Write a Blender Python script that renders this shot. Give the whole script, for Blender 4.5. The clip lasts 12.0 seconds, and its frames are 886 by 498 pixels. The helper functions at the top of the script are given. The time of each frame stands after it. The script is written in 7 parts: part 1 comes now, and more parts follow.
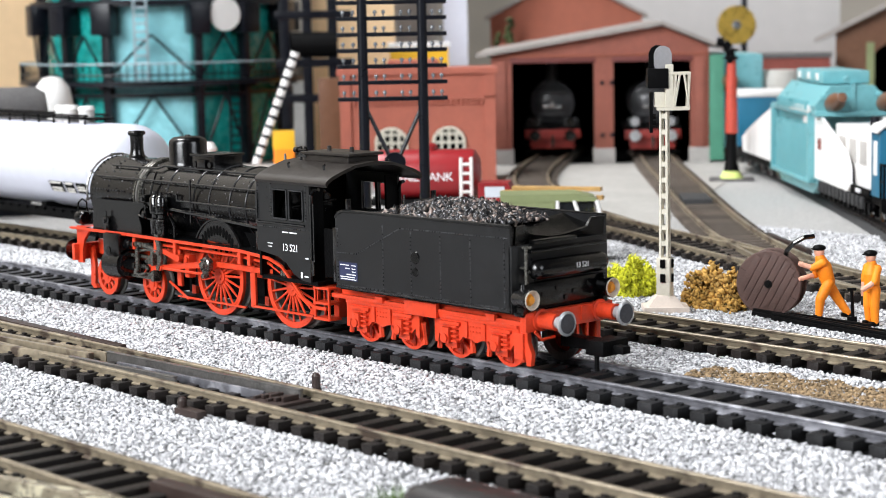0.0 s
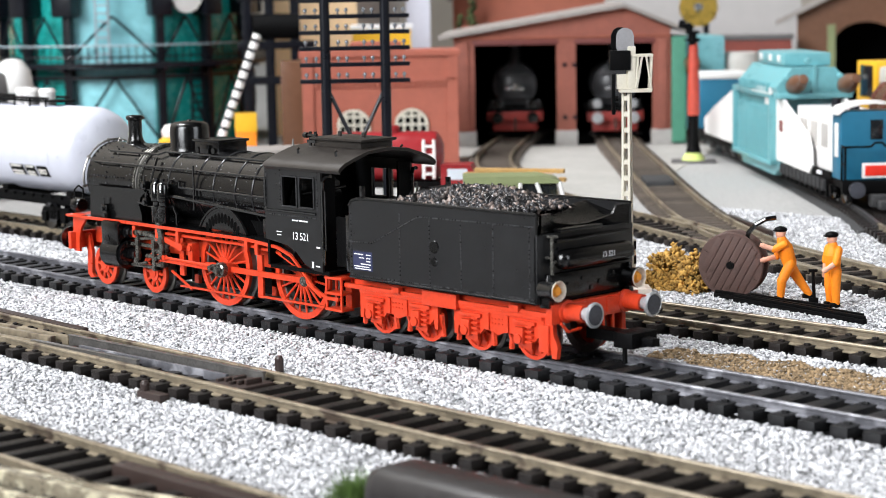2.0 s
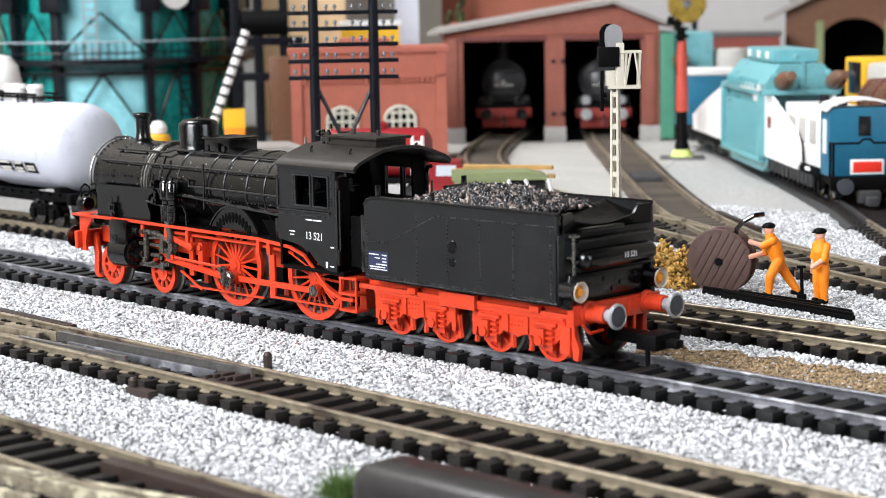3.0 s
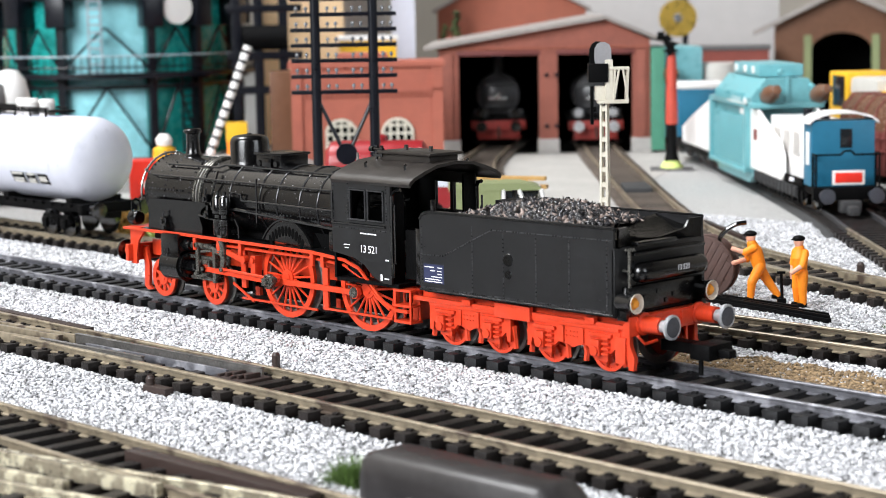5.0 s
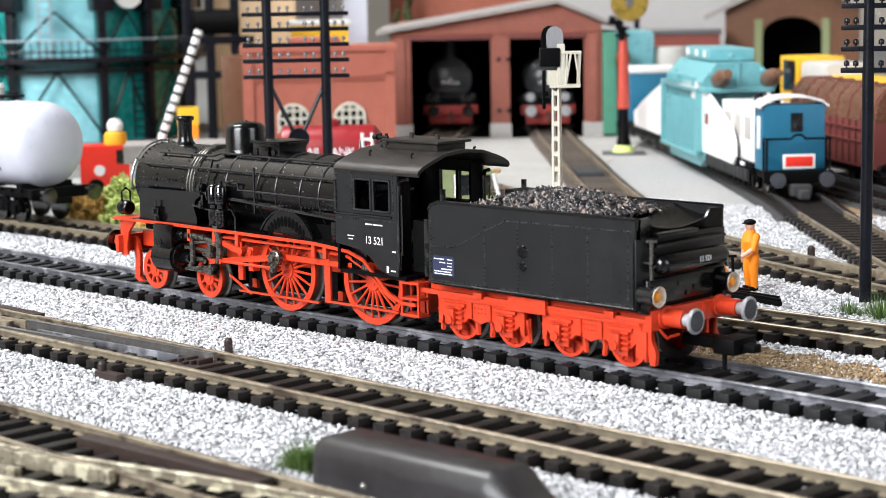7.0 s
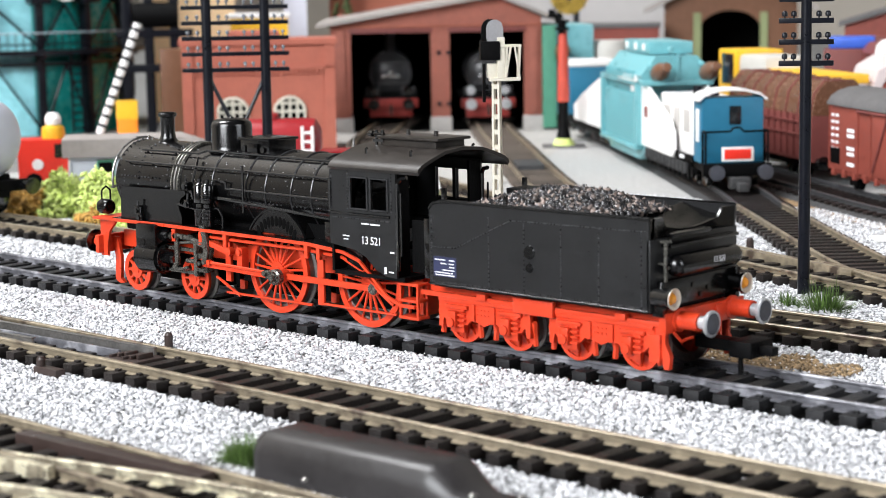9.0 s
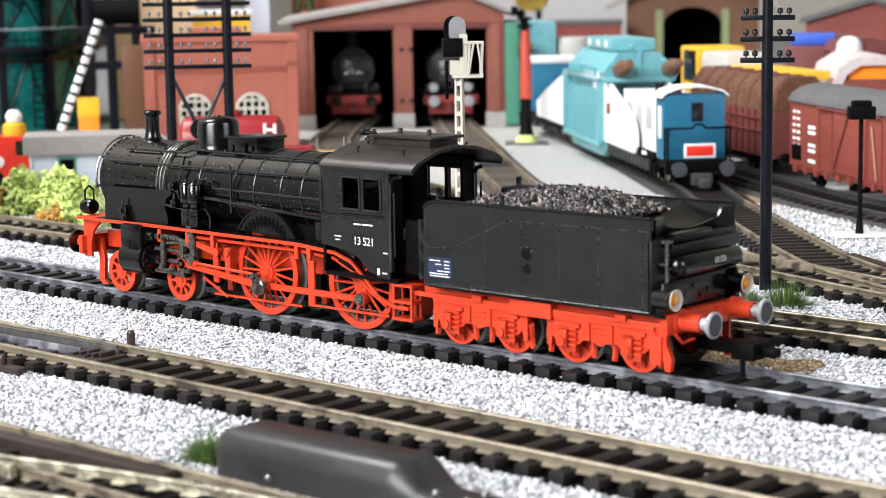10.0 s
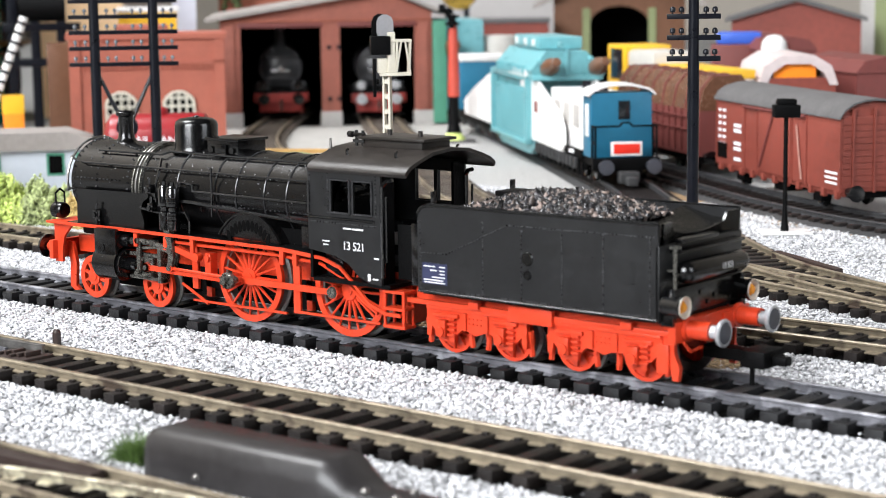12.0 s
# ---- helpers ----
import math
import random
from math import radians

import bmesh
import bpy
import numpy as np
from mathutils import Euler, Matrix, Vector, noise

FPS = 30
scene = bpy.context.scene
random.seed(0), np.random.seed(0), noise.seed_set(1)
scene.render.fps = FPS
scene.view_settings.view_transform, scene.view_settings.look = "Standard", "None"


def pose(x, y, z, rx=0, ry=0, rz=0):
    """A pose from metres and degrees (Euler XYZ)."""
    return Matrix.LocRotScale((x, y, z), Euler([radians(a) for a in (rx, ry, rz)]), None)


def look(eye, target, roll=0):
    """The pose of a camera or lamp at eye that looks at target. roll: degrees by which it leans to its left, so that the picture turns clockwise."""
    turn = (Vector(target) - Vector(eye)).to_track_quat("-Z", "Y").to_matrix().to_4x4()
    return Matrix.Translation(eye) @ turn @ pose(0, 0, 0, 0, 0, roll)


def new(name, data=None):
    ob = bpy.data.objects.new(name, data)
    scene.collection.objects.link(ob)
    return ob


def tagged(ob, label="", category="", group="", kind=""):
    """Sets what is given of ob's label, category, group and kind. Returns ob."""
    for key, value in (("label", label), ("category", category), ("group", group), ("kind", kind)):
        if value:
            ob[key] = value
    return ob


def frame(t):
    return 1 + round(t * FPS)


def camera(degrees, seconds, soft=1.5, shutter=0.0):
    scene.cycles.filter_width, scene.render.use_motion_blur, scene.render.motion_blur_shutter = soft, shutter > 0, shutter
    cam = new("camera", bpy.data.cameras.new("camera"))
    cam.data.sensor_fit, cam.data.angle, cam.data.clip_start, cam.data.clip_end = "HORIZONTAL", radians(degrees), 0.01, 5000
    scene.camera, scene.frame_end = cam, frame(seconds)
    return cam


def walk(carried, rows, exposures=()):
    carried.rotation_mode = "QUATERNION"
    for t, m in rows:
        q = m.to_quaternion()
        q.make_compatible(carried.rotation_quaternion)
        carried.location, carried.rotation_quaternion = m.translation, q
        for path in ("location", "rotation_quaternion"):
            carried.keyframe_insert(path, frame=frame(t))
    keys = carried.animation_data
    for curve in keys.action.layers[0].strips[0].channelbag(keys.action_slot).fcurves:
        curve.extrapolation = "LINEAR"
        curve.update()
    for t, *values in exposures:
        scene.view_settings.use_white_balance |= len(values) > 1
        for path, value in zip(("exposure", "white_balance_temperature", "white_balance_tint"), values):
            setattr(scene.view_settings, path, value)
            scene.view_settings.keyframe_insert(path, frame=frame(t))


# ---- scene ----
S = 0.0009  # metres to one plan unit; the plan is drawn in these units, x along the engine's track, y away from the lens, z up


def at(x, y, z=0.0, rz=0.0, rx=0.0, ry=0.0):
    return pose(x * S, y * S, z * S, rx, ry, rz)


cam = camera(26.8, 12.0, soft=0.45)
cam.data.dof.use_dof = True
cam.data.dof.focus_distance = 0.47
cam.data.dof.aperture_fstop = 36.0
PATH = [  # seconds, x, y, z, yaw, pitch, roll
    (0.0, 180.24, -330.47, 92.32, -47.952, -7.147, -1.09),
    (0.5, 180.24, -330.47, 92.32, -47.660, -7.325, -1.10),
    (1.0, 180.24, -330.47, 92.32, -47.334, -7.469, -1.10),
    (1.5, 180.24, -330.47, 92.32, -47.054, -7.593, -1.07),
    (2.0, 180.24, -330.47, 92.32, -46.810, -7.715, -1.06),
    (2.5, 180.24, -330.47, 92.32, -46.490, -7.800, -1.02),
    (3.0, 180.24, -330.47, 92.32, -46.459, -7.832, -1.02),
    (3.2, 180.6, -330.8, 92.36, -46.45, -7.82, -1.02),
    (4.0, 190.1, -340.5, 93.54, -46.42, -7.62, -1.04),
    (4.8, 199.7, -350.1, 94.70, -46.38, -7.45, -1.05),
    (5.0, 200.04, -350.49, 94.76, -46.296, -7.482, -1.05),
    (5.5, 200.04, -350.49, 94.76, -45.894, -7.627, -1.03),
    (6.0, 200.04, -350.49, 94.76, -45.548, -7.744, -1.01),
    (6.5, 200.04, -350.49, 94.76, -45.227, -7.917, -1.02),
    (7.0, 200.04, -350.49, 94.76, -44.831, -7.983, -1.02),
    (8.0, 200.04, -350.49, 94.76, -43.930, -8.110, -0.99),
    (9.0, 200.04, -350.49, 94.76, -42.992, -8.219, -0.966),
    (9.5, 200.04, -350.49, 94.76, -42.440, -8.285, -0.947),
    (10.0, 200.04, -350.49, 94.76, -41.843, -8.332, -0.918),
    (10.5, 200.04, -350.49, 94.76, -41.205, -8.389, -0.879),
    (11.0, 200.04, -350.49, 94.76, -40.623, -8.412, -0.851),
    (11.5, 200.04, -350.49, 94.76, -40.072, -8.421, -0.755),
    (12.0, 200.04, -350.49, 94.76, -39.607, -8.426, -0.706),
]


def eye_pose(x, y, z, yaw, pitch, roll):
    fw = Vector((math.sin(radians(yaw)) * math.cos(radians(pitch)), math.cos(radians(yaw)) * math.cos(radians(pitch)), math.sin(radians(pitch))))
    eye = Vector((x, y, z)) * S
    return look(eye, eye + fw, roll)


walk(cam, [(t, eye_pose(*row)) for t, *row in PATH], [(0.0, 0.09), (3.2, 0.13), (4.8, 0.18), (9.0, 0.24), (12.0, 0.28)])

# ---- light: a room with daylight from tall unseen windows behind and beside the viewer ----
world = bpy.data.worlds.new("room_world")
world.use_nodes = True
scene.world = world
_sky = world.node_tree.nodes.new("ShaderNodeTexSky")
_sky.sky_type, _sky.sun_disc, _sky.sun_elevation, _sky.sun_rotation = "NISHITA", False, radians(40), radians(160)
world.node_tree.links.new(_sky.outputs[0], world.node_tree.nodes["Background"].inputs[0])
world.node_tree.nodes["Background"].inputs[1].default_value = 0.12


def area_light(name, eye, target, w, h, watts, colour):
    lamp = bpy.data.lights.new(name, "AREA")
    lamp.shape, lamp.size, lamp.size_y, lamp.energy, lamp.color = "RECTANGLE", w, h, watts, colour
    ob = new(name, lamp)
    ob.matrix_world = look(eye, target)
    return ob


# windows: one wide behind the viewer, one to the right
area_light("window_light_rear", (-0.15, -1.93, 1.1), (-0.15, 0.0, 0.2), 1.2, 1.3, 80, (0.95, 0.975, 1.0))
area_light("window_light_side", (1.93, 0.1, 1.1), (0.0, 0.1, 0.2), 1.0, 1.3, 16, (0.95, 0.975, 1.0))
# added overhead lamp without a fixture: boiler sheen and brighter left-hand faces
area_light("added_overhead_light", (-1.25, -0.35, 2.02), (-1.25, -0.35, 0.0), 0.8, 0.8, 66, (0.97, 0.98, 1.0))


# ---- materials ----
def mat(name, colour, rough=0.5, metal=0.0, vary=0.12, size=0.004, bump=0.0, bump_size=0.0006, rand=0.0, island=False, wear=None, wear_amount=0.0, coat=0.0, spec=0.5):
    """A surface with colour variation at two scales (sizes in metres), fine relief and optional wear patches."""
    m = bpy.data.materials.new(name)
    m.use_nodes = True
    nt = m.node_tree
    N, L = nt.nodes, nt.links
    b = N["Principled BSDF"]
    b.inputs["Roughness"].default_value, b.inputs["Metallic"].default_value = rough, metal
    b.inputs["Coat Weight"].default_value, b.inputs["Specular IOR Level"].default_value = coat, spec
    tc = N.new("ShaderNodeTexCoord")

    def noise_node(scale, detail=4.0):
        n = N.new("ShaderNodeTexNoise")
        n.inputs["Scale"].default_value, n.inputs["Detail"].default_value = scale, detail
        L.new(tc.outputs["Object"], n.inputs["Vector"])
        return n

    n1, n2 = noise_node(1 / size), noise_node(6.3 / size, 2.0)
    add = N.new("ShaderNodeMath")
    add.operation = "ADD"
    L.new(n1.outputs["Fac"], add.inputs[0]), L.new(n2.outputs["Fac"], add.inputs[1])
    rng = N.new("ShaderNodeMapRange")
    rng.inputs["From Min"].default_value, rng.inputs["From Max"].default_value = 0.6, 1.4
    rng.inputs["To Min"].default_value, rng.inputs["To Max"].default_value = 1 - vary, 1 + vary
    L.new(add.outputs[0], rng.inputs["Value"])
    fac = rng.outputs[0]
    if rand:
        src = N.new("ShaderNodeNewGeometry").outputs["Random Per Island"] if island else N.new("ShaderNodeObjectInfo").outputs["Random"]
        r2 = N.new("ShaderNodeMapRange")
        r2.inputs["To Min"].default_value, r2.inputs["To Max"].default_value = 1 - rand, 1 + rand
        L.new(src, r2.inputs["Value"])
        mul = N.new("ShaderNodeMath")
        mul.operation = "MULTIPLY"
        L.new(fac, mul.inputs[0]), L.new(r2.outputs[0], mul.inputs[1])
        fac = mul.outputs[0]
    sc = N.new("ShaderNodeVectorMath")
    sc.operation = "SCALE"
    sc.inputs[0].default_value = colour
    L.new(fac, sc.inputs["Scale"])
    out = sc.outputs[0]
    if wear:
        n3 = noise_node(2.2 / size, 6.0)
        r3 = N.new("ShaderNodeMapRange")
        r3.inputs["From Min"].default_value, r3.inputs["From Max"].default_value = 0.62 - 0.25 * wear_amount, 0.72 - 0.2 * wear_amount
        L.new(n3.outputs["Fac"], r3.inputs["Value"])
        mix = N.new("ShaderNodeMix")
        mix.data_type = "RGBA"
        for s in mix.inputs:
            if s.name == "B" and s.type == "RGBA":
                s.default_value = (*wear, 1)
            if s.name == "A" and s.type == "RGBA":
                L.new(out, s)
        L.new(r3.outputs[0], mix.inputs[0])
        out = [o for o in mix.outputs if o.type == "RGBA"][0]
    L.new(out, b.inputs["Base Color"])
    r4 = N.new("ShaderNodeMapRange")
    r4.inputs["From Min"].default_value, r4.inputs["From Max"].default_value = 0.6, 1.4
    r4.inputs["To Min"].default_value, r4.inputs["To Max"].default_value = max(0.03, rough - 0.08), min(1, rough + 0.08)
    L.new(add.outputs[0], r4.inputs["Value"]), L.new(r4.outputs[0], b.inputs["Roughness"])
    if bump:
        nb = noise_node(1 / bump_size, 3.0)
        bp = N.new("ShaderNodeBump")
        bp.inputs["Strength"].default_value, bp.inputs["Distance"].default_value = bump, bump_size
        L.new(nb.outputs["Fac"], bp.inputs["Height"]), L.new(bp.outputs[0], b.inputs["Normal"])
    return m


M = {
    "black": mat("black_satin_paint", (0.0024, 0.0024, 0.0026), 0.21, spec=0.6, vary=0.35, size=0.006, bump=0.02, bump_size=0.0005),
    # cab sides, tender sides and rear wall: lighter and rougher than the boiler black
    "black_side": mat("lighter_black_side_paint", (0.0085, 0.0088, 0.0096), 0.34, spec=0.6, vary=0.3, size=0.006, bump=0.03, bump_size=0.0005),
    "black_gloss": mat("black_gloss_plastic", (0.0032, 0.0032, 0.0036), 0.14, spec=1.0, vary=0.2),
    "black_matt": mat("black_matt_plastic", (0.0016, 0.0016, 0.0018), 0.55, spec=0.10, vary=0.3, bump=0.2),
    # rivets far lighter than the black paint, glints put into their colour
    "rivet": mat("glint_painted_rivet", (0.05, 0.05, 0.053), 0.2, 0.2, spec=0.8, vary=0.5, rand=0.95, island=True),
    # lighter than the black paint: edge glints painted on bands and window frames
    "band": mat("glint_band_edge", (0.03, 0.03, 0.032), 0.16, 0.2, vary=0.6, size=0.005),
    # bright specks on the barrel, part wear, part painted glint
    "worn": mat("worn_glint_speck", (0.17, 0.17, 0.175), 0.25, 0.4, vary=0.5, rand=0.95, island=True),
    "hopper": mat("translucent_brown_cover", (0.13, 0.06, 0.035), 0.25, vary=0.3, size=0.01),
    "siding_bed": mat("dark_grey_siding_bed", (0.036, 0.036, 0.037), 0.75, vary=0.3, size=0.004, bump=0.5),
    "roof": mat("cab_roof_matt_black", (0.018, 0.0145, 0.0123), 0.36, spec=0.45, vary=0.45, size=0.014, bump=0.04, bump_size=0.0005),
    "red": mat("signal_red_plastic", (0.63, 0.05, 0.016), 0.34, vary=0.16, size=0.006, bump=0.08),
    # buffer-beam red darkened for the shade inside the shed
    "red_dull": mat("shaded_dark_red", (0.32, 0.035, 0.028), 0.5, vary=0.25),
    "crane_red": mat("faded_crane_red", (0.48, 0.06, 0.035), 0.5, vary=0.2, size=0.01),
    "steel": mat("bright_wheel_steel", (0.55, 0.56, 0.57), 0.25, 1.0, vary=0.15),
    "silver": mat("silver_sheet_metal", (0.50, 0.51, 0.53), 0.32, 0.45, vary=0.15),
    "rod": mat("blackened_rod_steel", (0.24, 0.23, 0.22), 0.34, 0.75, vary=0.3),
    "bronze": mat("bronzed_rod", (0.30, 0.24, 0.16), 0.35, 0.7, vary=0.3),
    "gear": mat("dark_gear_steel", (0.15, 0.145, 0.13), 0.26, 0.7, vary=0.5, size=0.002),
    "reflector": mat("cream_lamp_reflector", (0.62, 0.55, 0.46), 0.3, 0.2, vary=0.1),
    "white": mat("white_print", (0.8, 0.8, 0.82), 0.6, vary=0.03),
    "faded": mat("faded_pink_stripe", (0.42, 0.22, 0.18), 0.6, vary=0.2),
    "blue_plate": mat("dark_blue_panel", (0.02, 0.025, 0.07), 0.5, vary=0.1),
    "lens": mat("amber_lamp_lens", (0.85, 0.33, 0.04), 0.15, vary=0.1),
    "coal": mat("coal", (0.024, 0.023, 0.025), 0.22, vary=0.4, size=0.003, rand=0.9, island=True, bump=0.3),
    # paler lumps: brown coal colour with bright glints painted in
    "coal_brown": mat("brown_glint_coal", (0.15, 0.115, 0.10), 0.35, vary=0.4, size=0.003, rand=0.9, island=True),
    "buffer": mat("buffer_plate_steel", (0.58, 0.59, 0.61), 0.34, 0.6, vary=0.2),
    "buffer_dark": mat("dark_buffer_steel", (0.10, 0.105, 0.125), 0.35, 0.6, vary=0.25),
    "rail": mat("dark_rail_steel", (0.13, 0.13, 0.145), 0.40, 0.35, vary=0.35, size=0.012, wear=(0.34, 0.34, 0.37), wear_amount=0.4),
    "rail_brass": mat("weathered_nickel_rail", (0.27, 0.225, 0.16), 0.38, 0.35, vary=0.4, size=0.014, wear=(0.09, 0.066, 0.05), wear_amount=0.3),
    "rail_dark": mat("dull_siding_rail", (0.055, 0.055, 0.058), 0.45, 0.3, vary=0.3, size=0.012),
    "rail_patch": mat("patchy_brass_rail", (0.30, 0.26, 0.19), 0.3, 0.4, vary=0.35, size=0.007, wear=(0.74, 0.68, 0.50), wear_amount=0.55),
    "sleeper": mat("black_sleeper_plastic", (0.0125, 0.0125, 0.0135), 0.42, spec=0.3, vary=0.3, rand=0.35, bump=0.3, bump_size=0.0005),
    "sleeper_brown": mat("brown_sleeper_plastic", (0.0105, 0.0080, 0.0072), 0.42, spec=0.3, vary=0.35, rand=0.4, bump=0.4, bump_size=0.0005),
    "sleeper_far": mat("dusty_brown_sleeper", (0.085, 0.066, 0.052), 0.7, vary=0.3, rand=0.3, bump=0.3),
    "ballast": mat("pale_grey_ballast", (0.51, 0.51, 0.525), 0.8, vary=0.15, size=0.02, rand=0.6, island=True),
    # grey bed darker than the grains: the shade in their gaps is painted in
    "ballast_ground": mat("gap_shaded_ballast_bed", (0.20, 0.20, 0.195), 0.9, vary=0.5, size=0.0022, bump=1.0, bump_size=0.0011),
    "ballast_brown": mat("brown_ballast", (0.24, 0.165, 0.09), 0.9, vary=0.3, rand=0.5, island=True),
    "sand": mat("pale_concrete_apron", (0.40, 0.385, 0.36), 0.9, vary=0.15, size=0.02, bump=0.4),
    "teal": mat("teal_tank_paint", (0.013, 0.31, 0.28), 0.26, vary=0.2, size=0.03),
    "teal_light": mat("pale_teal_tank_shell", (0.27, 0.62, 0.68), 0.26, vary=0.15, size=0.03),
    "iron": mat("blue_black_ironwork", (0.0040, 0.0048, 0.0085), 0.32, spec=0.3, vary=0.25),
    "iron_light": mat("pale_grey_ironwork", (0.30, 0.38, 0.42), 0.5, vary=0.2),
    "tank_white": mat("lilac_white_tank_paint", (0.60, 0.61, 0.69), 0.33, vary=0.05, size=0.03),
    "brick": mat("red_brick_paint", (0.40, 0.115, 0.075), 0.8, vary=0.15, size=0.008, rand=0.12, bump=0.3),
    "brick_dark": mat("dark_brick_paint", (0.33, 0.10, 0.06), 0.8, vary=0.15, size=0.008),
    "brick_shed": mat("brown_red_shed_brick", (0.27, 0.085, 0.058), 0.75, vary=0.22, size=0.010, bump=0.3),
    # smokebox black raised to grey, its pale highlights painted in
    "soot": mat("highlight_smokebox_grey", (0.040, 0.040, 0.043), 0.34, vary=0.3),
    "disc_grey": mat("mid_grey_signal_disc", (0.27, 0.265, 0.275), 0.5, vary=0.1),
    "insulator": mat("grey_glass_insulator", (0.17, 0.175, 0.19), 0.10, vary=0.2),
    "gravel": mat("pale_yard_gravel", (0.41, 0.405, 0.395), 0.9, vary=0.4, size=0.0016, bump=1.0, bump_size=0.0008),
    "stone": mat("grey_stone", (0.42, 0.40, 0.38), 0.85, vary=0.15, size=0.01),
    "roof_grey": mat("grey_roofing_felt", (0.30, 0.27, 0.25), 0.85, vary=0.15, size=0.015, bump=0.3),
    "roof_dark": mat("dark_slate_roof", (0.10, 0.095, 0.095), 0.8, vary=0.25, size=0.01),
    # near-black that paints the shade inside sheds, openings and window panes
    "shadow_in": mat("interior_shade_black", (0.003, 0.003, 0.003), 0.9, spec=0.04, vary=0.3),
    "frame_white": mat("ivory_plastic", (0.61, 0.57, 0.475), 0.5, vary=0.08),
    "sig_grey": mat("warm_grey_plastic", (0.52, 0.50, 0.46), 0.5, vary=0.08),
    "sig_base": mat("beige_stone_base", (0.62, 0.53, 0.46), 0.75, vary=0.08),
    "orange": mat("orange_workwear", (0.95, 0.26, 0.005), 0.6, vary=0.1),
    "skin": mat("painted_flesh_plastic", (0.72, 0.36, 0.25), 0.55, vary=0.05),
    "reel": mat("brown_wooden_reel", (0.085, 0.045, 0.036), 0.65, vary=0.25, size=0.003, bump=0.3),
    "yellow": mat("yellow_paint", (0.80, 0.45, 0.02), 0.45, vary=0.1),
    "turq": mat("turquoise_paint", (0.15, 0.39, 0.425), 0.32, vary=0.15, size=0.02),
    "blue": mat("petrol_blue_paint", (0.014, 0.14, 0.24), 0.42, vary=0.1, size=0.02),
    "white_plastic": mat("white_plastic", (0.80, 0.78, 0.76), 0.4, vary=0.04),
    "hood": mat("pinkish_white_sheet", (0.58, 0.49, 0.48), 0.6, vary=0.12, size=0.02),
    "copper": mat("brown_insulator", (0.15, 0.068, 0.036), 0.35, vary=0.2),
    "oxide": mat("oxide_red_wagon", (0.22, 0.046, 0.031), 0.55, vary=0.2, size=0.02, bump=0.1),
    "oxide_dark": mat("dark_oxide_wagon", (0.15, 0.035, 0.03), 0.6, vary=0.15, size=0.02),
    "dark_red": mat("maroon_tank_paint", (0.26, 0.012, 0.016), 0.35, vary=0.1),
    "green": mat("green_door_paint", (0.07, 0.26, 0.17), 0.6, vary=0.12),
    "green_dull": mat("olive_green_paint", (0.21, 0.24, 0.11), 0.6, vary=0.1),
    "lime": mat("lime_flock", (0.56, 0.66, 0.20), 0.85, vary=0.25, rand=0.35, island=True),
    "yellow_green": mat("yellow_green_flock", (0.60, 0.60, 0.03), 0.85, vary=0.2, rand=0.3, island=True),
    "ochre": mat("ochre_flock", (0.42, 0.24, 0.055), 0.9, vary=0.3, rand=0.45, island=True),
    "sage": mat("grey_green_flock", (0.33, 0.38, 0.17), 0.85, vary=0.3, rand=0.45, island=True),
    "straw": mat("straw_flock", (0.55, 0.40, 0.15), 0.85, vary=0.25, rand=0.4, island=True),
    "moss": mat("green_grass_fibre", (0.085, 0.15, 0.03), 0.8, vary=0.3, rand=0.5, island=True),
    "dark_green": mat("dark_green_foliage", (0.06, 0.08, 0.025), 0.85, vary=0.3, rand=0.4, island=True),
    "brown_plastic": mat("dark_brown_plastic", (0.030, 0.018, 0.015), 0.45, vary=0.2),
    # dark bed, blackened further for the shade between sleepers
    "bed": mat("shaded_track_bed", (0.0022, 0.0021, 0.0022), 0.8, spec=0.08, vary=0.3),
    "loaf": mat("brown_black_box_plastic", (0.020, 0.0180, 0.0185), 0.40, spec=0.5, vary=0.3, size=0.01, bump=0.05, bump_size=0.0008),
    "wood": mat("yellow_timber", (0.50, 0.30, 0.10), 0.7, vary=0.2),
    "ochre_wall": mat("ochre_wall_paint", (0.70, 0.49, 0.29), 0.8, vary=0.08, size=0.05),
    # unseen walls and ceiling kept dark so black paint reflects less of them
    "room": mat("dark_unseen_wall_paint", (0.030, 0.029, 0.028), 0.9, vary=0.05, size=0.3),
    "room_pale": mat("cream_room_paint", (0.34, 0.31, 0.27), 0.9, vary=0.06, size=0.3),
    "wall_white": mat("white_wall_paint", (0.44, 0.42, 0.41), 0.85, vary=0.08, size=0.1),
    "brass": mat("polished_brass_disc", (0.70, 0.47, 0.10), 0.3, 0.9, vary=0.15),
    "glass": mat("dark_window_glass", (0.012, 0.014, 0.016), 0.08, vary=0.1),
    "red_bright": mat("bright_red_vehicle", (0.75, 0.03, 0.015), 0.4, vary=0.08),
    "earth": mat("brown_earth", (0.26, 0.17, 0.085), 0.9, vary=0.35, size=0.01, bump=0.6, bump_size=0.001),
    "pale_blue": mat("pale_blue_wall", (0.56, 0.60, 0.66), 0.7, vary=0.06),
    "blue_box": mat("bright_blue_paint", (0.03, 0.1, 0.5), 0.5, vary=0.1),
}


# ---- mesh helpers (plan units) ----
def finish(bm, name, material, smooth=None):
    bmesh.ops.scale(bm, vec=(S, S, S), verts=bm.verts)
    me = bpy.data.meshes.new(name)
    bm.to_mesh(me)
    bm.free()
    for m_ in material if isinstance(material, (list, tuple)) else (material,):
        me.materials.append(M[m_])
    if smooth is not None:
        me.polygons.foreach_set("use_smooth", [True] * len(me.polygons))
        me.set_sharp_from_angle(angle=radians(smooth))
    return me


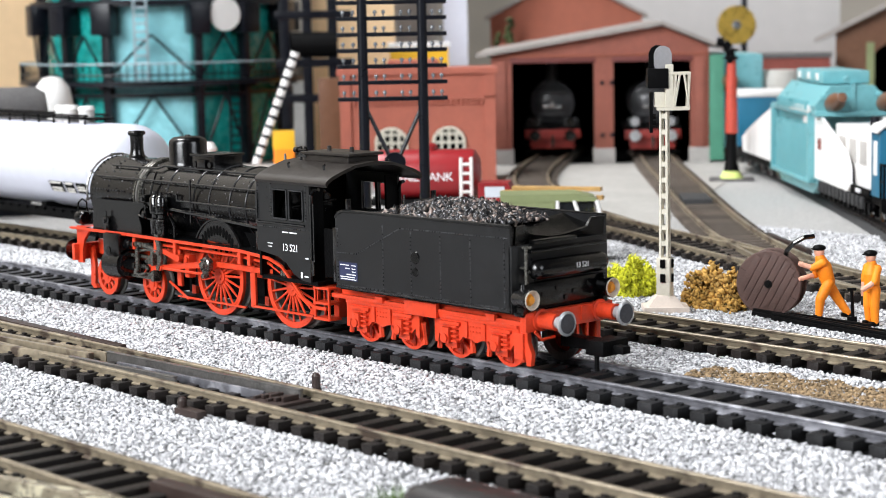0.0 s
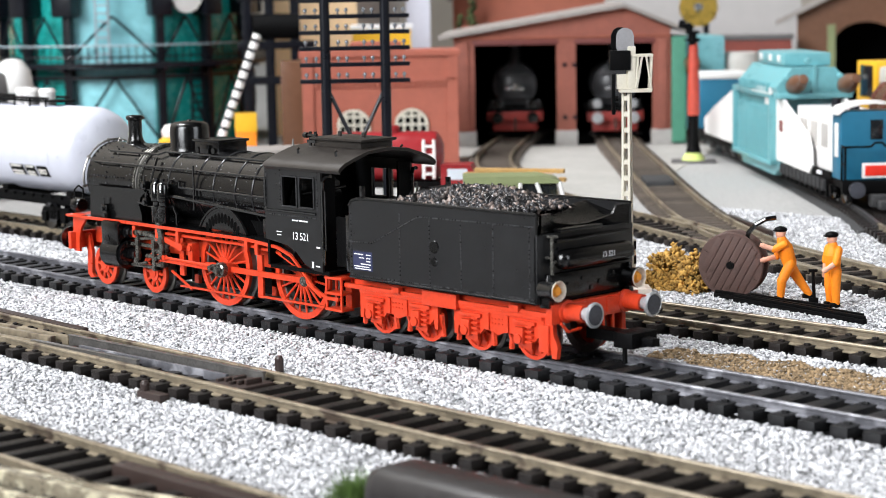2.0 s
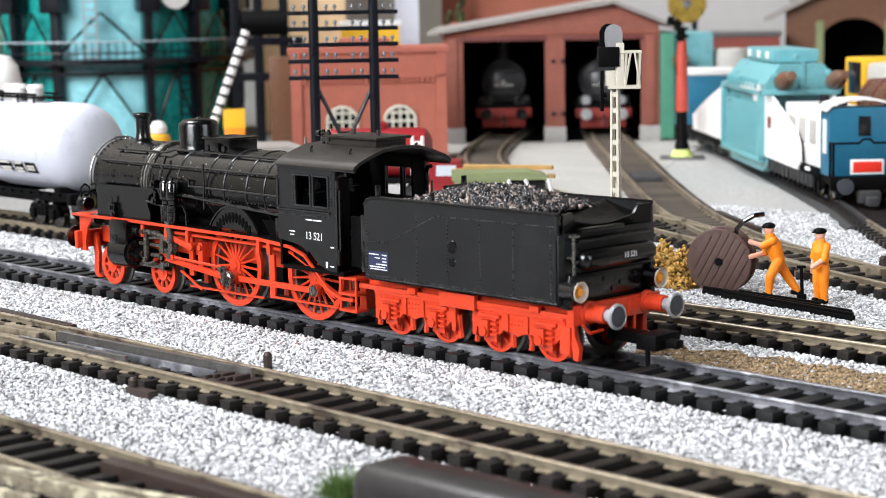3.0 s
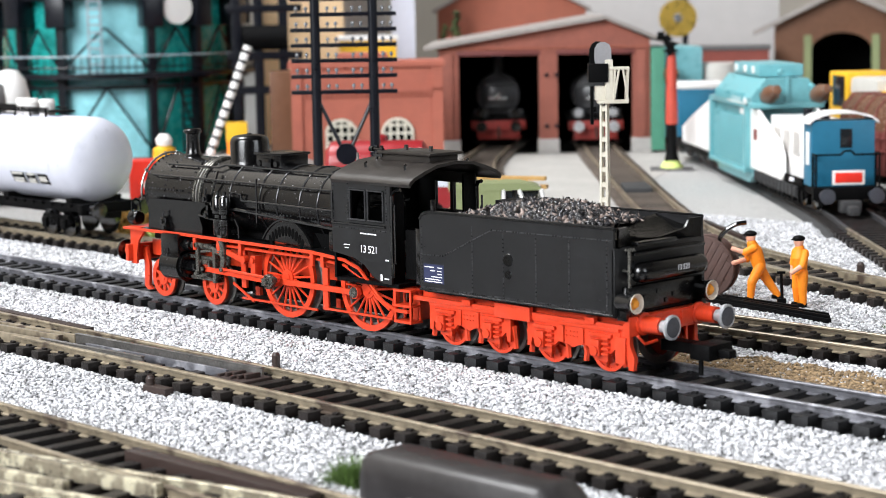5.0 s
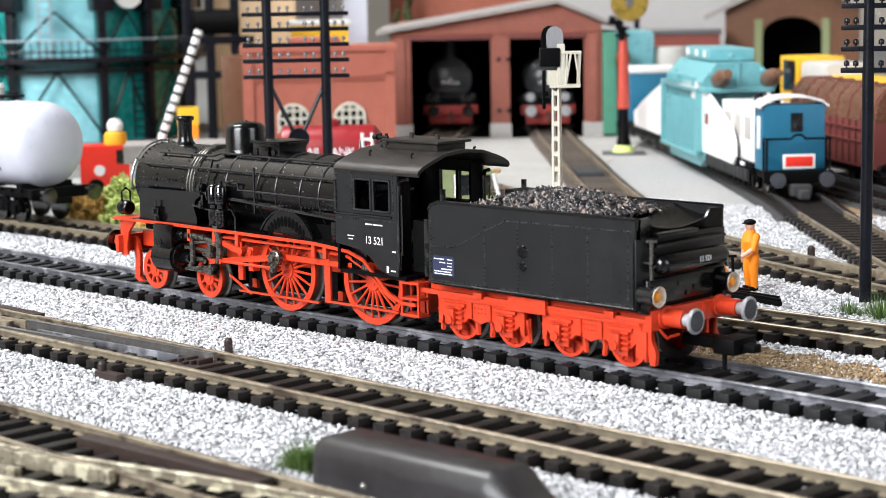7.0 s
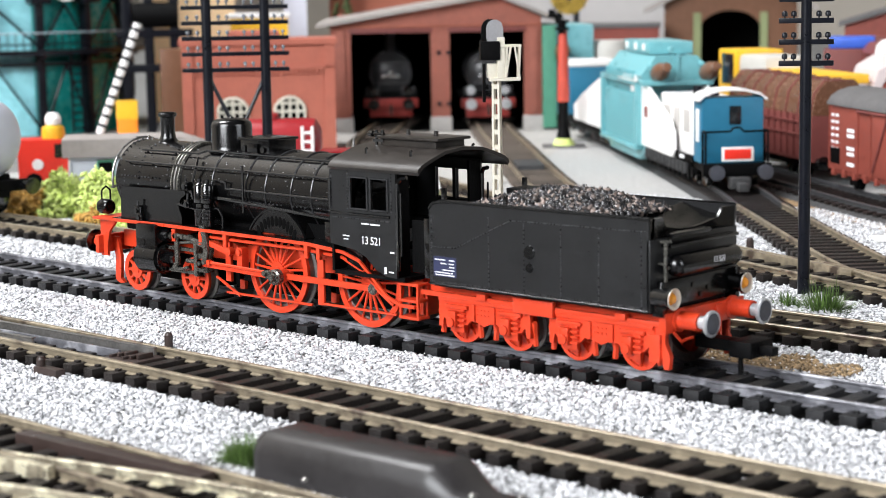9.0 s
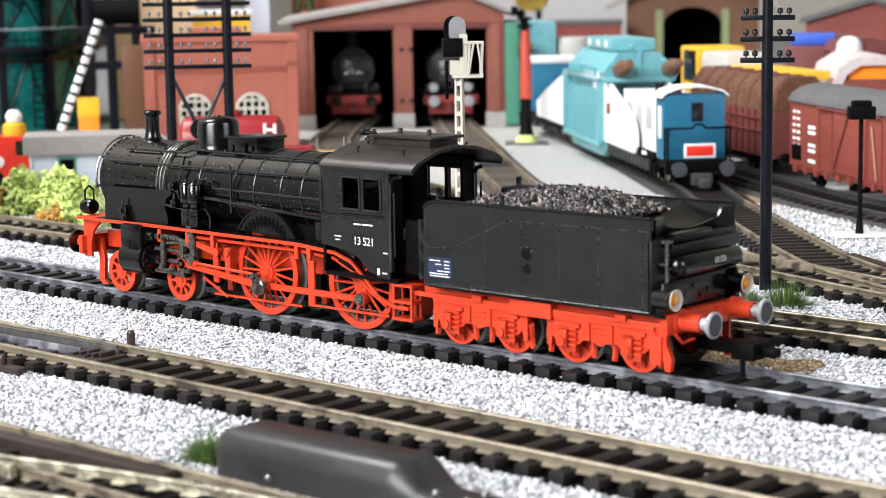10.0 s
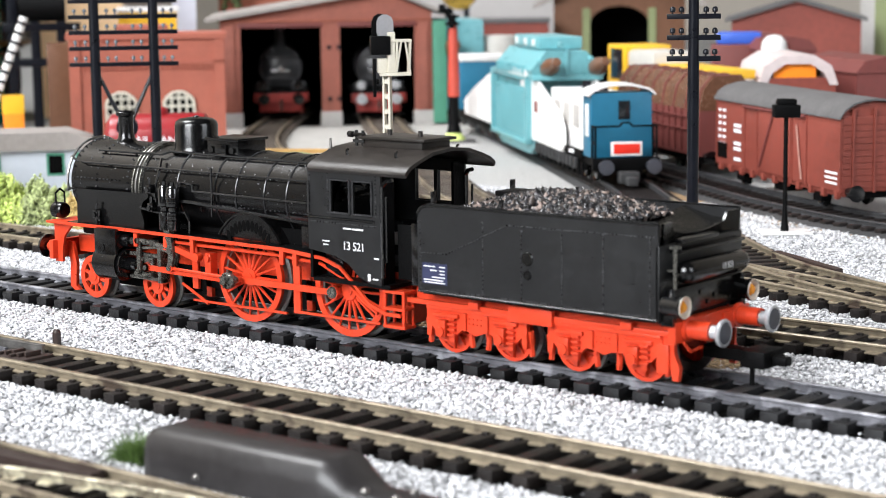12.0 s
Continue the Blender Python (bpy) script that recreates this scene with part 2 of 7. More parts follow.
def part(name, bm, material, parent, label="", m=None, smooth=38):
    ob = new(name, finish(bm, name, material, smooth))
    ob.parent = parent
    if m is not None:
        ob.matrix_basis = m
    return tagged(ob, label)


def thing(name, label, category, m=None, group="", kind=""):
    ob = new(name)
    ob.empty_display_size = 0.01
    if m is not None:
        ob.matrix_basis = m
    return tagged(ob, label, category, group, kind)


def single(name, bm, material, label, category, m=None, group="", kind="", smooth=38):
    ob = new(name, finish(bm, name, material, smooth))
    if m is not None:
        ob.matrix_basis = m
    return tagged(ob, label, category, group, kind)


def B():
    return bmesh.new()


def box(bm, x0, x1, y0, y1, z0, z1, bevel=0.0, mi=0, rot=None):
    r = bmesh.ops.create_cube(bm, size=1.0)
    for v in r["verts"]:
        v.co = Vector(((x0 + x1) / 2 + v.co.x * (x1 - x0), (y0 + y1) / 2 + v.co.y * (y1 - y0), (z0 + z1) / 2 + v.co.z * (z1 - z0)))
    fs = list({f for v in r["verts"] for f in v.link_faces})
    if bevel:
        es = list({e for f in fs for e in f.edges})
        out = bmesh.ops.bevel(bm, geom=es, offset=bevel, segments=2, profile=0.6, affect="EDGES")
        fs = list(set(out["faces"]) | {f for v in out["verts"] for f in v.link_faces})
    for f in fs:
        f.material_index = mi
    if rot is not None:
        vs = list({v for f in fs for v in f.verts})
        bmesh.ops.transform(bm, matrix=rot, verts=vs)
    return bm


def cyl(bm, p0, p1, r0, r1=None, n=16, mi=0, caps=True):
    p0, p1 = Vector(p0), Vector(p1)
    r1 = r0 if r1 is None else r1
    d = p1 - p0
    m = Matrix.Translation((p0 + p1) / 2) @ d.to_track_quat("Z", "Y").to_matrix().to_4x4()
    r = bmesh.ops.create_cone(bm, cap_ends=caps, cap_tris=False, segments=n, radius1=r0, radius2=r1, depth=d.length, matrix=m)
    if mi:
        for f in {f for v in r["verts"] for f in v.link_faces}:
            f.material_index = mi
    return bm


def tube(bm, pts, r, n=6, mi=0):
    for a, b in zip(pts, pts[1:]):
        cyl(bm, a, b, r, r, n, mi)
    return bm


def lathe(bm, prof, n=32, m=None, mi=0):
    """Turn a profile of (radius, height) round z, then place it by m."""
    rows = []
    for r, z in prof:
        rows.append([bm.verts.new((r * math.cos(2 * math.pi * k / n), r * math.sin(2 * math.pi * k / n), z)) for k in range(n)] if r > 1e-6 else [bm.verts.new((0, 0, z))])
    for a, b in zip(rows, rows[1:]):
        for k in range(n):
            k2 = (k + 1) % n
            if len(a) == 1 and len(b) == 1:
                continue
            vs = [a[0], b[k], b[k2]] if len(a) == 1 else [a[k], a[k2], b[0]] if len(b) == 1 else [a[k], a[k2], b[k2], b[k]]
            f = bm.faces.new(vs)
            f.material_index = mi
    vs = [v for row in rows for v in row]
    if m is not None:
        bmesh.ops.transform(bm, matrix=m, verts=vs)
    bmesh.ops.recalc_face_normals(bm, faces=bm.faces)
    return bm


ALONG_X = Matrix.Rotation(radians(90), 4, "Y")
ALONG_Y = Matrix.Rotation(radians(-90), 4, "X")


def prism(bm, outline, depth, m=None, mi=0):
    """Extrude an outline drawn in x and z along y from 0 to depth."""
    a = [bm.verts.new((x, 0, z)) for x, z in outline]
    b = [bm.verts.new((x, depth, z)) for x, z in outline]
    fs = [bm.faces.new(a), bm.faces.new(b[::-1])]
    k = len(a)
    for i in range(k):
        fs.append(bm.faces.new((a[i], b[i], b[(i + 1) % k], a[(i + 1) % k])))
    for f in fs:
        f.material_index = mi
    if m is not None:
        bmesh.ops.transform(bm, matrix=m, verts=a + b)
    bmesh.ops.recalc_face_normals(bm, faces=fs)
    return bm


def text(body, size, parent, m, material="white", name="lettering"):
    cu = bpy.data.curves.new(name, "FONT")
    cu.body, cu.size, cu.extrude, cu.align_x, cu.align_y = body, size * S, 0.02 * S, "CENTER", "CENTER"
    cu.space_character = 0.92
    cu.materials.append(M[material])
    ob = new(name, cu)
    ob.parent = parent
    ob.matrix_basis = m
    return ob


def raw(name, verts, faces, material, smooth=False):
    me = bpy.data.meshes.new(name)
    me.from_pydata([tuple(v) for v in np.asarray(verts) * S], [], [tuple(f) for f in faces])
    for m_ in material if isinstance(material, (list, tuple)) else (material,):
        me.materials.append(M[m_])
    if smooth:
        me.polygons.foreach_set("use_smooth", [True] * len(me.polygons))
    me.update()
    return me


def chips(name, centres, sizes, material, flat=0.6, seed=1, long=1.7, tilt=0.5):
    """Many small irregular grains in one mesh."""
    rng = np.random.default_rng(seed)
    n = len(centres)
    base = np.array([(1, 0, 0), (-1, 0, 0), (0, 1, 0), (0, -1, 0), (0, 0, 1), (0, 0, -1)], float)
    tri = np.array([(0, 2, 4), (2, 1, 4), (1, 3, 4), (3, 0, 4), (2, 0, 5), (1, 2, 5), (3, 1, 5), (0, 3, 5)])
    V = np.repeat(base[None], n, 0) * (1 + rng.uniform(-0.35, 0.35, (n, 6, 3)))
    V += rng.uniform(-0.25, 0.25, (n, 6, 3))
    V *= np.stack([sizes * long, sizes, sizes * flat * 1.3], -1)[:, None, :]
    a = rng.uniform(0, 2 * np.pi, n)
    b = rng.uniform(-tilt, tilt, n)
    ca, sa, cb, sb = np.cos(a), np.sin(a), np.cos(b), np.sin(b)
    x, y, z = V[..., 0], V[..., 1], V[..., 2]
    x, z = x * cb[:, None] - z * sb[:, None], x * sb[:, None] + z * cb[:, None]
    x, y = x * ca[:, None] - y * sa[:, None], x * sa[:, None] + y * ca[:, None]
    V = np.stack([x, y, z], -1) + np.asarray(centres)[:, None, :]
    F = (tri[None] + 6 * np.arange(n)[:, None, None]).reshape(-1, 3)
    me = bpy.data.meshes.new(name)
    V = (V.reshape(-1, 3) * S).astype(np.float32)
    me.vertices.add(len(V)), me.loops.add(len(F) * 3), me.polygons.add(len(F))
    me.vertices.foreach_set("co", V.ravel())
    me.loops.foreach_set("vertex_index", F.astype(np.int32).ravel())
    me.polygons.foreach_set("loop_start", np.arange(0, len(F) * 3, 3, dtype=np.int32))
    me.materials.append(M[material])
    me.update(calc_edges=True)
    return me


# ---- room and ground ----
def room():
    for name, (x0, x1, y0, y1, z0, z1) in {
        "wall_back": (-2.06, 2.06, 2.0, 2.06, -0.8, 2.1), "wall_left": (-2.06, -2.0, -2.0, 2.0, -0.8, 2.1),
    }.items():
        bm = box(B(), x0 / S, x1 / S, y0 / S, y1 / S, z0 / S, z1 / S)
        single(name, bm, "room_pale", "", "", kind="structure")
    # unseen walls with a window opening each: four pieces round the hole
    bm = B()
    for a in ((-2.06, -0.75, -0.8, 2.1), (0.45, 2.06, -0.8, 2.1), (-0.75, 0.45, -0.8, 0.45), (-0.75, 0.45, 1.75, 2.1)):
        box(bm, a[0] / S, a[1] / S, -2.06 / S, -2.0 / S, a[2] / S, a[3] / S)
    single("wall_rear", bm, "room", "", "", kind="structure")
    bm = B()
    for a in ((-2.0, -0.4, -0.8, 2.1), (0.6, 2.0, -0.8, 2.1), (-0.4, 0.6, -0.8, 0.45), (-0.4, 0.6, 1.75, 2.1)):
        box(bm, 2.0 / S, 2.06 / S, a[0] / S, a[1] / S, a[2] / S, a[3] / S)
    single("wall_right", bm, "room", "", "", kind="structure")
    # unseen ceiling, dark to keep reflections low
    single("ceiling", box(B(), -2.06 / S, 2.06 / S, -2.06 / S, 2.06 / S, 2.1 / S, 2.16 / S), "room", "", "", kind="structure")
    single("floor", box(B(), -2.06 / S, 2.06 / S, -2.06 / S, 2.06 / S, -0.86 / S, -0.8 / S), "wood", "", "", kind="structure")


room()
bm = box(B(), -2000, 900, -900, 2000, -40, 0)
single("ground", bm, "ballast_ground", "baseboard strewn with pale grey model ballast", "ground", kind="structure")
bm = prism(B(), [(-740, 540), (-560, 352), (-430, 275), (-345, 262), (-400, 355), (-470, 470), (-540, 600), (-640, 660)], 0.5,
           Matrix(((1, 0, 0, 0), (0, 0, 1, 0), (0, 1, 0, 0), (0, 0, 0, 1))))
single("pavement", bm, "sand", "pale concrete apron before the engine shed", "pavement", kind="structure", smooth=None)


bm = prism(B(), [(-640, 150), (-560, 300), (-470, 520), (-330, 640), (60, 420), (140, 200), (140, 128), (-300, 84), (-640, 84)], 0.2,
           Matrix(((1, 0, 0, 0), (0, 0, 1, 0), (0, 1, 0, 0), (0, 0, 0, 1))))
single("yard_gravel", bm, "gravel", "fine pale gravel spread over the yard", "ground", kind="structure", smooth=None)


# ---- tracks ----
def smooth_line(pts, step=4.0):
    P = [Vector((x, y, 0)) for x, y in pts]
    P = [P[0] * 2 - P[1]] + P + [P[-1] * 2 - P[-2]]
    dense = []
    for i in range(1, len(P) - 2):
        for k in range(24):
            t = k / 24
            a, b, c, d = P[i - 1:i + 3]
            dense.append(0.5 * ((2 * b) + (c - a) * t + (2 * a - 5 * b + 4 * c - d) * t * t + (3 * b - a - 3 * c + d) * t ** 3))
    dense.append(P[-2])
    out, acc = [dense[0]], 0.0
    for a, b in zip(dense, dense[1:]):
        seg = (b - a).length
        while acc + seg >= step and seg > 1e-9:
            k = (step - acc) / seg
            a = a + (b - a) * k
            out.append(a.copy())
            seg, acc = (b - a).length, 0.0
        acc += seg
    return out


RAIL = [(-1.05, 0.0), (1.05, 0.0), (1.05, 0.35), (0.3, 0.6), (0.3, 1.7), (0.72, 1.95), (0.72, 2.4), (0.55, 2.55), (-0.55, 2.55), (-0.72, 2.4), (-0.72, 1.95), (-0.3, 1.7), (-0.3, 0.6), (-1.05, 0.35)]


def sweep(line, off, z, profile=RAIL):
    verts, faces, k = [], [], len(profile)
    for i, p in enumerate(line):
        d = (line[min(i + 1, len(line) - 1)] - line[max(i - 1, 0)]).normalized()
        n = Vector((-d.y, d.x, 0))
        for px, pz in profile:
            q = p + n * (off + px)
            verts.append((q.x, q.y, z + pz))
    for i in range(len(line) - 1):
        for j in range(k):
            faces.append((i * k + j, i * k + (j + 1) % k, (i + 1) * k + (j + 1) % k, (i + 1) * k + j))
    faces.append(tuple(range(k))[::-1])
    faces.append(tuple((len(line) - 1) * k + j for j in range(k)))
    return verts, faces


def sleeper_mesh(name, half, width, material, chairs=True):
    bm = box(B(), -width / 2, width / 2, -half, half, -0.3, 2.85, 0.18)
    if chairs:
        for s in (-1, 1):
            for o in (-1.75, 1.75):
                box(bm, -0.75, 0.75, s * 9.1 + o - 0.55, s * 9.1 + o + 0.55, 2.8, 3.4, 0.12)
    return finish(bm, name, material, 30)


def track(label, pts, rail_mat, sleeper, spacing, gauge=9.1, studs=True, lo=None, hi=None, bed=False):
    t = thing("railway_track", label, "railway track", kind="structure")
    line = smooth_line(pts)
    for s in (-1, 1):
        v, f = sweep(line, s * gauge, 2.15)
        ob = new("rail", raw("rail", v, f, rail_mat))
        ob.parent = t
    if bed:
        v, f = sweep(line, 0, 0.0, [(-19, -0.1), (19, -0.1), (15, 1.6), (-15, 1.6)])
        ob = new("bed", raw("bed", v, f, "siding_bed"))
        ob.parent = t
    ties = smooth_line(pts, spacing)
    for i, p in enumerate(ties):
        if lo is not None and not (lo <= p.x <= hi):
            continue
        d = ties[min(i + 1, len(ties) - 1)] - ties[max(i - 1, 0)]
        ob = new("sleeper", sleeper)
        ob.parent = t
        ob.matrix_basis = at(p.x, p.y, 0, math.degrees(math.atan2(d.y, d.x)) + random.uniform(-0.6, 0.6))
    return t


SL_BLACK = sleeper_mesh("sleeper", 14.3, 4.3, "sleeper")
SL_BROWN = sleeper_mesh("sleeper_brown", 14.0, 3.5, "sleeper_brown")
SL_FAR = sleeper_mesh("sleeper_far", 14.0, 3.6, "sleeper_far", False)
SL_DARK = sleeper_mesh("sleeper_dark", 14.0, 3.6, "sleeper_brown", False)
track("straight model track with black sleepers and dark steel rails", [(-494.2, 0), (-300, 0), (-100, 0), (140, 0)], "rail", SL_BLACK, 8.0)
track("weathered model track with brown sleepers beside the main line", [(-420, -71.5), (-200, -71.5), (130, -71.5)], "rail_brass", SL_BROWN, 8.2)
track("weathered model track at the board's front edge", [(-360, -140.5), (-150, -140.5), (90, -140.5)], "rail_brass", SL_BROWN, 8.2)
track("diverging turnout track at the board's front edge", [(-330, -196), (-200, -178), (-110, -159), (-50, -146), (20, -140.5)], "rail_patch", SL_DARK, 8.2)
track("weathered model track behind the main line", [(-760, 66), (-300, 66), (140, 66)], "rail_brass", SL_BROWN, 8.2)
track("curved yard lead joining the rear track", [(-560, 330), (-430, 281), (-350, 246), (-309, 229), (-260, 207), (-148, 160), (-93, 140), (-45, 124), (10, 106), (80, 88), (140, 78)], "rail_brass", SL_BROWN, 8.2)
track("engine shed track of the right-hand bay", [(-640, 596), (-590, 544), (-540, 493), (-460, 415), (-385, 341), (-304, 264), (-253, 221), (-210, 191), (-158, 165)], "rail_brass", SL_FAR, 8.2)
track("engine shed track of the left-hand bay", [(-700, 580), (-632, 492), (-540, 385), (-440, 300), (-350, 246)], "rail_brass", SL_FAR, 8.2)
track("siding with dark bed under the transformer train", [(-720, 754), (-537, 588), (-430, 489), (-330, 395), (-252, 320), (-209, 274)], "rail_dark", SL_DARK, 7.0, bed=True)
track("turnout road joining the siding to the yard lead", [(-209, 274), (-170, 235), (-132, 197), (-104, 170), (-82, 152), (-56, 137), (-20, 119)], "rail_brass", SL_DARK, 7.4)
track("siding under the covered goods wagon", [(-420, 492), (-220, 340), (-150, 292), (-90, 264), (20, 235), (150, 217)], "rail_dark", SL_DARK, 7.0, bed=True)


# ---- loose ballast ----
def ballast(name, x0, x1, y0, y1, density, size, material, seed, keep=None, z=0.15, label="pale grey crushed-stone model ballast between the tracks"):
    rng = np.random.default_rng(seed)
    n = int((x1 - x0) * (y1 - y0) * density)
    c = np.stack([rng.uniform(x0, x1, n), rng.uniform(y0, y1, n), rng.uniform(0, 0.5, n) + z], -1)
    if keep is not None:
        c = c[keep(c[:, 0], c[:, 1])]
    s = size * rng.uniform(0.55, 1.25, len(c))
    ob = new(name, chips(name, c, s, material, seed=seed))
    return tagged(ob, label, "ballast", kind="stuff")


def seen_wedge(x, y):
    dx, dy = x - 195, y + 345
    a = np.degrees(np.arctan2(-dx, dy))
    return (a > 22) & (a < 65)


def front_bed(x, y):
    thin = (np.abs(y) < 14.6) | (np.abs(y + 71.5) < 13.6) | (np.abs(y + 140.5) < 13.6)
    rng = np.random.default_rng(5)
    return seen_wedge(x, y) & (~thin | (rng.random(len(x)) < 0.015))


ballast("ballast", -330, 90, -175, 52, 2.2, 0.47, "ballast", 11, front_bed)
ballast("ballast", -430, 60, 52, 135, 2.1, 0.44, "ballast", 12, lambda x, y: seen_wedge(x, y) & (np.abs(y - 66) > 13.6))
ballast("ballast", -330, 20, 135, 300, 1.25, 0.48, "ballast", 13, seen_wedge)
ballast("ballast", -540, -330, -110, 52, 1.1, 0.55, "ballast", 15, lambda x, y: (np.abs(y) > 14.6) & (np.abs(y + 71.5) > 13.6))
ballast("brown_ballast", -125, -15, 19, 45, 2.3, 0.46, "ballast_brown", 14, lambda x, y: ((x + 74) / 53) ** 2 + ((y - 32) / 11) ** 2 < 1 + 0.3 * np.sin(x * 0.4), z=0.6, label="patch of brown ballast between the tracks")


# ---- the steam engine with its tender; front towards -x, base at rail height ----
ENGINE = thing("steam_locomotive", "black model steam locomotive with red wheels and running gear", "locomotive", at(-273.6, 0, 4.7))
TENDER = thing("tender", "black coal tender with red bogies coupled to the engine", "tender", at(-273.6, 0, 4.7))


R_DRIVE, R_BOGIE, R_TEND = 11.7, 6.0, 5.7


def wheel(name, r, width, spokes, parent, x, y, flange_in, crank=0.0, weight=False):
    """A spoked wheel in the plane y; outer face at y, flange on the inner side (flange_in = +1 or -1 along y)."""
    rt = r + 0.1
    bm = B()
    ri = r * (0.86 if r != R_BOGIE else 0.74)
    ring = [(ri, -0.5), (ri, 0.5), (rt, 0.5), (rt, -0.5), (ri, -0.5)]
    lathe(bm, ring, 48, ALONG_Y)
    hub = max(1.3, r * 0.21) if r != R_BOGIE else r * 0.4
    cyl(bm, (0, -0.85, 0), (0, 0.7, 0), hub, hub, 18)
    cyl(bm, (0, -1.1, 0), (0, -0.8, 0), hub * 0.5, hub * 0.5, 12)
    if spokes == 9:
        cyl(bm, (0, 0.3, 0), (0, 0.7, 0), r * 0.88, r * 0.88, 32)
    if crank:
        cyl(bm, (crank, -0.95, 0), (crank, 0.5, 0), 1.5, 1.5, 16)
        box(bm, 0, crank, -0.75, 0.5, -1.3, 1.3, 0.3)
    if weight:
        out = [(math.cos(a) * q, math.sin(a) * q) for q, rng_ in ((r * 0.9, (110, 250)), (r * 0.62, (250, 110))) for a in [radians(rng_[0] + (rng_[1] - rng_[0]) * i / 12) for i in range(13)]]
        prism(bm, out, 0.8, Matrix.Translation((0, -0.4, 0)))
    m = at(x, y, r)
    ob = part(name, bm, "red", parent, "red spoked wheel with steel tyre", m, 40)
    bar = finish(cyl(B(), (hub * 0.8, -0.1, 0), (r * 0.9, 0, 0), 0.45 if r > 8 else 0.55, 0.32 if r > 8 else 0.46, 6), "spoke", "red", 40)
    for k in range(spokes):
        sp = new("spoke", bar)
        sp.parent, sp.matrix_basis = ob, pose(0, 0, 0, 0, 360 * k / spokes, 0)
    bm = B()
    tr = [(r * 0.8, 0.5), (r, 0.5), (r, 2.2), (r + 0.9, 2.4), (r + 0.9, 2.9), (r * 0.8, 2.9), (r * 0.8, 0.5)]
    lathe(bm, [(a, b * flange_in) for a, b in tr], 48, ALONG_Y)
    part("tyre", bm, "rod", ob, "bright steel tyre", None, 40)
    return ob


WHEELS = []  # object, radius, x, y, start angle
for side, fl in ((-10.6, 1), (10.6, -1)):
    for x in (0.0, 35.4):
        WHEELS.append((wheel("driving_wheel", R_DRIVE, 3, 19, ENGINE, x, side, fl, 3.85, False), R_DRIVE, x, side, 97.0 if side < 0 else 7.0))
    for x in (-63.0, -36.3):
        WHEELS.append((wheel("bogie_wheel", R_BOGIE, 3, 10, ENGINE, x, side * 0.98, fl), R_BOGIE, x, side * 0.98, 20.0))
    for x in (69.0, 86.6, 105.0, 123.6):
        WHEELS.append((wheel("tender_wheel", R_TEND, 3, 9, TENDER, x, side * 0.96, fl), R_TEND, x, side * 0.96, 33.0))


def engine_body():
    # frame
    bm = B()
    for y in (-6.6, 6.6):
        box(bm, -74, 50, y - 0.6, y + 0.6, 12, 17, 0.2)
    box(bm, -74, 52, -6, 6, 13, 16)
    for x in (-20, 17.5, 50):
        box(bm, x - 1, x + 1, -7, 7, 4, 14)
    part("frame", bm, "red", ENGINE)
    bm = B()
    box(bm, -71, 27, -6, 6, 9, 13)
    box(bm, -24, 45, -5.8, 5.8, 4, 12)
    box(bm, -22, 48, -7.0, 7.0, 6.5, 18.5, 0.2)
    box(bm, -70, -30, -5, 5, 3.5, 9)
    part("inner_frame", bm, "black_matt", ENGINE)
    # running board and its red valance; it drops in a curve below the cab
    top = [(-70, 21.6), (-46, 21.8), (16, 21.4), (30, 20.4), (36, 18.6), (41, 14.6), (46, 10.2), (51, 8.4), (56, 8.4)]
    for s in (-1, 1):
        low = [(x, z - 0.85) for x, z in top]
        bm = prism(B(), top + low[::-1], 0.7, Matrix.Translation((0, -15.6 if s < 0 else 14.9, 0)))
        part("valance", bm, "red", ENGINE)
        bm = B()
        deck = top[:4] + [(x, z - 0.6) for x, z in top[:4]][::-1]
        prism(bm, deck, 9.5, Matrix.Translation((0, -15 if s < 0 else 5.5, 0)))
        part("running_board", bm, "black", ENGINE)
        # second thin rail below the valance and brackets, brake gear
        bm = B()
        y = s * 13.6
        tube(bm, [(-30, y, 19.2), (14, y, 19.0), (28, y, 18.2), (36, y, 15.0), (42, y, 10.2), (47, y, 7.4)], 0.5, 6)
        for x in (-40, -28, -17.5, 15.8, 20.5):
            box(bm, x - 0.7, x + 0.7, s * 15.0 - 0.4, s * 15.0 + 0.4, 17, 20.6, 0.1)
            box(bm, x - 0.5, x + 0.5, min(s * 7, s * 15), max(s * 7, s * 15), 18.6, 20.2)
        box(bm, 17.2, 19.6, s * 12.2 - 0.4, s * 12.2 + 0.4, 4.2, 16.5, 0.15)
        box(bm, -20.4, -18.2, s * 12.2 - 0.5, s * 12.2 + 0.5, 7, 19, 0.15)
        box(bm, -20, 15, s * 12.6 - 0.4, s * 12.6 + 0.4, 3.6, 4.2, 0.1)
        box(bm, 19, 47, s * 12.6 - 0.4, s * 12.6 + 0.4, 4.4, 5.0, 0.1)
        tube(bm, [(-24, y * 0.95, 8.0), (-14, y * 0.95, 3.4)], 0.45, 6)
        part("brake_rigging", bm, "red", ENGINE)
        # cab steps
        bm = B()
        for z in (4.6, 9.0, 13.2):
            part("step_plate", box(B(), 50.0, 57.0, s * 13 - 2.2, s * 13 + 2.2, z, z + 0.7, 0.1), "red", ENGINE)
        for x in (50.3, 56.4):
            box(bm, x - 0.35, x + 0.35, s * 14.6 - 0.3, s * 14.6 + 0.3, 4.6, 14, 0.1)
            box(bm, x - 0.35, x + 0.35, s * 11.2 - 0.3, s * 11.2 + 0.3, 4.6, 14, 0.1)
        part("step_bracket", bm, "red", ENGINE)
        # rail guard at the front
        bm = B()
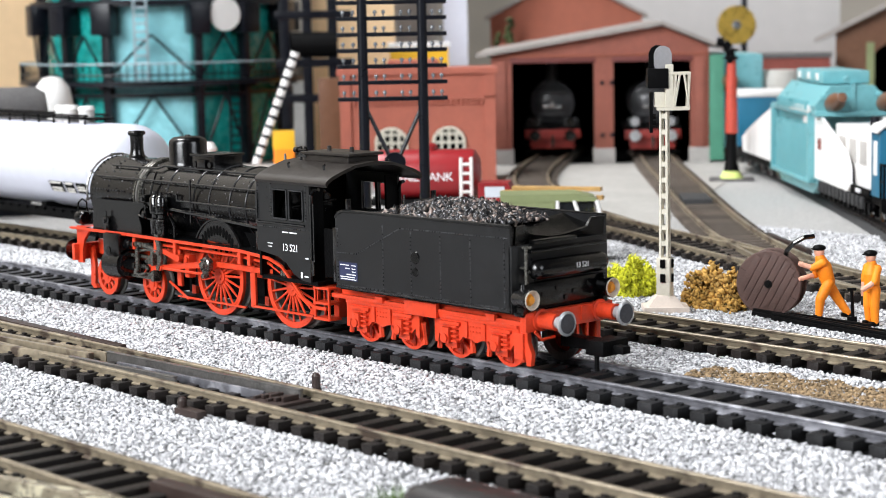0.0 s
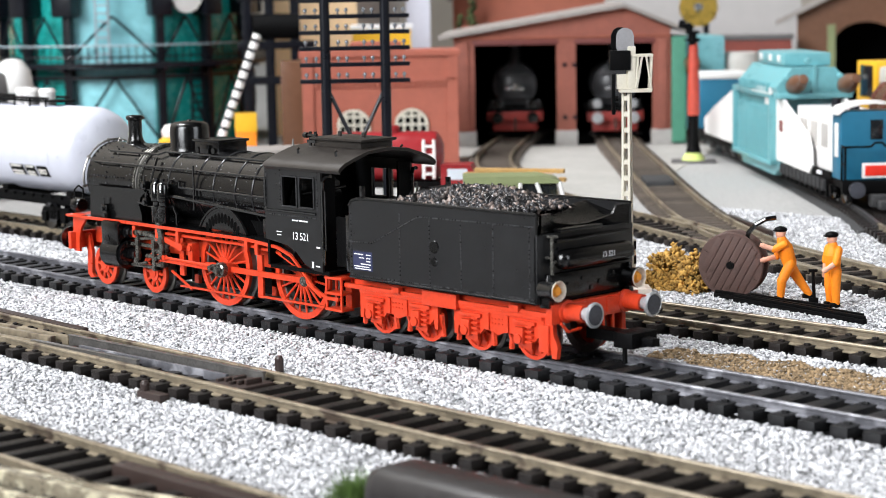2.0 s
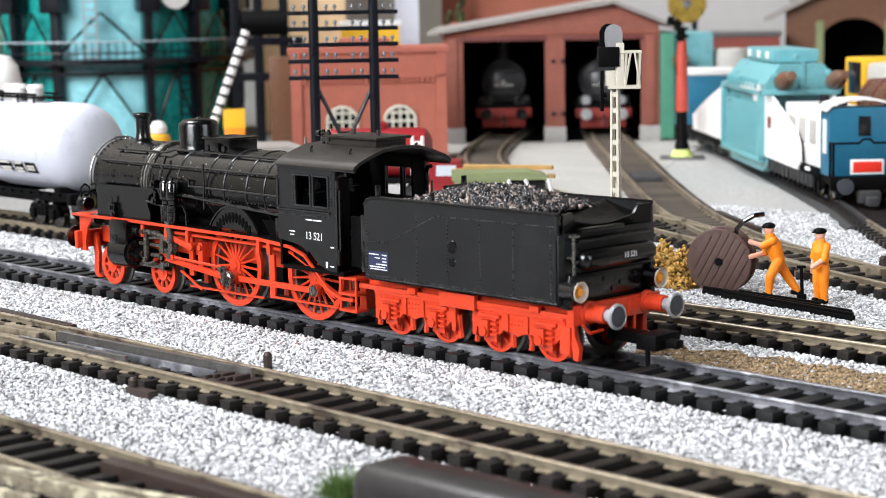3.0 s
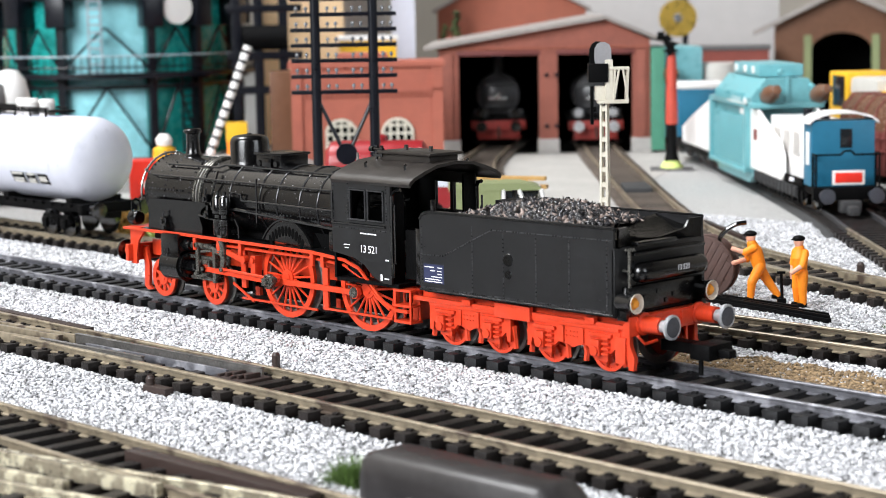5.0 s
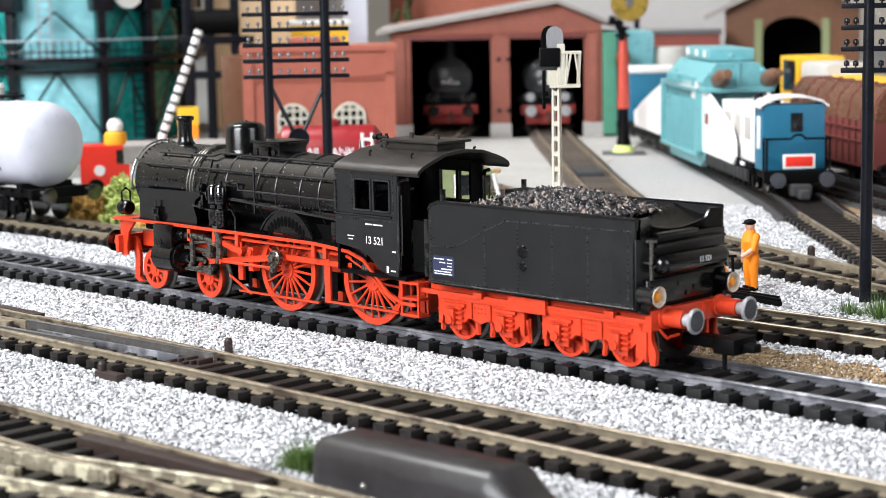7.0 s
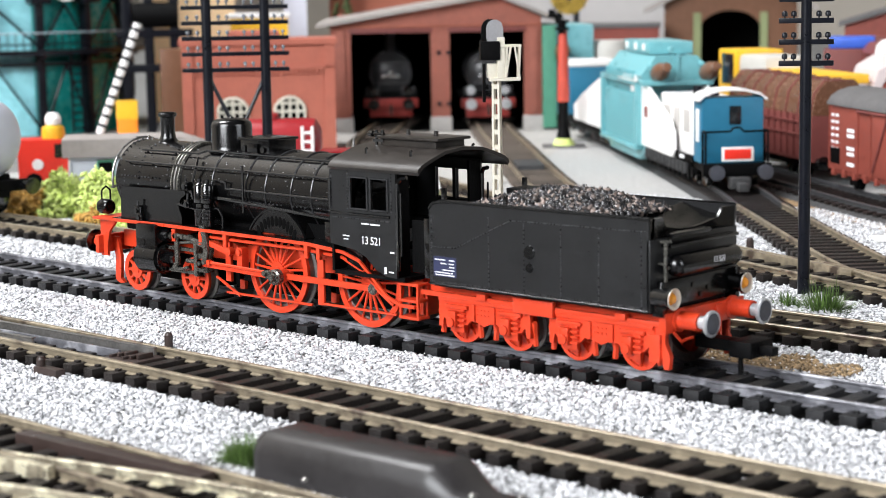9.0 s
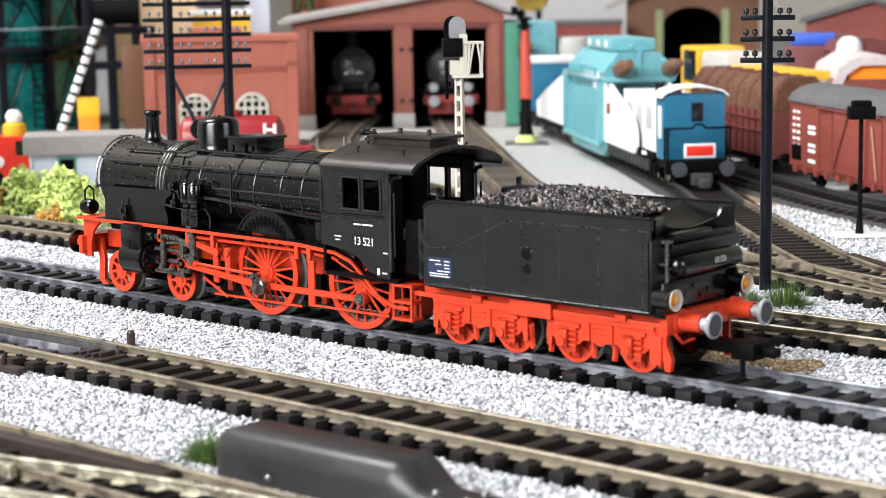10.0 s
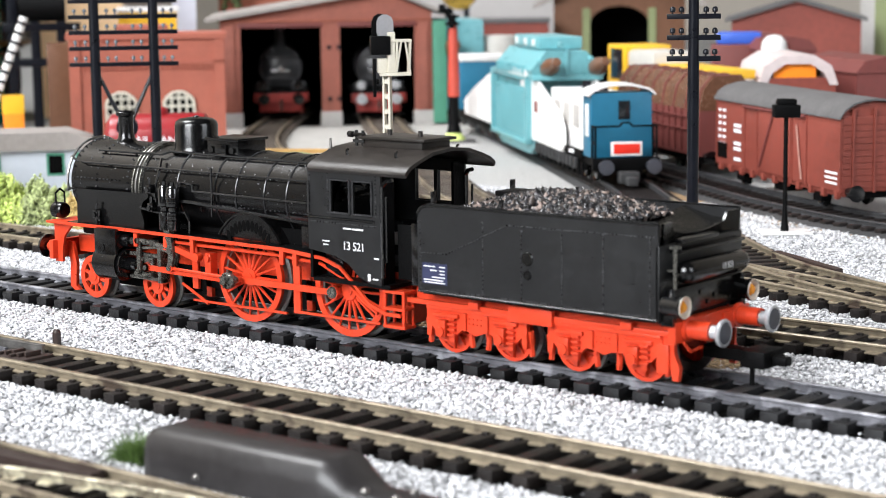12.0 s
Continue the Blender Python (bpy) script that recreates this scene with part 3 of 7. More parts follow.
        prism(bm, [(-76.5, 15), (-73.5, 15), (-72, 9), (-72.5, 2.4), (-70.8, 1.2), (-73.2, 0.9), (-75, 2), (-74.6, 9)], 1.1, Matrix.Translation((0, s * 9.4 - 0.55, 0)))
        part("rail_guard", bm, "red", ENGINE)
    # front buffer beam, side plates
    bm = B()
    box(bm, -77.5, -75.8, -15.2, 15.2, 10.4, 15.8, 0.25)
    for s in (-1, 1):
        prism(bm, [(-77, 21.6), (-66, 21.6), (-69.5, 20.2), (-72.6, 17.2), (-73.8, 13), (-73.8, 9.6), (-77, 9.6)], 0.8, Matrix.Translation((0, s * 13 - 0.4, 0)))
    box(bm, -78, -62, -15.5, 15.5, 20.8, 21.5, 0.15)
    part("front_beam", bm, "red", ENGINE)
    for s in (-1, 1):
        bm = B()
        lathe(bm, [(0, 0), (2.0, 0), (2.0, 1.6), (1.5, 2.0), (1.5, 5.2), (0, 5.2)], 20, Matrix.Translation((-77.4, s * 10.5, 13.1)) @ Matrix.Rotation(radians(-90), 4, "Y"))
        ob = part("buffer", bm, "red", ENGINE)
        bm = lathe(B(), [(0, 0), (1.0, 0), (1.0, 1.0), (3.4, 1.3), (3.4, 2.0), (2.6, 2.4), (0, 2.5)], 24, Matrix.Translation((-82.2, s * 10.5, 13.1)) @ Matrix.Rotation(radians(-90), 4, "Y"))
        part("buffer_head", bm, "black_gloss", ob)
        # lamps in front
        bm = B()
        lathe(bm, [(0, 0), (2.0, 0), (2.3, 0.6), (2.3, 3.8), (0, 3.8)], 20, Matrix.Translation((-75.6, s * 10.5, 24.0)) @ Matrix.Rotation(radians(-90), 4, "Y"))
        tube(bm, [(-77.5, s * 10.5 - 1.6, 26), (-77.5, s * 10.5 - 1.6, 29), (-77.5, s * 10.5, 30.2), (-77.5, s * 10.5 + 1.6, 29), (-77.5, s * 10.5 + 1.6, 26)], 0.3)
        ob = part("lamp", bm, "black", ENGINE)
    # boiler: smokebox, barrel, firebox
    bm = B()
    zc, R = 32.6, 11.7
    prof = [(0, -72.6), (6, -72.6), (9.6, -71.6), (R - 1.0, -71.4), (R - 0.2, -70.9), (R - 0.2, -45)]
    lathe(bm, prof, 56, Matrix.Translation((0, 0, zc)) @ ALONG_X)
    smokebox = part("smokebox", bm, "black", ENGINE, "", None, 40)
    # smokebox door with hinges
    bm = lathe(B(), [(0, -74.6), (4, -74.2), (8.2, -72.4), (9.0, -71.8)], 40, Matrix.Translation((0, 0, zc)) @ ALONG_X)
    part("smokebox_door", bm, "black", ENGINE)
    bm = lathe(B(), [(R - 1.0, -45.2), (R - 0.5, -45.2), (R - 0.5, 10), (R - 0.5, 27.5), (R - 1.2, 27.5)], 56, Matrix.Translation((0, 0, zc)) @ ALONG_X)
    barrel = part("boiler_barrel", bm, "black", ENGINE, "", None, 40)
    for x in (-44.6, -43.2, -41.8):
        bm = B()
        lathe(bm, [(R - 0.6, x - 0.5), (R + 0.2, x - 0.3), (R + 0.32, x), (R + 0.2, x + 0.3), (R - 0.6, x + 0.5)], 56, Matrix.Translation((0, 0, zc)) @ ALONG_X)
        part("boiler_ring", bm, "rod" if x == -43.2 else "gear", ENGINE, "polished boiler ring", None, 50)
    for x in (-27, -12.5, -4.5, 6, 14, 22):
        bm = B()
        lathe(bm, [(R - 0.7, x - 0.26), (R - 0.3, x - 0.22), (R - 0.22, x), (R - 0.3, x + 0.22), (R - 0.7, x + 0.26)], 56, Matrix.Translation((0, 0, zc)) @ ALONG_X)
        part("boiler_band", bm, "band", ENGINE, "boiler band lightened for its edge glint")
    # firebox flank below the barrel
    bm = B()
    box(bm, -6, 27, -8.5, 8.5, 18, 30, 0.5)
    box(bm, -42, -6, -5, 5, 16, 24, 0.5)
    part("firebox", bm, "black_matt", ENGINE)
    # wrap plates under the smokebox
    for s in (-1, 1):
        out = [(-66.6, 21.6), (-66.2, 31.2), (-36.5, 31.6), (-36.2, 30.6), (-38.6, 29.2), (-39.6, 26.8), (-38.2, 23.8), (-38.4, 21.6)]
        bm = prism(B(), out, 0.7, Matrix.Translation((0, -13.4 if s < 0 else 12.7, 0)))
        part("smokebox_apron", bm, "black", ENGINE)
    bm = box(B(), -68, -40, -10.5, 10.5, 18, 28, 0.6)
    part("saddle", bm, "black_matt", ENGINE)
    # rivets on the smokebox and barrel
    bm = B()
    for x in (-70, -60, -47):
        for k in range(26):
            a = radians(-20 + k * 8.6)
            p = Vector((x, -math.cos(a) * R, zc + math.sin(a) * R))
            q = Vector((x, -math.cos(a) * (R + 0.22), zc + math.sin(a) * (R + 0.22)))
            cyl(bm, p - (q - p), q, 0.36, 0.2, 5)
    for x0, x1, a in ((-68, -48, 8), (-68, -48, -10), (-40, 26, -14), (-40, 26, 28)):
        for k in range(int((x1 - x0) / 1.6)):
            rr = R if x0 < -45 else R - 0.5
            p = Vector((x0 + k * 1.6, -math.cos(radians(a)) * rr, zc + math.sin(radians(a)) * rr))
            n = Vector((0, -math.cos(radians(a)), math.sin(radians(a))))
            cyl(bm, p - n * 0.2, p + n * 0.2, 0.34, 0.2, 5)
    tagged(part("rivet", bm, "rivet", ENGINE), kind="stuff")
    # small made-up studs scattered over the barrel, painting bright wear specks and glints
    bm, rng = B(), random.Random(12)
    for k in range(130):
        x, a = rng.uniform(-68, 26), radians(rng.uniform(-15, 70))
        rr = R - 0.2 if x < -45 else R - 0.5
        p, n = Vector((x, -math.cos(a) * rr, zc + math.sin(a) * rr)), Vector((0, -math.cos(a), math.sin(a)))
        cyl(bm, p - n * 0.2, p + n * rng.uniform(0.1, 0.35), rng.uniform(0.14, 0.3), 0.12, 6)
    tagged(part("stud", bm, "worn", ENGINE), kind="stuff")
    # chimney, dome, sand box, valve, whistle
    bm = lathe(B(), [(3.9, 43.0), (3.2, 43.8), (2.4, 44.9), (2.1, 46.5), (2.15, 51.0), (2.75, 51.3), (2.85, 52.1), (2.5, 52.5), (2.0, 52.4), (1.9, 48)], 32, Matrix.Translation((-59.8, 0, 0)))
    part("chimney", bm, "black", ENGINE)
    bm = lathe(B(), [(6.8, 42.2), (6.2, 43.0), (5.95, 44), (5.95, 49.8), (5.6, 50.8), (4.6, 51.5), (2, 51.9), (0.8, 52.0), (0.7, 52.3), (0, 52.3)], 40, Matrix.Translation((-30.7, 0, 0)))
    part("steam_dome", bm, "black", ENGINE)
    bm = B()
    box(bm, -21, -9.2, -5.2, 5.2, 42, 46.6, 0.2)
    box(bm, -21.6, -8.6, -5.8, 5.8, 46.4, 47.2, 0.3)
    for x in (-19, -11.2):
        cyl(bm, (x, -5.9, 44), (x, -5.2, 44), 0.9, 0.9, 8)
    box(bm, -17.2, -13, -6.2, -5.2, 42.6, 45.6, 0.2)
    part("sand_box", bm, "black", ENGINE)
    bm = B()
    cyl(bm, (20.5, -1, 43.0), (20.5, -1, 46), 0.6, 0.6, 8)
    cyl(bm, (20.5, -1, 46), (20.5, -1, 48.6), 0.45, 0.3, 8)
    box(bm, 19.8, 21.2, -2, 0, 44.6, 45.4)
    part("safety_valve", bm, "rod", ENGINE)
    bm = B()
    tube(bm, [(33.2, -5, 46.5), (33.2, -5, 51.5)], 0.45)
    tube(bm, [(35.4, -5, 46.5), (35.4, -5, 51.5)], 0.45)
    tube(bm, [(31.6, -5, 50.4), (36, -5, 50.4)], 0.5, 8)
    cyl(bm, (30.6, -5, 50.4), (32.0, -5, 50.4), 0.8, 0.8, 10)
    box(bm, 32.5, 36.2, -5.7, -4.3, 48.4, 49.2)
    part("whistle", bm, "black_gloss", ENGINE)
    # hand rails and pipes on the near and far side
    for s in (-1, 1):
        bm = B()
        y = s * (R + 0.4)
        tube(bm, [(-66, s * 11.4, 38.6), (-38, s * 11.4, 38.6), (26, s * 11.2, 38.4)], 0.32, 6)
        for x in (-66, -55, -38, -24, -8, 8, 22):
            tube(bm, [(x, s * 10.2, 38.2), (x, s * 11.5, 38.5)], 0.3, 5)
        tube(bm, [(-62, s * 8.0, 41.9), (-36, s * 8.0, 42.0), (-34, s * 6.6, 42.8), (26, s * 6.6, 42.4)], 0.35, 6)
        part("hand_rail", bm, "black_gloss", ENGINE)
        bm = B()
        tube(bm, [(-35, s * 9.2, 41.0), (-33.5, s * 11.6, 38), (-34.5, s * 12.6, 33), (-33, s * 12.9, 28), (-30, s * 13, 27)], 0.4, 6)
        tube(bm, [(-40, s * 12, 31.5), (-25, s * 12.8, 30.4), (-20, s * 12.4, 30.2), (26, s * 12.0, 27.5)], 0.5, 6)
        tube(bm, [(-26, s * 11.9, 35.2), (-20, s * 12.1, 35.0), (-20, s * 12.1, 33.2), (26, s * 12.0, 32.8)], 0.35, 6)
        tube(bm, [(-12.4, s * 12.3, 40), (-12.4, s * 12.4, 27)], 0.35, 6)
        tube(bm, [(-26, s * 13, 27), (-22, s * 13, 27.4), (-20.6, s * 13, 25.4), (-20.6, s * 13, 22)], 0.4, 6)
        tube(bm, [(-40, s * 13.4, 27.6), (-31, s * 13.4, 26.6)], 0.4, 6)
        part("pipe", bm, "black_gloss", ENGINE)
    # front hoop rail on the smokebox
    bm = B()
    tube(bm, [(-71.9, -math.cos(radians(a)) * (R + 0.3), zc + math.sin(radians(a)) * (R + 0.3)) for a in range(-12, 193, 12)], 0.38, 6)
    for a in (-10, 35, 80, 100, 145, 190):
        p = (math.cos(radians(a)), math.sin(radians(a)))
        tube(bm, [(-71.9, -p[0] * (R - 1), zc + p[1] * (R - 1)), (-71.9, -p[0] * (R + 0.9), zc + p[1] * (R + 0.9))], 0.4, 5)
    part("front_hand_rail", bm, "rod", ENGINE)
    # air pump at the side
    bm = B()
    for dx in (-1.5, 1.7):
        lathe(bm, [(0, 22.4), (1.6, 22.4), (1.75, 23), (1.75, 27.2), (1.2, 27.6), (1.2, 28.6), (1.8, 29), (1.8, 33.6), (1.4, 34.2), (0.6, 34.6), (0.6, 35.6), (0, 35.6)], 16, Matrix.Translation((-27.5 + dx, -14.0, 0)))
    box(bm, -29.2, -25.6, -13.6, -12, 23, 34, 0.2)
    for z in (24, 25, 26, 30, 31, 32):
        lathe(bm, [(1.7, z), (2.0, z + 0.15), (2.0, z + 0.35), (1.7, z + 0.5)], 16, Matrix.Translation((-25.8, -14.0, 0)))
    part("air_pump", bm, "black_gloss", ENGINE)
    bm = B()
    for x, z in ((-57, 24.6), (-34.5, 33), (-34, 28), (-56, 22.6)):
        box(bm, x - 1, x + 1, -15, -13.2, z - 1, z + 1.4, 0.2)
        cyl(bm, (x, -15.6, z), (x, -13, z), 0.7, 0.7, 10)
        tube(bm, [(x, -14.6, z + 1), (x + 0.3, -14.6, z + 3.2)], 0.35)
    part("lubricator", bm, "black_gloss", ENGINE)
    # splashers over the front drivers; their slots are black discs, shade painted in
    for s in (-1, 1):
        bm = B()
        y0 = s * 11.9
        arc = [(-0.6 + 13.6 * math.cos(radians(a)), 12.2 + 16.6 * math.sin(radians(a))) for a in range(34, 147, 6)]
        arc = [(x + 1.5, z) for x, z in arc]
        prism(bm, arc, 0.6, Matrix.Translation((0, y0 - 0.3, 0)))
        rim = [(0.9 + 13.7 * math.cos(radians(a)), 12.2 + 16.7 * math.sin(radians(a))) for a in range(34, 147, 6)]
        tube(bm, [(x, y0 + s * 0.2, z) for x, z in rim], 0.5, 6)
        top = rim + [(x * 0.97 + 0.03, z - 0.6) for x, z in rim[::-1]]
        prism(bm, top, 4.5, Matrix.Translation((0, min(y0, y0 - s * 4.5), 0)))
        splash = part("splasher", bm, "black", ENGINE)
        for k in range(11):
            a = radians(50 + k * 8)
            c, q = math.cos(a), math.sin(a)
            m = Matrix.Translation((0.9 + 11.2 * c, y0, 12.2 + 13.4 * q)) @ Matrix.Rotation((radians(90) - a) * 0.5, 4, "Y") @ Matrix.Diagonal((0.75, 1, 1.7, 1))
            bm = cyl(B(), (0, s * 0.1, 0), (0, s * 0.38, 0), 0.9, 0.9, 12)
            bmesh.ops.transform(bm, matrix=m, verts=bm.verts)
            part("slot", bm, "shadow_in", splash, "black oval disc painted as a shaded opening")
        bm = B()
        box(bm, 20.5, 27, min(s * 8.5, s * 12.6), max(s * 8.5, s * 12.6), 21.4, 27, 0.3)
        for z in (23, 25):
            box(bm, 22, 26, s * 12.8 - 0.3, s * 12.8 + 0.3, z, z + 1.2, 0.1)
        part("tool_box", bm, "black", ENGINE)


engine_body()


def engine_cab():
    x0, x1, hw = 26.8, 51.0, 16.5
    # side sheets with two window openings, built of strips round the holes
    for s in (-1, 1):
        bm = B()
        ya, yb = (s * hw, s * hw - s * 0.7)
        ya, yb = min(ya, yb), max(ya, yb)
        zt, zs = 43.0, 31.6
        holes = [(34.6, 40.9, 31.9, 40.2), (42.0, 48.2, 31.9, 40.2)]
        for a, b in ((x0, 34.6), (40.9, 42.0), (48.2, x1)):
            box(bm, a, b, ya, yb, 31.9, 40.2)
        box(bm, x0, x1, ya, yb, 40.2, zt)
        low = [(x0, 31.9), (x1, 31.9), (x1, 15.0), (47.5, 15.2), (43.5, 16.6), (40.0, 19.6), (36.0, 21.2), (x0, 22.3)]
        prism(bm, low, 0.7, Matrix.Translation((0, ya, 0)))
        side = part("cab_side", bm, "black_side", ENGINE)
        bm = B()
        for (a, b, c, d) in holes:
            y = s * (hw + 0.1)
            for p, q in (((a, c), (b, c)), ((b, c), (b, d)), ((b, d), (a, d)), ((a, d), (a, c))):
                tube(bm, [(p[0], y, p[1]), (q[0], y, q[1])], 0.34, 6)
        part("window_frame", bm, "band", side)
        bm = B()
        tube(bm, [(x0, s * (hw + 0.15), 30.6), (x1 - 2, s * (hw + 0.15), 30.6)], 0.36, 6)
        tube(bm, [(x0 + 0.2, s * (hw + 0.15), 42.4), (x1, s * (hw + 0.15), 42.4)], 0.36, 6)
        tube(bm, [(x0 + 0.3, s * (hw + 0.15), 31.5), (x0 + 0.3, s * (hw + 0.15), 39.5)], 0.5, 6)
        part("beading", bm, "black_gloss", side)
        bm = B()
        for k in range(12):
            for x in (x0 + 0.7, 33.6, 49.4):
                z = 31.8 + k * 0.9 if k < 12 else 0
                cyl(bm, (x, s * (hw - 0.1), z), (x, s * (hw + 0.2), z), 0.34, 0.2, 5)
        for k in range(22):
            cyl(bm, (28 + k, s * (hw - 0.1), 29.4), (28 + k, s * (hw + 0.18), 29.4), 0.3, 0.18, 5)
        tagged(part("rivet", bm, "rivet", side), kind="stuff")
    # door pillars and hand rails at the rear entrance
    for s in (-1, 1):
        bm = B()
        tube(bm, [(51.3, s * 16.2, 17), (51.3, s * 16.2, 39.4), (52.2, s * 15.8, 40.6), (54, s * 15.4, 41)], 0.55, 8)
        tube(bm, [(52.9, s * 16.6, 21), (52.9, s * 16.6, 37)], 0.3, 6)
        part("hand_rail", bm, "black_gloss", ENGINE)
    part("cab_bulkhead", box(B(), x0, x0 + 0.8, -16, 16, 15, 43), "black_matt", ENGINE)
    part("cab_floor", box(B(), x0 + 0.8, 53, -15.8, 15.8, 14.2, 15.2), "black_matt", ENGINE)
    for s in (-1, 1):
        part("door_panel", box(B(), 50.2, 51.0, min(s * 11.5, s * 15.8), max(s * 11.5, s * 15.8), 15.2, 43), "black_matt", ENGINE)
    bm = B()
    lathe(bm, [(0, 0), (9.8, 0), (9.6, 1.5), (0, 1.6)], 32, Matrix.Translation((27.6, 0, 31)) @ ALONG_X)
    for y, z in ((-6, 36), (0, 38), (6, 36), (-3, 27), (4, 27)):
        cyl(bm, (29, y, z), (31, y, z), 1.2, 1.2, 12)
    tube(bm, [(31, -9, 34), (31, 9, 35)], 0.5)
    box(bm, 30, 36, -14, -9, 15, 27, 0.4)
    box(bm, 30, 36, 9, 14, 15, 27, 0.4)
    part("backhead", bm, "black", ENGINE)
    # arched roof that overhangs the footplate
    arc = [(-17.6, 42.7), (-17.2, 43.5), (-15.5, 44.6), (-12, 45.9), (-7, 47.4), (0, 48.0), (7, 47.4), (12, 45.9), (15.5, 44.6), (17.2, 43.5), (17.6, 42.7)]
    inner = [(y * 0.965, z - 0.8) for y, z in arc]
    verts, faces = [], []
    xs = [27.6, 28.6, 50, 56, 59.8]
    for x in xs:
        for y, z in arc + inner[::-1]:
            verts.append((x, y, z))
    k = 2 * len(arc)
    for i in range(len(xs) - 1):
        for j in range(k):
            faces.append((i * k + j, i * k + (j + 1) % k, (i + 1) * k + (j + 1) % k, (i + 1) * k + j))
    for e in (0, len(xs) - 1):
        for j in range(len(arc) - 1):
            faces.append((e * k + j, e * k + j + 1, e * k + k - 2 - j, e * k + k - 1 - j))
    ob = new("roof", raw("roof", verts, faces, "roof", True))
    ob.data.set_sharp_from_angle(angle=radians(35))
    ob.parent = ENGINE
    bm = B()
    box(bm, 35.5, 55, -5.4, 5.4, 46.5, 49.4, 0.15)
    box(bm, 34.6, 56.4, -6.4, 6.4, 49.4, 50.2, 0.3)
    for x in (40, 50):
        cyl(bm, (x, 0, 50), (x, 0, 51.6), 0.6, 0.6, 8)
    part("roof_vent", bm, "roof", ENGINE)
    for x in (36, 52):
        for s in (-1, 1):
            bm = B()
            tube(bm, [(x, s * 11.6, 45.6), (x, s * 11.8, 47.2), (x + 0.5, s * 11.8, 47.4)], 0.35, 5)
            part("roof_hook", bm, "black_gloss", ENGINE)
    # lettering on the cab side
    face = lambda x, z, s=-1: at(x, s * (hw + 0.06), z, 0 if s < 0 else 180, 90)
    text("13 521", 2.9, ENGINE, face(42.0, 23.9))
    bm = B()
    for a, b, z, h in ((38.6, 41.2, 28.1, 0.36), (41.6, 45.2, 28.1, 0.36), (31.6, 34.0, 24.6, 0.25), (31.9, 33.6, 23.7, 0.25), (48.8, 50.2, 21.4, 0.4), (48.2, 50.0, 16.3, 0.35)):
        box(bm, a, b, -hw - 0.08, -hw - 0.02, z, z + h)
    box(bm, 46.6, 47.4, -hw - 0.08, -hw - 0.02, 15.9, 17.6)
    part("lettering", bm, "white", ENGINE, "small illegible white print")


engine_cab()


def engine_cylinders():
    for s in (-1, 1):
        bm = B()
        y = s * 12.8
        box(bm, -55.6, -46.5, y - 4.2, y + 4.2, 12, 21.4, 0.9)
        cyl(bm, (-55.6, y, 11.4), (-46.5, y, 11.4), 5.0, 5.0, 28)
        cyl(bm, (-56.8, y, 11.4), (-55.4, y, 11.4), 4.2, 4.6, 28)
        cyl(bm, (-52, y + s * 4.4, 16), (-52, y + s * 4.0, 16), 1.0, 1.0, 14)
        part("cylinder", bm, "black", ENGINE)
        bm = B()
        cyl(bm, (-46.6, y, 11.4), (-45.4, y, 11.4), 4.3, 4.3, 24)
        for k in range(12):
            a = radians(30 * k)
            cyl(bm, (-45.6, y + 3.6 * math.cos(a), 11.4 + 3.6 * math.sin(a)), (-45.0, y + 3.6 * math.cos(a), 11.4 + 3.6 * math.sin(a)), 0.4, 0.4, 6)
        cyl(bm, (-45.4, y, 11.4), (-42, y, 11.4), 1.9, 1.6, 16)
        cyl(bm, (-46.6, y, 18), (-44.2, y, 18), 2.2, 1.9, 18)
        part("cylinder_cover", bm, "black_gloss", ENGINE)
        bm = B()
        for z in (14.6, 8.2):
            box(bm, -44.6, -31, y - 0.8, y + 0.8, z - 0.45, z + 0.45, 0.1)
        box(bm, -32.4, -31, y - 1.6, y + 1.6, 7.4, 17.6, 0.2)
        part("slide_bar", bm, "gear", ENGINE, "dark steel slide bars")
        o = y + s * 1.6
        bm = B()
        cyl(bm, (-44.2, y, 18), (-40, y, 18), 1.0, 0.8, 14)
        box(bm, -41, -34, y - 0.9, y + 1.1, 17.3, 18.9, 0.25)
        box(bm, -40.4, -38.8, o - 0.5, o + 0.5, 10.0, 19.2, 0.3)
        cyl(bm, (-39.6, o - 0.4, 18.6), (-39.6, o + s * 1.0, 18.6), 0.9, 0.8, 10)
        cyl(bm, (-39.6, o - 0.4, 10.2), (-39.6, o + s * 1.0, 10.2), 0.8, 0.7, 10)
        tube(bm, [(-41.6, o, 9.4), (-38, o + s * 0.3, 9.0), (-34.5, o + s * 0.3, 9.8)], 0.45, 6)
        part("combination_lever", bm, "gear", ENGINE, "dark steel combination lever")
        bm = B()
        tube(bm, [(-40, o, 18.8), (-33, o + s * 0.4, 18.4), (-27, o + s * 0.5, 17.4)], 0.6, 8)
        tube(bm, [(-38.5, o - s * 0.4, 16.6), (-33, o - s * 0.4, 17.2), (-27.4, o - s * 0.4, 16.2)], 0.45, 8)
        for x in (-36.4, -33.4):
            cyl(bm, (x, o - 0.5, 18.6), (x, o + s * 1.1, 18.6), 0.8, 0.7, 8)
        part("radius_rod", bm, "gear", ENGINE, "dark steel radius rod")
        bm = B()
        link = [(-28.4, 22.6), (-26.2, 22.4), (-25.0, 18.8), (-24.8, 15.2), (-25.8, 11.6), (-27.4, 11.8), (-26.8, 15.4), (-27.0, 18.8)]
        prism(bm, link, 0.8, Matrix.Translation((0, o + s * 0.7 - 0.4, 0)))
        prism(bm, link, 0.6, Matrix.Translation((0, o - s * 1.1 - 0.3, 0)))
        cyl(bm, (-26.0, o - s * 1.4, 17), (-26.0, o + s * 1.5, 17), 1.0, 0.9, 12)
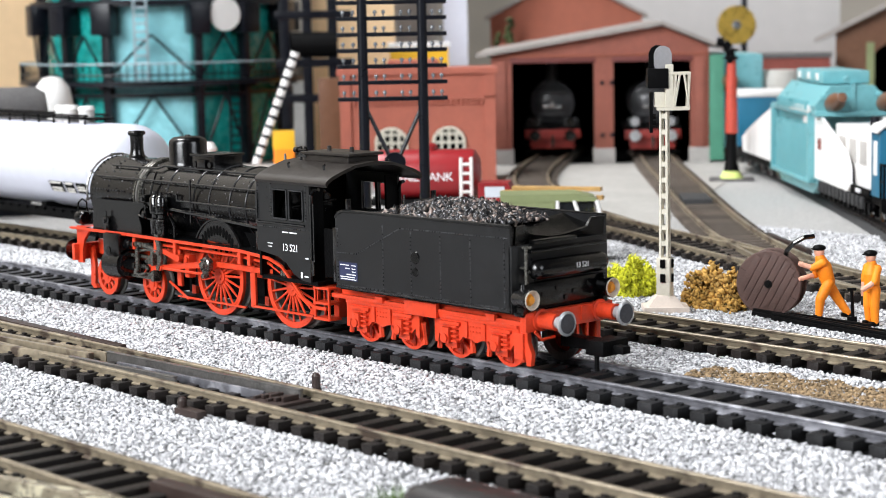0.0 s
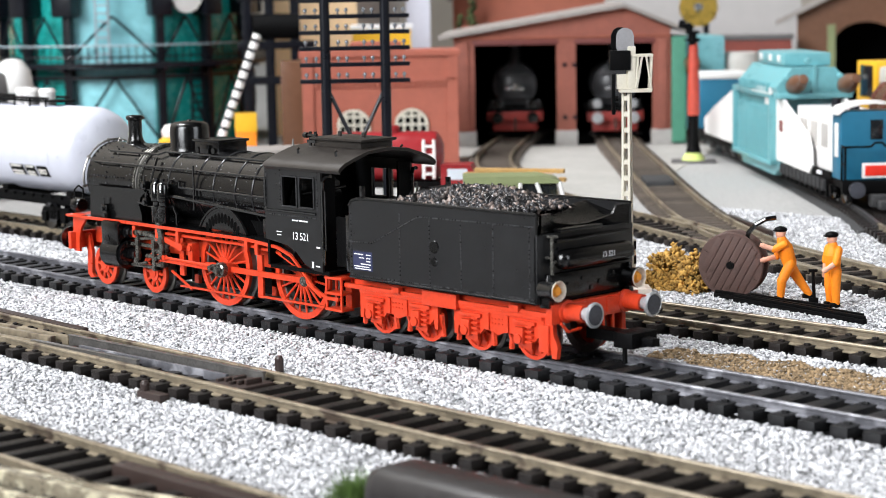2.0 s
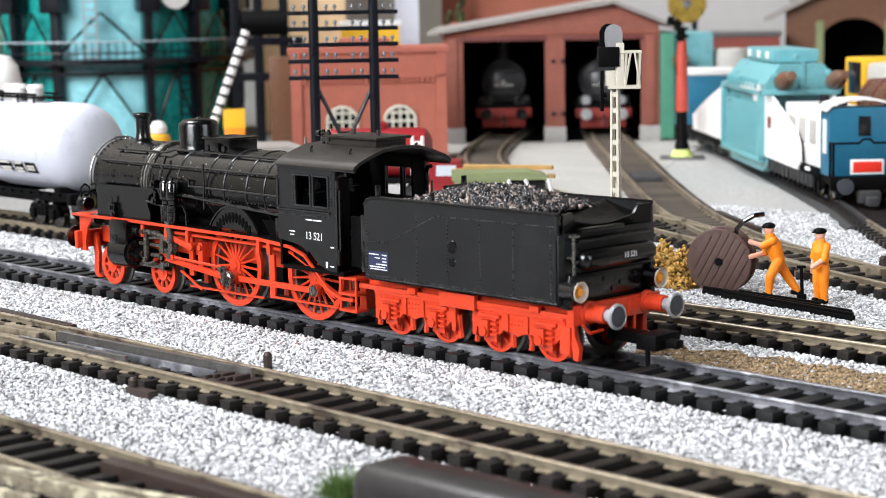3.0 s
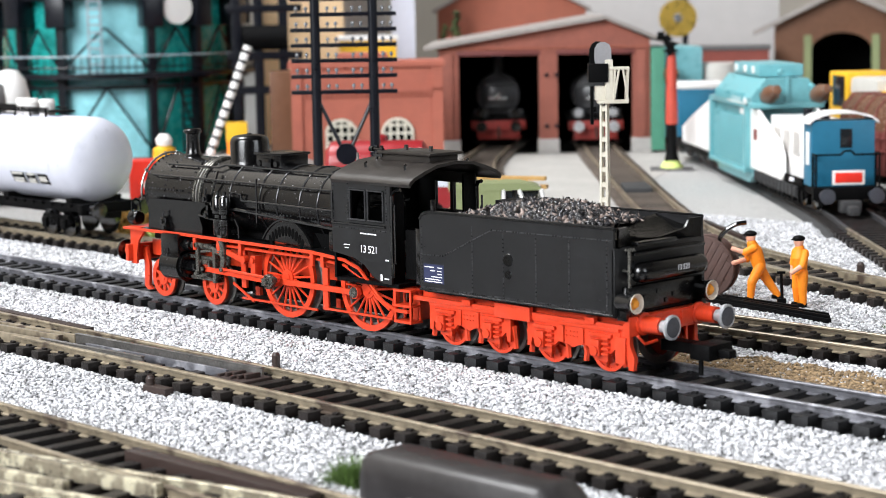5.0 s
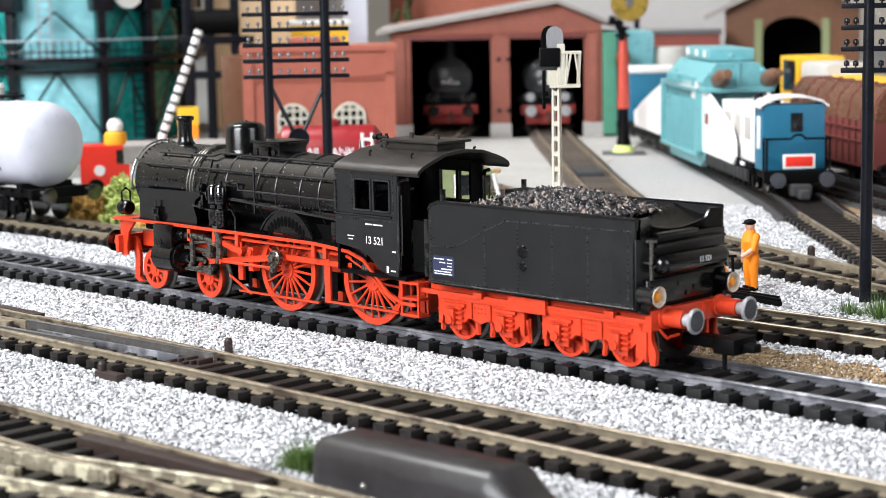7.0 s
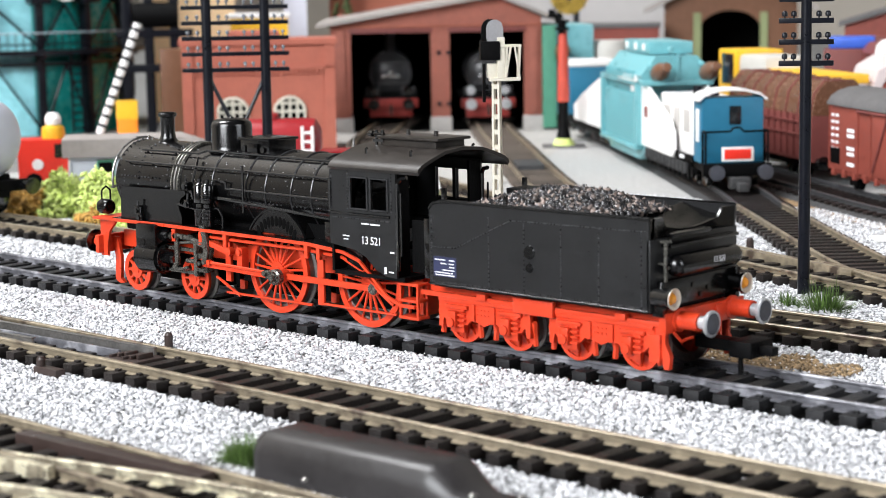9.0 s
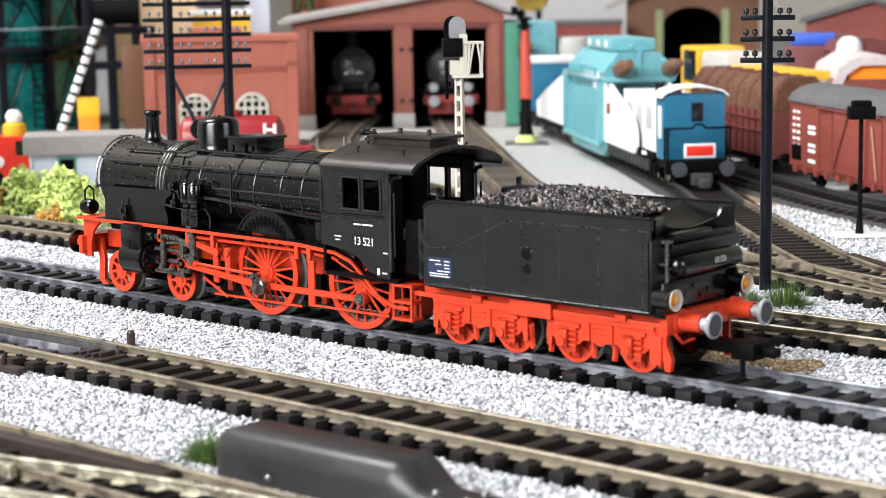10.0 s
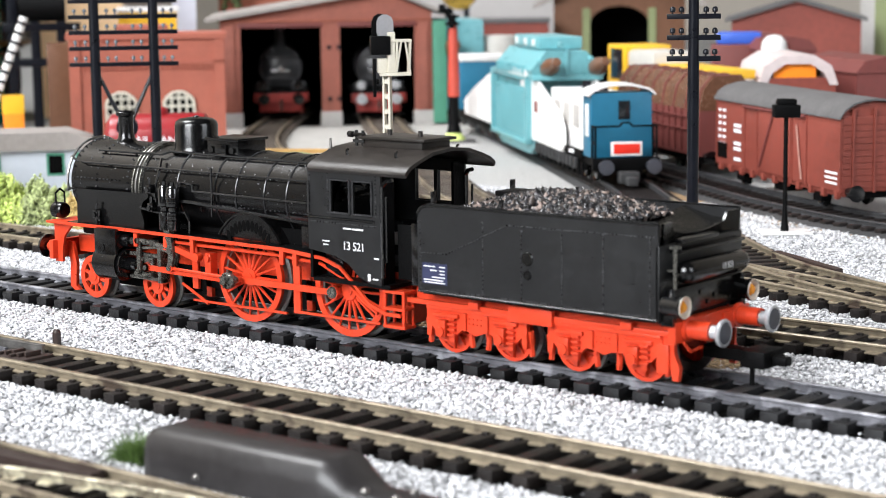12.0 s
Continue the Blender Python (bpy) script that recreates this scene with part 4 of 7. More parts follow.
        cyl(bm, (-26.6, o - s * 1.4, 12.2), (-26.6, o + s * 1.4, 12.2), 0.8, 0.8, 10)
        part("expansion_link", bm, "gear", ENGINE, "dark curved expansion link")
        bm = B()
        prism(bm, [(-24.6, 18.4), (-16.6, 16.6), (-15.6, 15.2), (-17.4, 15.0), (-24.6, 16.8)], 1.0, Matrix.Translation((0, o - 0.5, 0)))
        cyl(bm, (-16.4, o - 0.9, 16), (-16.4, o + 0.9, 16), 1.2, 1.2, 12)
        box(bm, -13.6, -11.4, y - 1.6, y + 1.0, 10.4, 17.4, 0.2)
        cyl(bm, (-12.4, y, 16), (-12.4, o + s * 0.6, 16), 1.0, 0.9, 10)
        part("reach_rod", bm, "red", ENGINE)


engine_cylinders()
Y_ROD = 13.0
CROSSHEAD, MAINROD, SIDEROD, ECCENTRIC, ECC_ROD = [], [], [], [], []
L_MAIN = 33.0
for s in (-1, 1):
    bm = B()
    box(bm, -2.4, 2.2, -1.3, 1.3, 1.4, 2.7, 0.25)
    box(bm, -2.4, 2.2, -1.3, 1.3, -2.7, -1.4, 0.25)
    box(bm, -1.9, 1.9, -0.9, 0.9, -1.6, 1.6, 0.3)
    cyl(bm, (0, -2.1, 0), (0, 2.1, 0), 1.3, 1.3, 14)
    cyl(bm, (0, -2.5, 0), (0, 2.5, 0), 0.7, 0.7, 6)
    for x in (-1.7, 1.5):
        for z in (2.1, -2.1):
            cyl(bm, (x, -1.7, z), (x, 1.7, z), 0.4, 0.4, 6)
    cyl(bm, (-8, 0, 0), (-2, 0, 0), 0.7, 0.7, 10)
    CROSSHEAD.append((part("crosshead", bm, "gear", ENGINE), s))
    bm = B()
    prism(bm, [(0, 0.6), (L_MAIN, 0.9), (L_MAIN, -0.9), (0, -0.6)], 0.5, Matrix.Translation((0, -0.25, 0)))
    for e in (-1, 1):
        prism(bm, [(1, e * 0.45), (L_MAIN - 1, e * 0.72), (L_MAIN - 1, e * 0.95), (1, e * 0.68)][::e], 0.9, Matrix.Translation((0, -0.45, 0)))
    cyl(bm, (0, -0.7, 0), (0, 0.7, 0), 1.3, 1.3, 16)
    cyl(bm, (L_MAIN, -0.9, 0), (L_MAIN, 0.9, 0), 1.9, 1.9, 18)
    MAINROD.append((part("connecting_rod", bm, "red", ENGINE), s))
    bm = B()
    prism(bm, [(0, 0.8), (35.4, 0.8), (35.4, -0.8), (0, -0.8)], 0.8, Matrix.Translation((0, -0.4, 0)))
    for x in (0, 35.4):
        cyl(bm, (x, -0.7, 0), (x, 0.7, 0), 1.8, 1.8, 18)
    ob = part("coupling_rod", bm, "red", ENGINE)
    SIDEROD.append((ob, s))
    for x in (0, 35.4):
        bm = B()
        lathe(bm, [(0, 0), (1.5, 0), (1.7, 0.6), (1.3, 1.3), (0.7, 1.5), (0, 1.5)], 14, Matrix.Translation((x, 0, 0)) @ Matrix.Rotation(radians(90 if s < 0 else -90), 4, "X"))
        part("crank_pin", bm, "gear", ob, "dark steel crank pin")
    bm = B()
    lathe(bm, [(0, -1.2), (2.0, -1.2), (2.2, -0.9), (2.2, 0.5), (1.7, 0.9), (0, 0.9)], 18, Matrix.Rotation(radians(90), 4, "X"))
    prism(bm, [(-1.3, 0.4), (1.4, 0.4), (1.5, -3.2), (0.9, -4.0), (0.0, -4.0), (-0.7, -3.0)], 0.8, Matrix.Translation((0, -1.0, 0)))
    cyl(bm, (0, -1.9, 0), (0, 1.5, 0), 1.1, 1.1, 6)
    cyl(bm, (0.5, -1.7, -3.2), (0.5, 0.6, -3.2), 0.8, 0.8, 8)
    for q in range(6):
        c, d = 1.6 * math.cos(q * 1.047), 1.6 * math.sin(q * 1.047)
        cyl(bm, (c, -1.5, d), (c, 1.2, d), 0.3, 0.3, 5)
    ECCENTRIC.append((part("return_crank", bm, "gear", ENGINE, "dark bolted return crank"), s))
    bm = tube(B(), [(-25.5, 0, 0), (0, 0, 0)], 0.42, 6)
    for x in (-25.5, 0):
        cyl(bm, (x, -0.6, 0), (x, 0.6, 0), 0.8, 0.8, 10)
    ECC_ROD.append((part("eccentric_rod", bm, "red", ENGINE), s))


def tender_body():
    x0, x1, hw = 63.2, 130.8, 17.2
    zb, zt = 15.0, 36.0
    # sides with a raised bunker edge that dips at the front
    for s in (-1, 1):
        out = [(x0, zb), (x1, zb), (x1, zt + 0.3), (70, zt + 0.1), (66.2, zt - 0.1), (64.2, zt - 0.7), (x0, zt - 2.0)]
        bm = prism(B(), out, 0.8, Matrix.Translation((0, -hw if s < 0 else hw - 0.8, 0)))
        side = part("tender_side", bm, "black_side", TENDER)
        bm = B()
        y = s * (hw + 0.1)
        edge = [(x1, zt + 0.3), (70, zt + 0.1), (66.2, zt - 0.1), (64.2, zt - 0.7), (x0, zt - 2.0)]
        tube(bm, [(x, s * (hw - 0.2), z) for x, z in edge], 0.5, 6)
        tube(bm, [(x0, y, zb + 0.3), (x1, y, zb + 0.3)], 0.28, 5)
        part("beading", bm, "black", side)
        bm = B()

        def rivets(pa, pb, step=0.95):
            n = int(math.hypot(pb[0] - pa[0], pb[1] - pa[1]) / step)
            for k in range(n + 1):
                x, z = pa[0] + (pb[0] - pa[0]) * k / n, pa[1] + (pb[1] - pa[1]) * k / n
                cyl(bm, (x, s * (hw - 0.1), z), (x, s * (hw + 0.2), z), 0.3, 0.18, 5)
        rivets((x0 + 0.5, 24.6), (72, 24.8)), rivets((72, 24.8), (90, 33)), rivets((90, 33), (x1 - 1, 33.4))
        rivets((x0 + 0.6, zb + 0.9), (x1 - 0.5, zb + 0.9), 0.8), rivets((x0 + 0.8, zb + 1), (x0 + 0.8, zt - 4), 0.9)
        for x in (82.9, 94.1, 105.4, 116.6, 128.8):
            rivets((x, zb + 1.5), (x, 33), 1.0)
        tagged(part("rivet", bm, "rivet", side), kind="stuff")
        bm = B()
        for z in (25.8, 22.0):
            cyl(bm, (95.8, s * (hw - 0.1), z), (95.8, s * (hw + 0.35), z), 1.75 if z > 24 else 1.2, 1.5 if z > 24 else 1.0, 18)
        part("boss", bm, "black", side)
    bm = B()
    box(bm, x0 + 0.8, x1, -hw + 0.8, hw - 0.8, zb - 0.4, zb + 0.8)
    box(bm, 67, x1 - 0.4, -hw + 0.8, hw - 0.8, zb + 0.8, 31)
    box(bm, x0 + 0.1, x0 + 1.0, -hw + 0.6, hw - 0.6, zb, 30)
    box(bm, 54.5, x0 + 0.6, -14.4, -13.5, 16.8, 30.2, 0.2)
    box(bm, 54.5, x0 + 0.6, 13.5, 14.4, 16.8, 30.2, 0.2)
    part("tender_tank", bm, "black_matt", TENDER)
    for s in (-1, 1):
        for xa, xb, yc, h, za, zb_ in ((59.8, 62.4, 15.0, 0.5, 16, 31), (66.4, 67.2, 15.4, 0.7, 35, 39.2), (86.4, 87.2, 15.2, 0.5, 35, 38.6)):
            part("bracket", box(B(), xa, xb, s * yc - h, s * yc + h, za, zb_, 0.15), "black_gloss", TENDER)
    # rear wall: curved coal-bunker hood, steps, tank, ladder irons
    bm = B()
    box(bm, x1 - 0.6, x1 + 0.4, -hw, hw, zb, 31.5, 0.2)
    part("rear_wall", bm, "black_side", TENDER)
    bm = B()
    prof = [(y, 36.3 if abs(y) > 11 else 34.2 - 1.6 * math.cos(y / 11 * math.pi / 2)) for y in np.linspace(-15.8, 15.8, 25)]
    va = [bm.verts.new((x1 - 0.2 - 2.6 * math.cos(y / 15.8 * math.pi / 2), y, 31)) for y, z in prof]
    vb = [bm.verts.new((x1 + 0.1 - 2.0 * math.cos(y / 15.8 * math.pi / 2), y, z)) for y, z in prof]
    vc = [bm.verts.new((x1 + 0.8 - 2.0 * math.cos(y / 15.8 * math.pi / 2), y, z)) for y, z in prof]
    vd = [bm.verts.new((x1 + 0.4 - 2.6 * math.cos(y / 15.8 * math.pi / 2), y, 31)) for y, z in prof]
    for i in range(24):
        for a, b in ((va, vb), (vb, vc), (vc, vd)):
            bm.faces.new((a[i], a[i + 1], b[i + 1], b[i]))
    bmesh.ops.recalc_face_normals(bm, faces=bm.faces)
    part("bunker_hood", bm, "black", TENDER, "curved glossy bunker hood", None, 50)
    bm = B()
    box(bm, x1 + 0.2, x1 + 3.2, -13, 14, 29.6, 30.4, 0.2)
    box(bm, x1 + 0.2, x1 + 2.4, -11, 4, 31.6, 32.6, 0.2)
    box(bm, x1 + 0.2, x1 + 2.0, -14.5, 14.5, 16.0, 22.0, 0.3)
    for y, z in ((-8, 19), (-3, 20), (3, 18.6), (8, 20), (11, 18.2), (0, 17.4)):
        box(bm, x1 + 2.0, x1 + 2.3, y - 0.5, y + 0.5, z - 0.5, z + 0.5)
    part("rear_shelf", bm, "black", TENDER)
    bm = B()
    lathe(bm, [(0, -13.2), (1.2, -13.0), (2.2, -12.2), (2.5, -11.0), (2.5, 11.0), (2.2, 12.2), (1.2, 13.0), (0, 13.2)], 28, Matrix.Translation((x1 + 3.2, 0, 25.4)) @ ALONG_Y)
    drum = part("air_tank", bm, "black", TENDER, "lying black air tank across the rear")
    text("13 521", 1.9, TENDER, at(x1 + 5.75, 2.4, 25.6, 90, 90), "white")
    bm = B()
    tube(bm, [(x1 + 2.5, -14.2, 22), (x1 + 2.5, -14.2, 31)], 0.45, 6)
    tube(bm, [(x1 + 1, -14.2, 31), (x1 + 3, -12.6, 31)], 0.4, 6)
    tube(bm, [(x1 + 2.5, -14.2, 25), (x1 + 3, -11, 25.2)], 0.4, 6)
    tube(bm, [(x1 + 0.6, -14.2, 26), (x1 + 2.5, -14.2, 26)], 0.35, 6)
    part("brake_pipe", bm, "gear", TENDER, "grey steel pipe")
    for s in (-1, 1):
        bm = B()
        lathe(bm, [(0, 0), (2.1, 0), (2.3, 0.5), (2.3, 4.2), (2.6, 4.6), (2.6, 5.2), (2.4, 5.3), (2.3, 4.6), (1.2, 3.6), (0, 3.5)], 22, Matrix.Translation((x1 + 0.6, (s * 14.4 - 1.2), 18.6)) @ ALONG_X)
        box(bm, x1 + 0.4, x1 + 3.4, (s * 14.4 - 1.2) - 0.8, (s * 14.4 - 1.2) + 0.8, 14.2, 17, 0.1)
        cyl(bm, (x1 + 2.6, (s * 14.4 - 1.2), 20.6), (x1 + 2.6, (s * 14.4 - 1.2), 22.2), 0.9, 0.6, 10)
        lamp = part("lamp", bm, "black", TENDER)
        bm = lathe(B(), [(1.1, -1.4), (2.1, -0.2), (2.45, 0.1), (2.5, 0.3), (2.35, 0.4), (2.0, 0.1), (1.1, -1.2)], 22, Matrix.Translation((x1 + 5.75, (s * 14.4 - 1.2), 18.6)) @ ALONG_X)
        part("reflector", bm, "reflector", lamp, "cream lamp reflector")
        bm = lathe(B(), [(0, 1.5), (0.9, 1.25), (1.45, 0.5), (1.5, 0)], 20, Matrix.Translation((x1 + 4.7, (s * 14.4 - 1.2), 18.6)) @ ALONG_X)
        part("lens", bm, "lens", lamp, "amber lamp lens")
    # coal heap
    bm = B()
    n, k = 24, 14
    g = [[bm.verts.new((70 + 48 * i / n, -14.8 + 29.6 * j / k, 0)) for j in range(k + 1)] for i in range(n + 1)]

    def heap(x, y):
        u = (x - 95) / 27
        return 33.4 + 5.6 * max(0, 1 - u * u) * max(0, 1 - (y / 15.5) ** 2) + 0.5 * noise.noise(Vector((x * 0.3, y * 0.3, 0)))
    for row in g:
        for v in row:
            v.co.z = heap(v.co.x, v.co.y)
    for i in range(n):
        for j in range(k):
            bm.faces.new((g[i][j], g[i + 1][j], g[i + 1][j + 1], g[i][j + 1]))
    load = part("coal_load", bm, "coal", TENDER, "heaped lumps of coal")
    for nm, cnt, mt, sd in (("coal_lump", 1750, "coal", 3), ("coal_lump", 620, "coal_brown", 4)):
        rng = np.random.default_rng(sd)
        xy = np.stack([rng.uniform(70.5, 117.5, cnt), rng.uniform(-14.6, 14.6, cnt)], -1)
        c = np.array([(x, y, heap(x, y) + 0.15) for x, y in xy])
        ob = new(nm, chips(nm, c, rng.uniform(0.6, 1.2, cnt), mt, flat=0.6, seed=sd, long=1.2, tilt=1.4))
        ob.parent = load
        tagged(ob, kind="stuff")
    bm = B()
    box(bm, 68.5, 78, 6, 14, 36, 37.4, 0.3)
    part("tank_lid", bm, "black_matt", TENDER)
    bm = B()
    rows = [[bm.verts.new((x, y, z - 1.4 * math.cos(y / 16.2 * math.pi / 2))) for y in np.linspace(-16.2, 16.2, 17)] for x, z in ((116.5, 36.2), (119, 35.4), (124, 34.2), (129.6, 33.6))]
    for ra, rb in zip(rows, rows[1:]):
        for k in range(16):
            bm.faces.new((ra[k], ra[k + 1], rb[k + 1], rb[k]))
    bmesh.ops.solidify(bm, geom=bm.faces[:], thickness=0.5)
    part("bunker_plate", bm, "black", TENDER, "curved black plate behind the coal", None, 40)
    # lettering panel
    bm = box(B(), 64.6, 72.2, -hw - 0.06, -hw - 0.01, 17.3, 22.3)
    panel = part("data_panel", bm, "blue_plate", TENDER, "blue-black data panel with white print")
    bm = B()
    for a, b, z in ((65.0, 68.6, 21.4), (69.8, 71.6, 21.4), (67, 69.0, 20.5), (69.8, 71.4, 20.5), (69.9, 71.5, 19.7), (67.6, 71.6, 18.9), (65.0, 71.0, 18.2), (65.2, 71.6, 17.6)):
        box(bm, a, b, -hw - 0.11, -hw - 0.05, z, z + 0.24)
    part("lettering", bm, "white", panel)
    # red underframe
    bm = B()
    box(bm, 57, 133, -10.5, 10.5, 12, 14.6)
    for s in (-1, 1):
        box(bm, 57, 133, s * 13.6 - 0.6, s * 13.6 + 0.6, 11.4, 12.6, 0.2)
        box(bm, 60, 131, s * 12.0 - 0.4, s * 12.0 + 0.4, 12.4, 14.8)
        box(bm, 88.5, 101, s * 14.4 - 0.7, s * 14.4 + 0.7, 10.2, 14.0, 0.2)
        for x in (78, 121):
            box(bm, x - 1.5, x + 1.5, s * 14.2 - 0.8, s * 14.2 + 0.8, 12, 13.6, 0.2)
    part("underframe", bm, "red", TENDER)
    for s in (-1, 1):
        for xa, xb in ((69.0, 86.6), (105.0, 123.6)):
            bm = B()
            y = s * 13.0
            cut = lambda xc: [(xc - 4.2, 6.4), (xc - 3.4, 5.2), (xc - 2.2, 4.4), (xc - 2.2, 3.0), (xc + 2.2, 3.0), (xc + 2.2, 4.4), (xc + 3.4, 5.2), (xc + 4.2, 6.4)]
            low = [(xa - 6.2, 11.2), (xa - 6.2, 4.0), (xa - 5.0, 4.0), (xa - 4.6, 6.4)] + cut(xa)[1:-1] + [(xa + 4.4, 6.2), ((xa + xb) / 2 - 2, 6.0), ((xa + xb) / 2, 5.2), ((xa + xb) / 2 + 2, 6.0), (xb - 4.4, 6.2)] + cut(xb)[1:-1] + [(xb + 4.6, 6.4), (xb + 5, 4.0), (xb + 6.2, 4.0), (xb + 6.2, 11.2)]
            prism(bm, low, 1.2, Matrix.Translation((0, y - 0.6, 0)))
            for xc in (xa, xb):
                box(bm, xc - 2.3, xc + 0.6, y + s * 1.3 - 0.9, y + s * 1.3 + 0.9, 4.2, 8.4, 0.4)
                cyl(bm, (xc - 0.8, y + s * 0.6, 5.6), (xc - 0.8, y + s * 2.7, 5.6), 1.3, 1.2, 14)
                for z in (4.6, 5.9, 7.2, 8.4):
                    box(bm, xc + 0.8, xc + 3.0, y + s * 1.0 - 0.6, y + s * 1.0 + 0.6, z, z + 0.6, 0.1)
                box(bm, xc - 3.6, xc + 3.8, y + s * 0.9 - 0.5, y + s * 0.9 + 0.5, 9.0, 9.9, 0.15)
            box(bm, xa - 6, xb + 6, y + s * 0.7 - 0.4, y + s * 0.7 + 0.4, 10.6, 11.4, 0.1)
            for xm in ((xa + xb) / 2 - 3.2, (xa + xb) / 2 + 3.4):
                box(bm, xm - 0.5, xm + 0.5, y + s * 0.8 - 0.3, y + s * 0.8 + 0.3, 6.4, 10.4)
            for k in range(8):
                x = (xa + xb) / 2 - 2 + (k % 4) * 1.2
                cyl(bm, (x, y, 8 + (k // 4) * 1.2), (x, y + s * 0.85, 8 + (k // 4) * 1.2), 0.28, 0.2, 5)
            ob = part("tender_bogie", bm, "red", TENDER, "red cast bogie side frame with axle boxes")
            for xc in (xa, xb):
                for dx in (-6.6, 6.6):
                    bm = B()
                    tube(bm, [(xc + dx, y * 0.96, 8), (xc + dx * 0.93, y * 0.9, 4.5), (xc + dx * 0.98, y * 0.9, 2.0)], 0.75, 6)
                    part("brake_shoe", bm, "red", ob)
        bm = B()
        prism(bm, [(128.6, 12), (132.6, 12), (132.6, 7.5), (134.0, 4.6), (133.6, 1.6), (132.2, 1.6), (131.4, 5.6), (128.6, 9)], 1.3, Matrix.Translation((0, s * 12.0 - 1.3, 0)))
        box(bm, 128.4, 131.6, s * 13.4 - 0.6, s * 13.4 + 0.6, 3.0, 9.5, 0.2)
        part("rear_guard", bm, "red", TENDER)
    bm = B()
    box(bm, x1 + 1.6, x1 + 3.6, -15.6, 15.6, 10.2, 15.0, 0.25)
    for y in (-6.2, 6.2):
        box(bm, x1 + 3.4, x1 + 4.0, y - 2.4, y + 2.4, 11, 14.6, 0.15)
    for y in (3, 6.5, 10):
        box(bm, x1 + 2.5, x1 + 3.4, y - 0.4, y + 0.4, 5, 10.4, 0.1)
    tube(bm, [(x1 + 4, -13, 10.4), (x1 + 4.6, -11, 8.2), (x1 + 5, -7, 8.6)], 0.4, 6)
    part("rear_beam", bm, "red", TENDER)
    for s in (-1, 1):
        bm = lathe(B(), [(0, 0), (2.8, 0), (2.8, 0.8), (2.1, 1.0), (2.1, 6.2), (0, 6.2)], 22, Matrix.Translation((x1 + 3.4, s * 10.5, 13.0)) @ ALONG_X)
        ob = part("buffer", bm, "red", TENDER)
        bm = lathe(B(), [(0, 0), (1.5, 0), (1.5, 2.0), (2.8, 2.3), (3.05, 2.7), (3.05, 3.2), (2.6, 3.4), (2.4, 3.1), (0, 3.1)], 28, Matrix.Translation((x1 + 9.6, s * 10.5, 13.0)) @ ALONG_X)
        head = part("buffer_head", bm, "buffer", ob, "silver buffer head")
        bm = lathe(B(), [(0, 0.1), (1.5, 0.2), (2.4, 0.06), (2.4, 0)], 28, Matrix.Translation((x1 + 12.85, s * 10.5, 13.0)) @ ALONG_X)
        part("buffer_face", bm, "buffer_dark", head, "dark worn buffer face")
    bm = B()
    box(bm, x1 + 2, x1 + 16, -2.0, 2.0, 5.2, 8.0, 0.3)
    box(bm, x1 + 13, x1 + 19, -4.6, 4.6, 4.6, 8.4, 0.4)
    box(bm, x1 + 19, x1 + 22.5, -1.4, 1.4, 5.2, 7.2, 0.3)
    box(bm, x1 + 10, x1 + 14, 2, 5.8, 4.8, 7.4, 0.3)
    cyl(bm, (x1 + 15, -2.6, 0.6), (x1 + 15, -2.6, 5), 0.6, 0.6, 8)
    part("coupler", bm, "black_matt", TENDER, "black plastic loop coupler")


tender_body()


# ---- things near the main line ----
def telegraph_double():
    t = thing("telegraph_pole", "black double telegraph pole with six crossarms", "telegraph pole", at(-356.5, 129.8, 0, 48))
    for x in (-11.3, 11.3):
        bm = B()
        cyl(bm, (x, 0, 0), (x, 0, 112), 2.1, 1.9, 14)
        part("pole", bm, "iron", t)
    pins = finish(lathe(B(), [(0, 0), (0.3, 0), (0.3, 1.0), (0.7, 1.1), (0.75, 1.9), (0.45, 2.4), (0, 2.5)], 10), "insulator", "insulator", 50)
    for z in (61.5, 67.7, 73.8, 79.8, 85.8, 91.8, 97.8, 103.8):
        bm = box(B(), -21, 20.6, -1.2, 1.2, z - 0.8, z + 0.8, 0.2)
        arm = part("crossarm", bm, "iron", t)
        for x in (-18.6, -14.8, -6.4, -3.2, 3.4, 6.6, 15.2, 18.4):
            ob = new("insulator", pins)
            ob.parent, ob.matrix_basis = arm, at(x, 0, z + 0.7)
    bm = B()
    for s in (-1, 1):
        tube(bm, [(s * 11, 0.5, 59), (s * 1.2, 0.5, 38)], 0.8, 8)
    cyl(bm, (0, -1.5, 37), (0, 2.5, 37), 4.2, 4.2, 20)
    part("brace", bm, "iron", t)


def telegraph_single():
    t = thing("telegraph_pole", "black single telegraph pole with short crossarms", "telegraph pole", at(-94, 122, 0, 33))
    bm = B()
    cyl(bm, (0, 0, 0), (0, 0, 70), 1.8, 1.7, 16)
    cyl(bm, (0, 0, 68), (0, 0, 104), 1.6, 1.5, 16)
    part("pole", bm, "iron", t)
    pins = finish(lathe(B(), [(0, 0), (0.25, 0), (0.25, 0.5), (0.8, 0.6), (0.85, 1.6), (0.5, 2.1), (0, 2.2)], 10), "insulator", "iron", 50)
    for z in (69.0, 75.2, 81.4, 87.6, 93.8):
        bm = box(B(), -7.9, 7.9, -1.0, 1.6, z - 0.75, z + 0.75, 0.15)
        arm = part("crossarm", bm, "iron", t)
        for x in (-6.2, -3.6, 3.6, 6.2):
            ob = new("insulator", pins)
            ob.parent, ob.matrix_basis = arm, at(x, 0, z + 0.7)


telegraph_double()
telegraph_single()


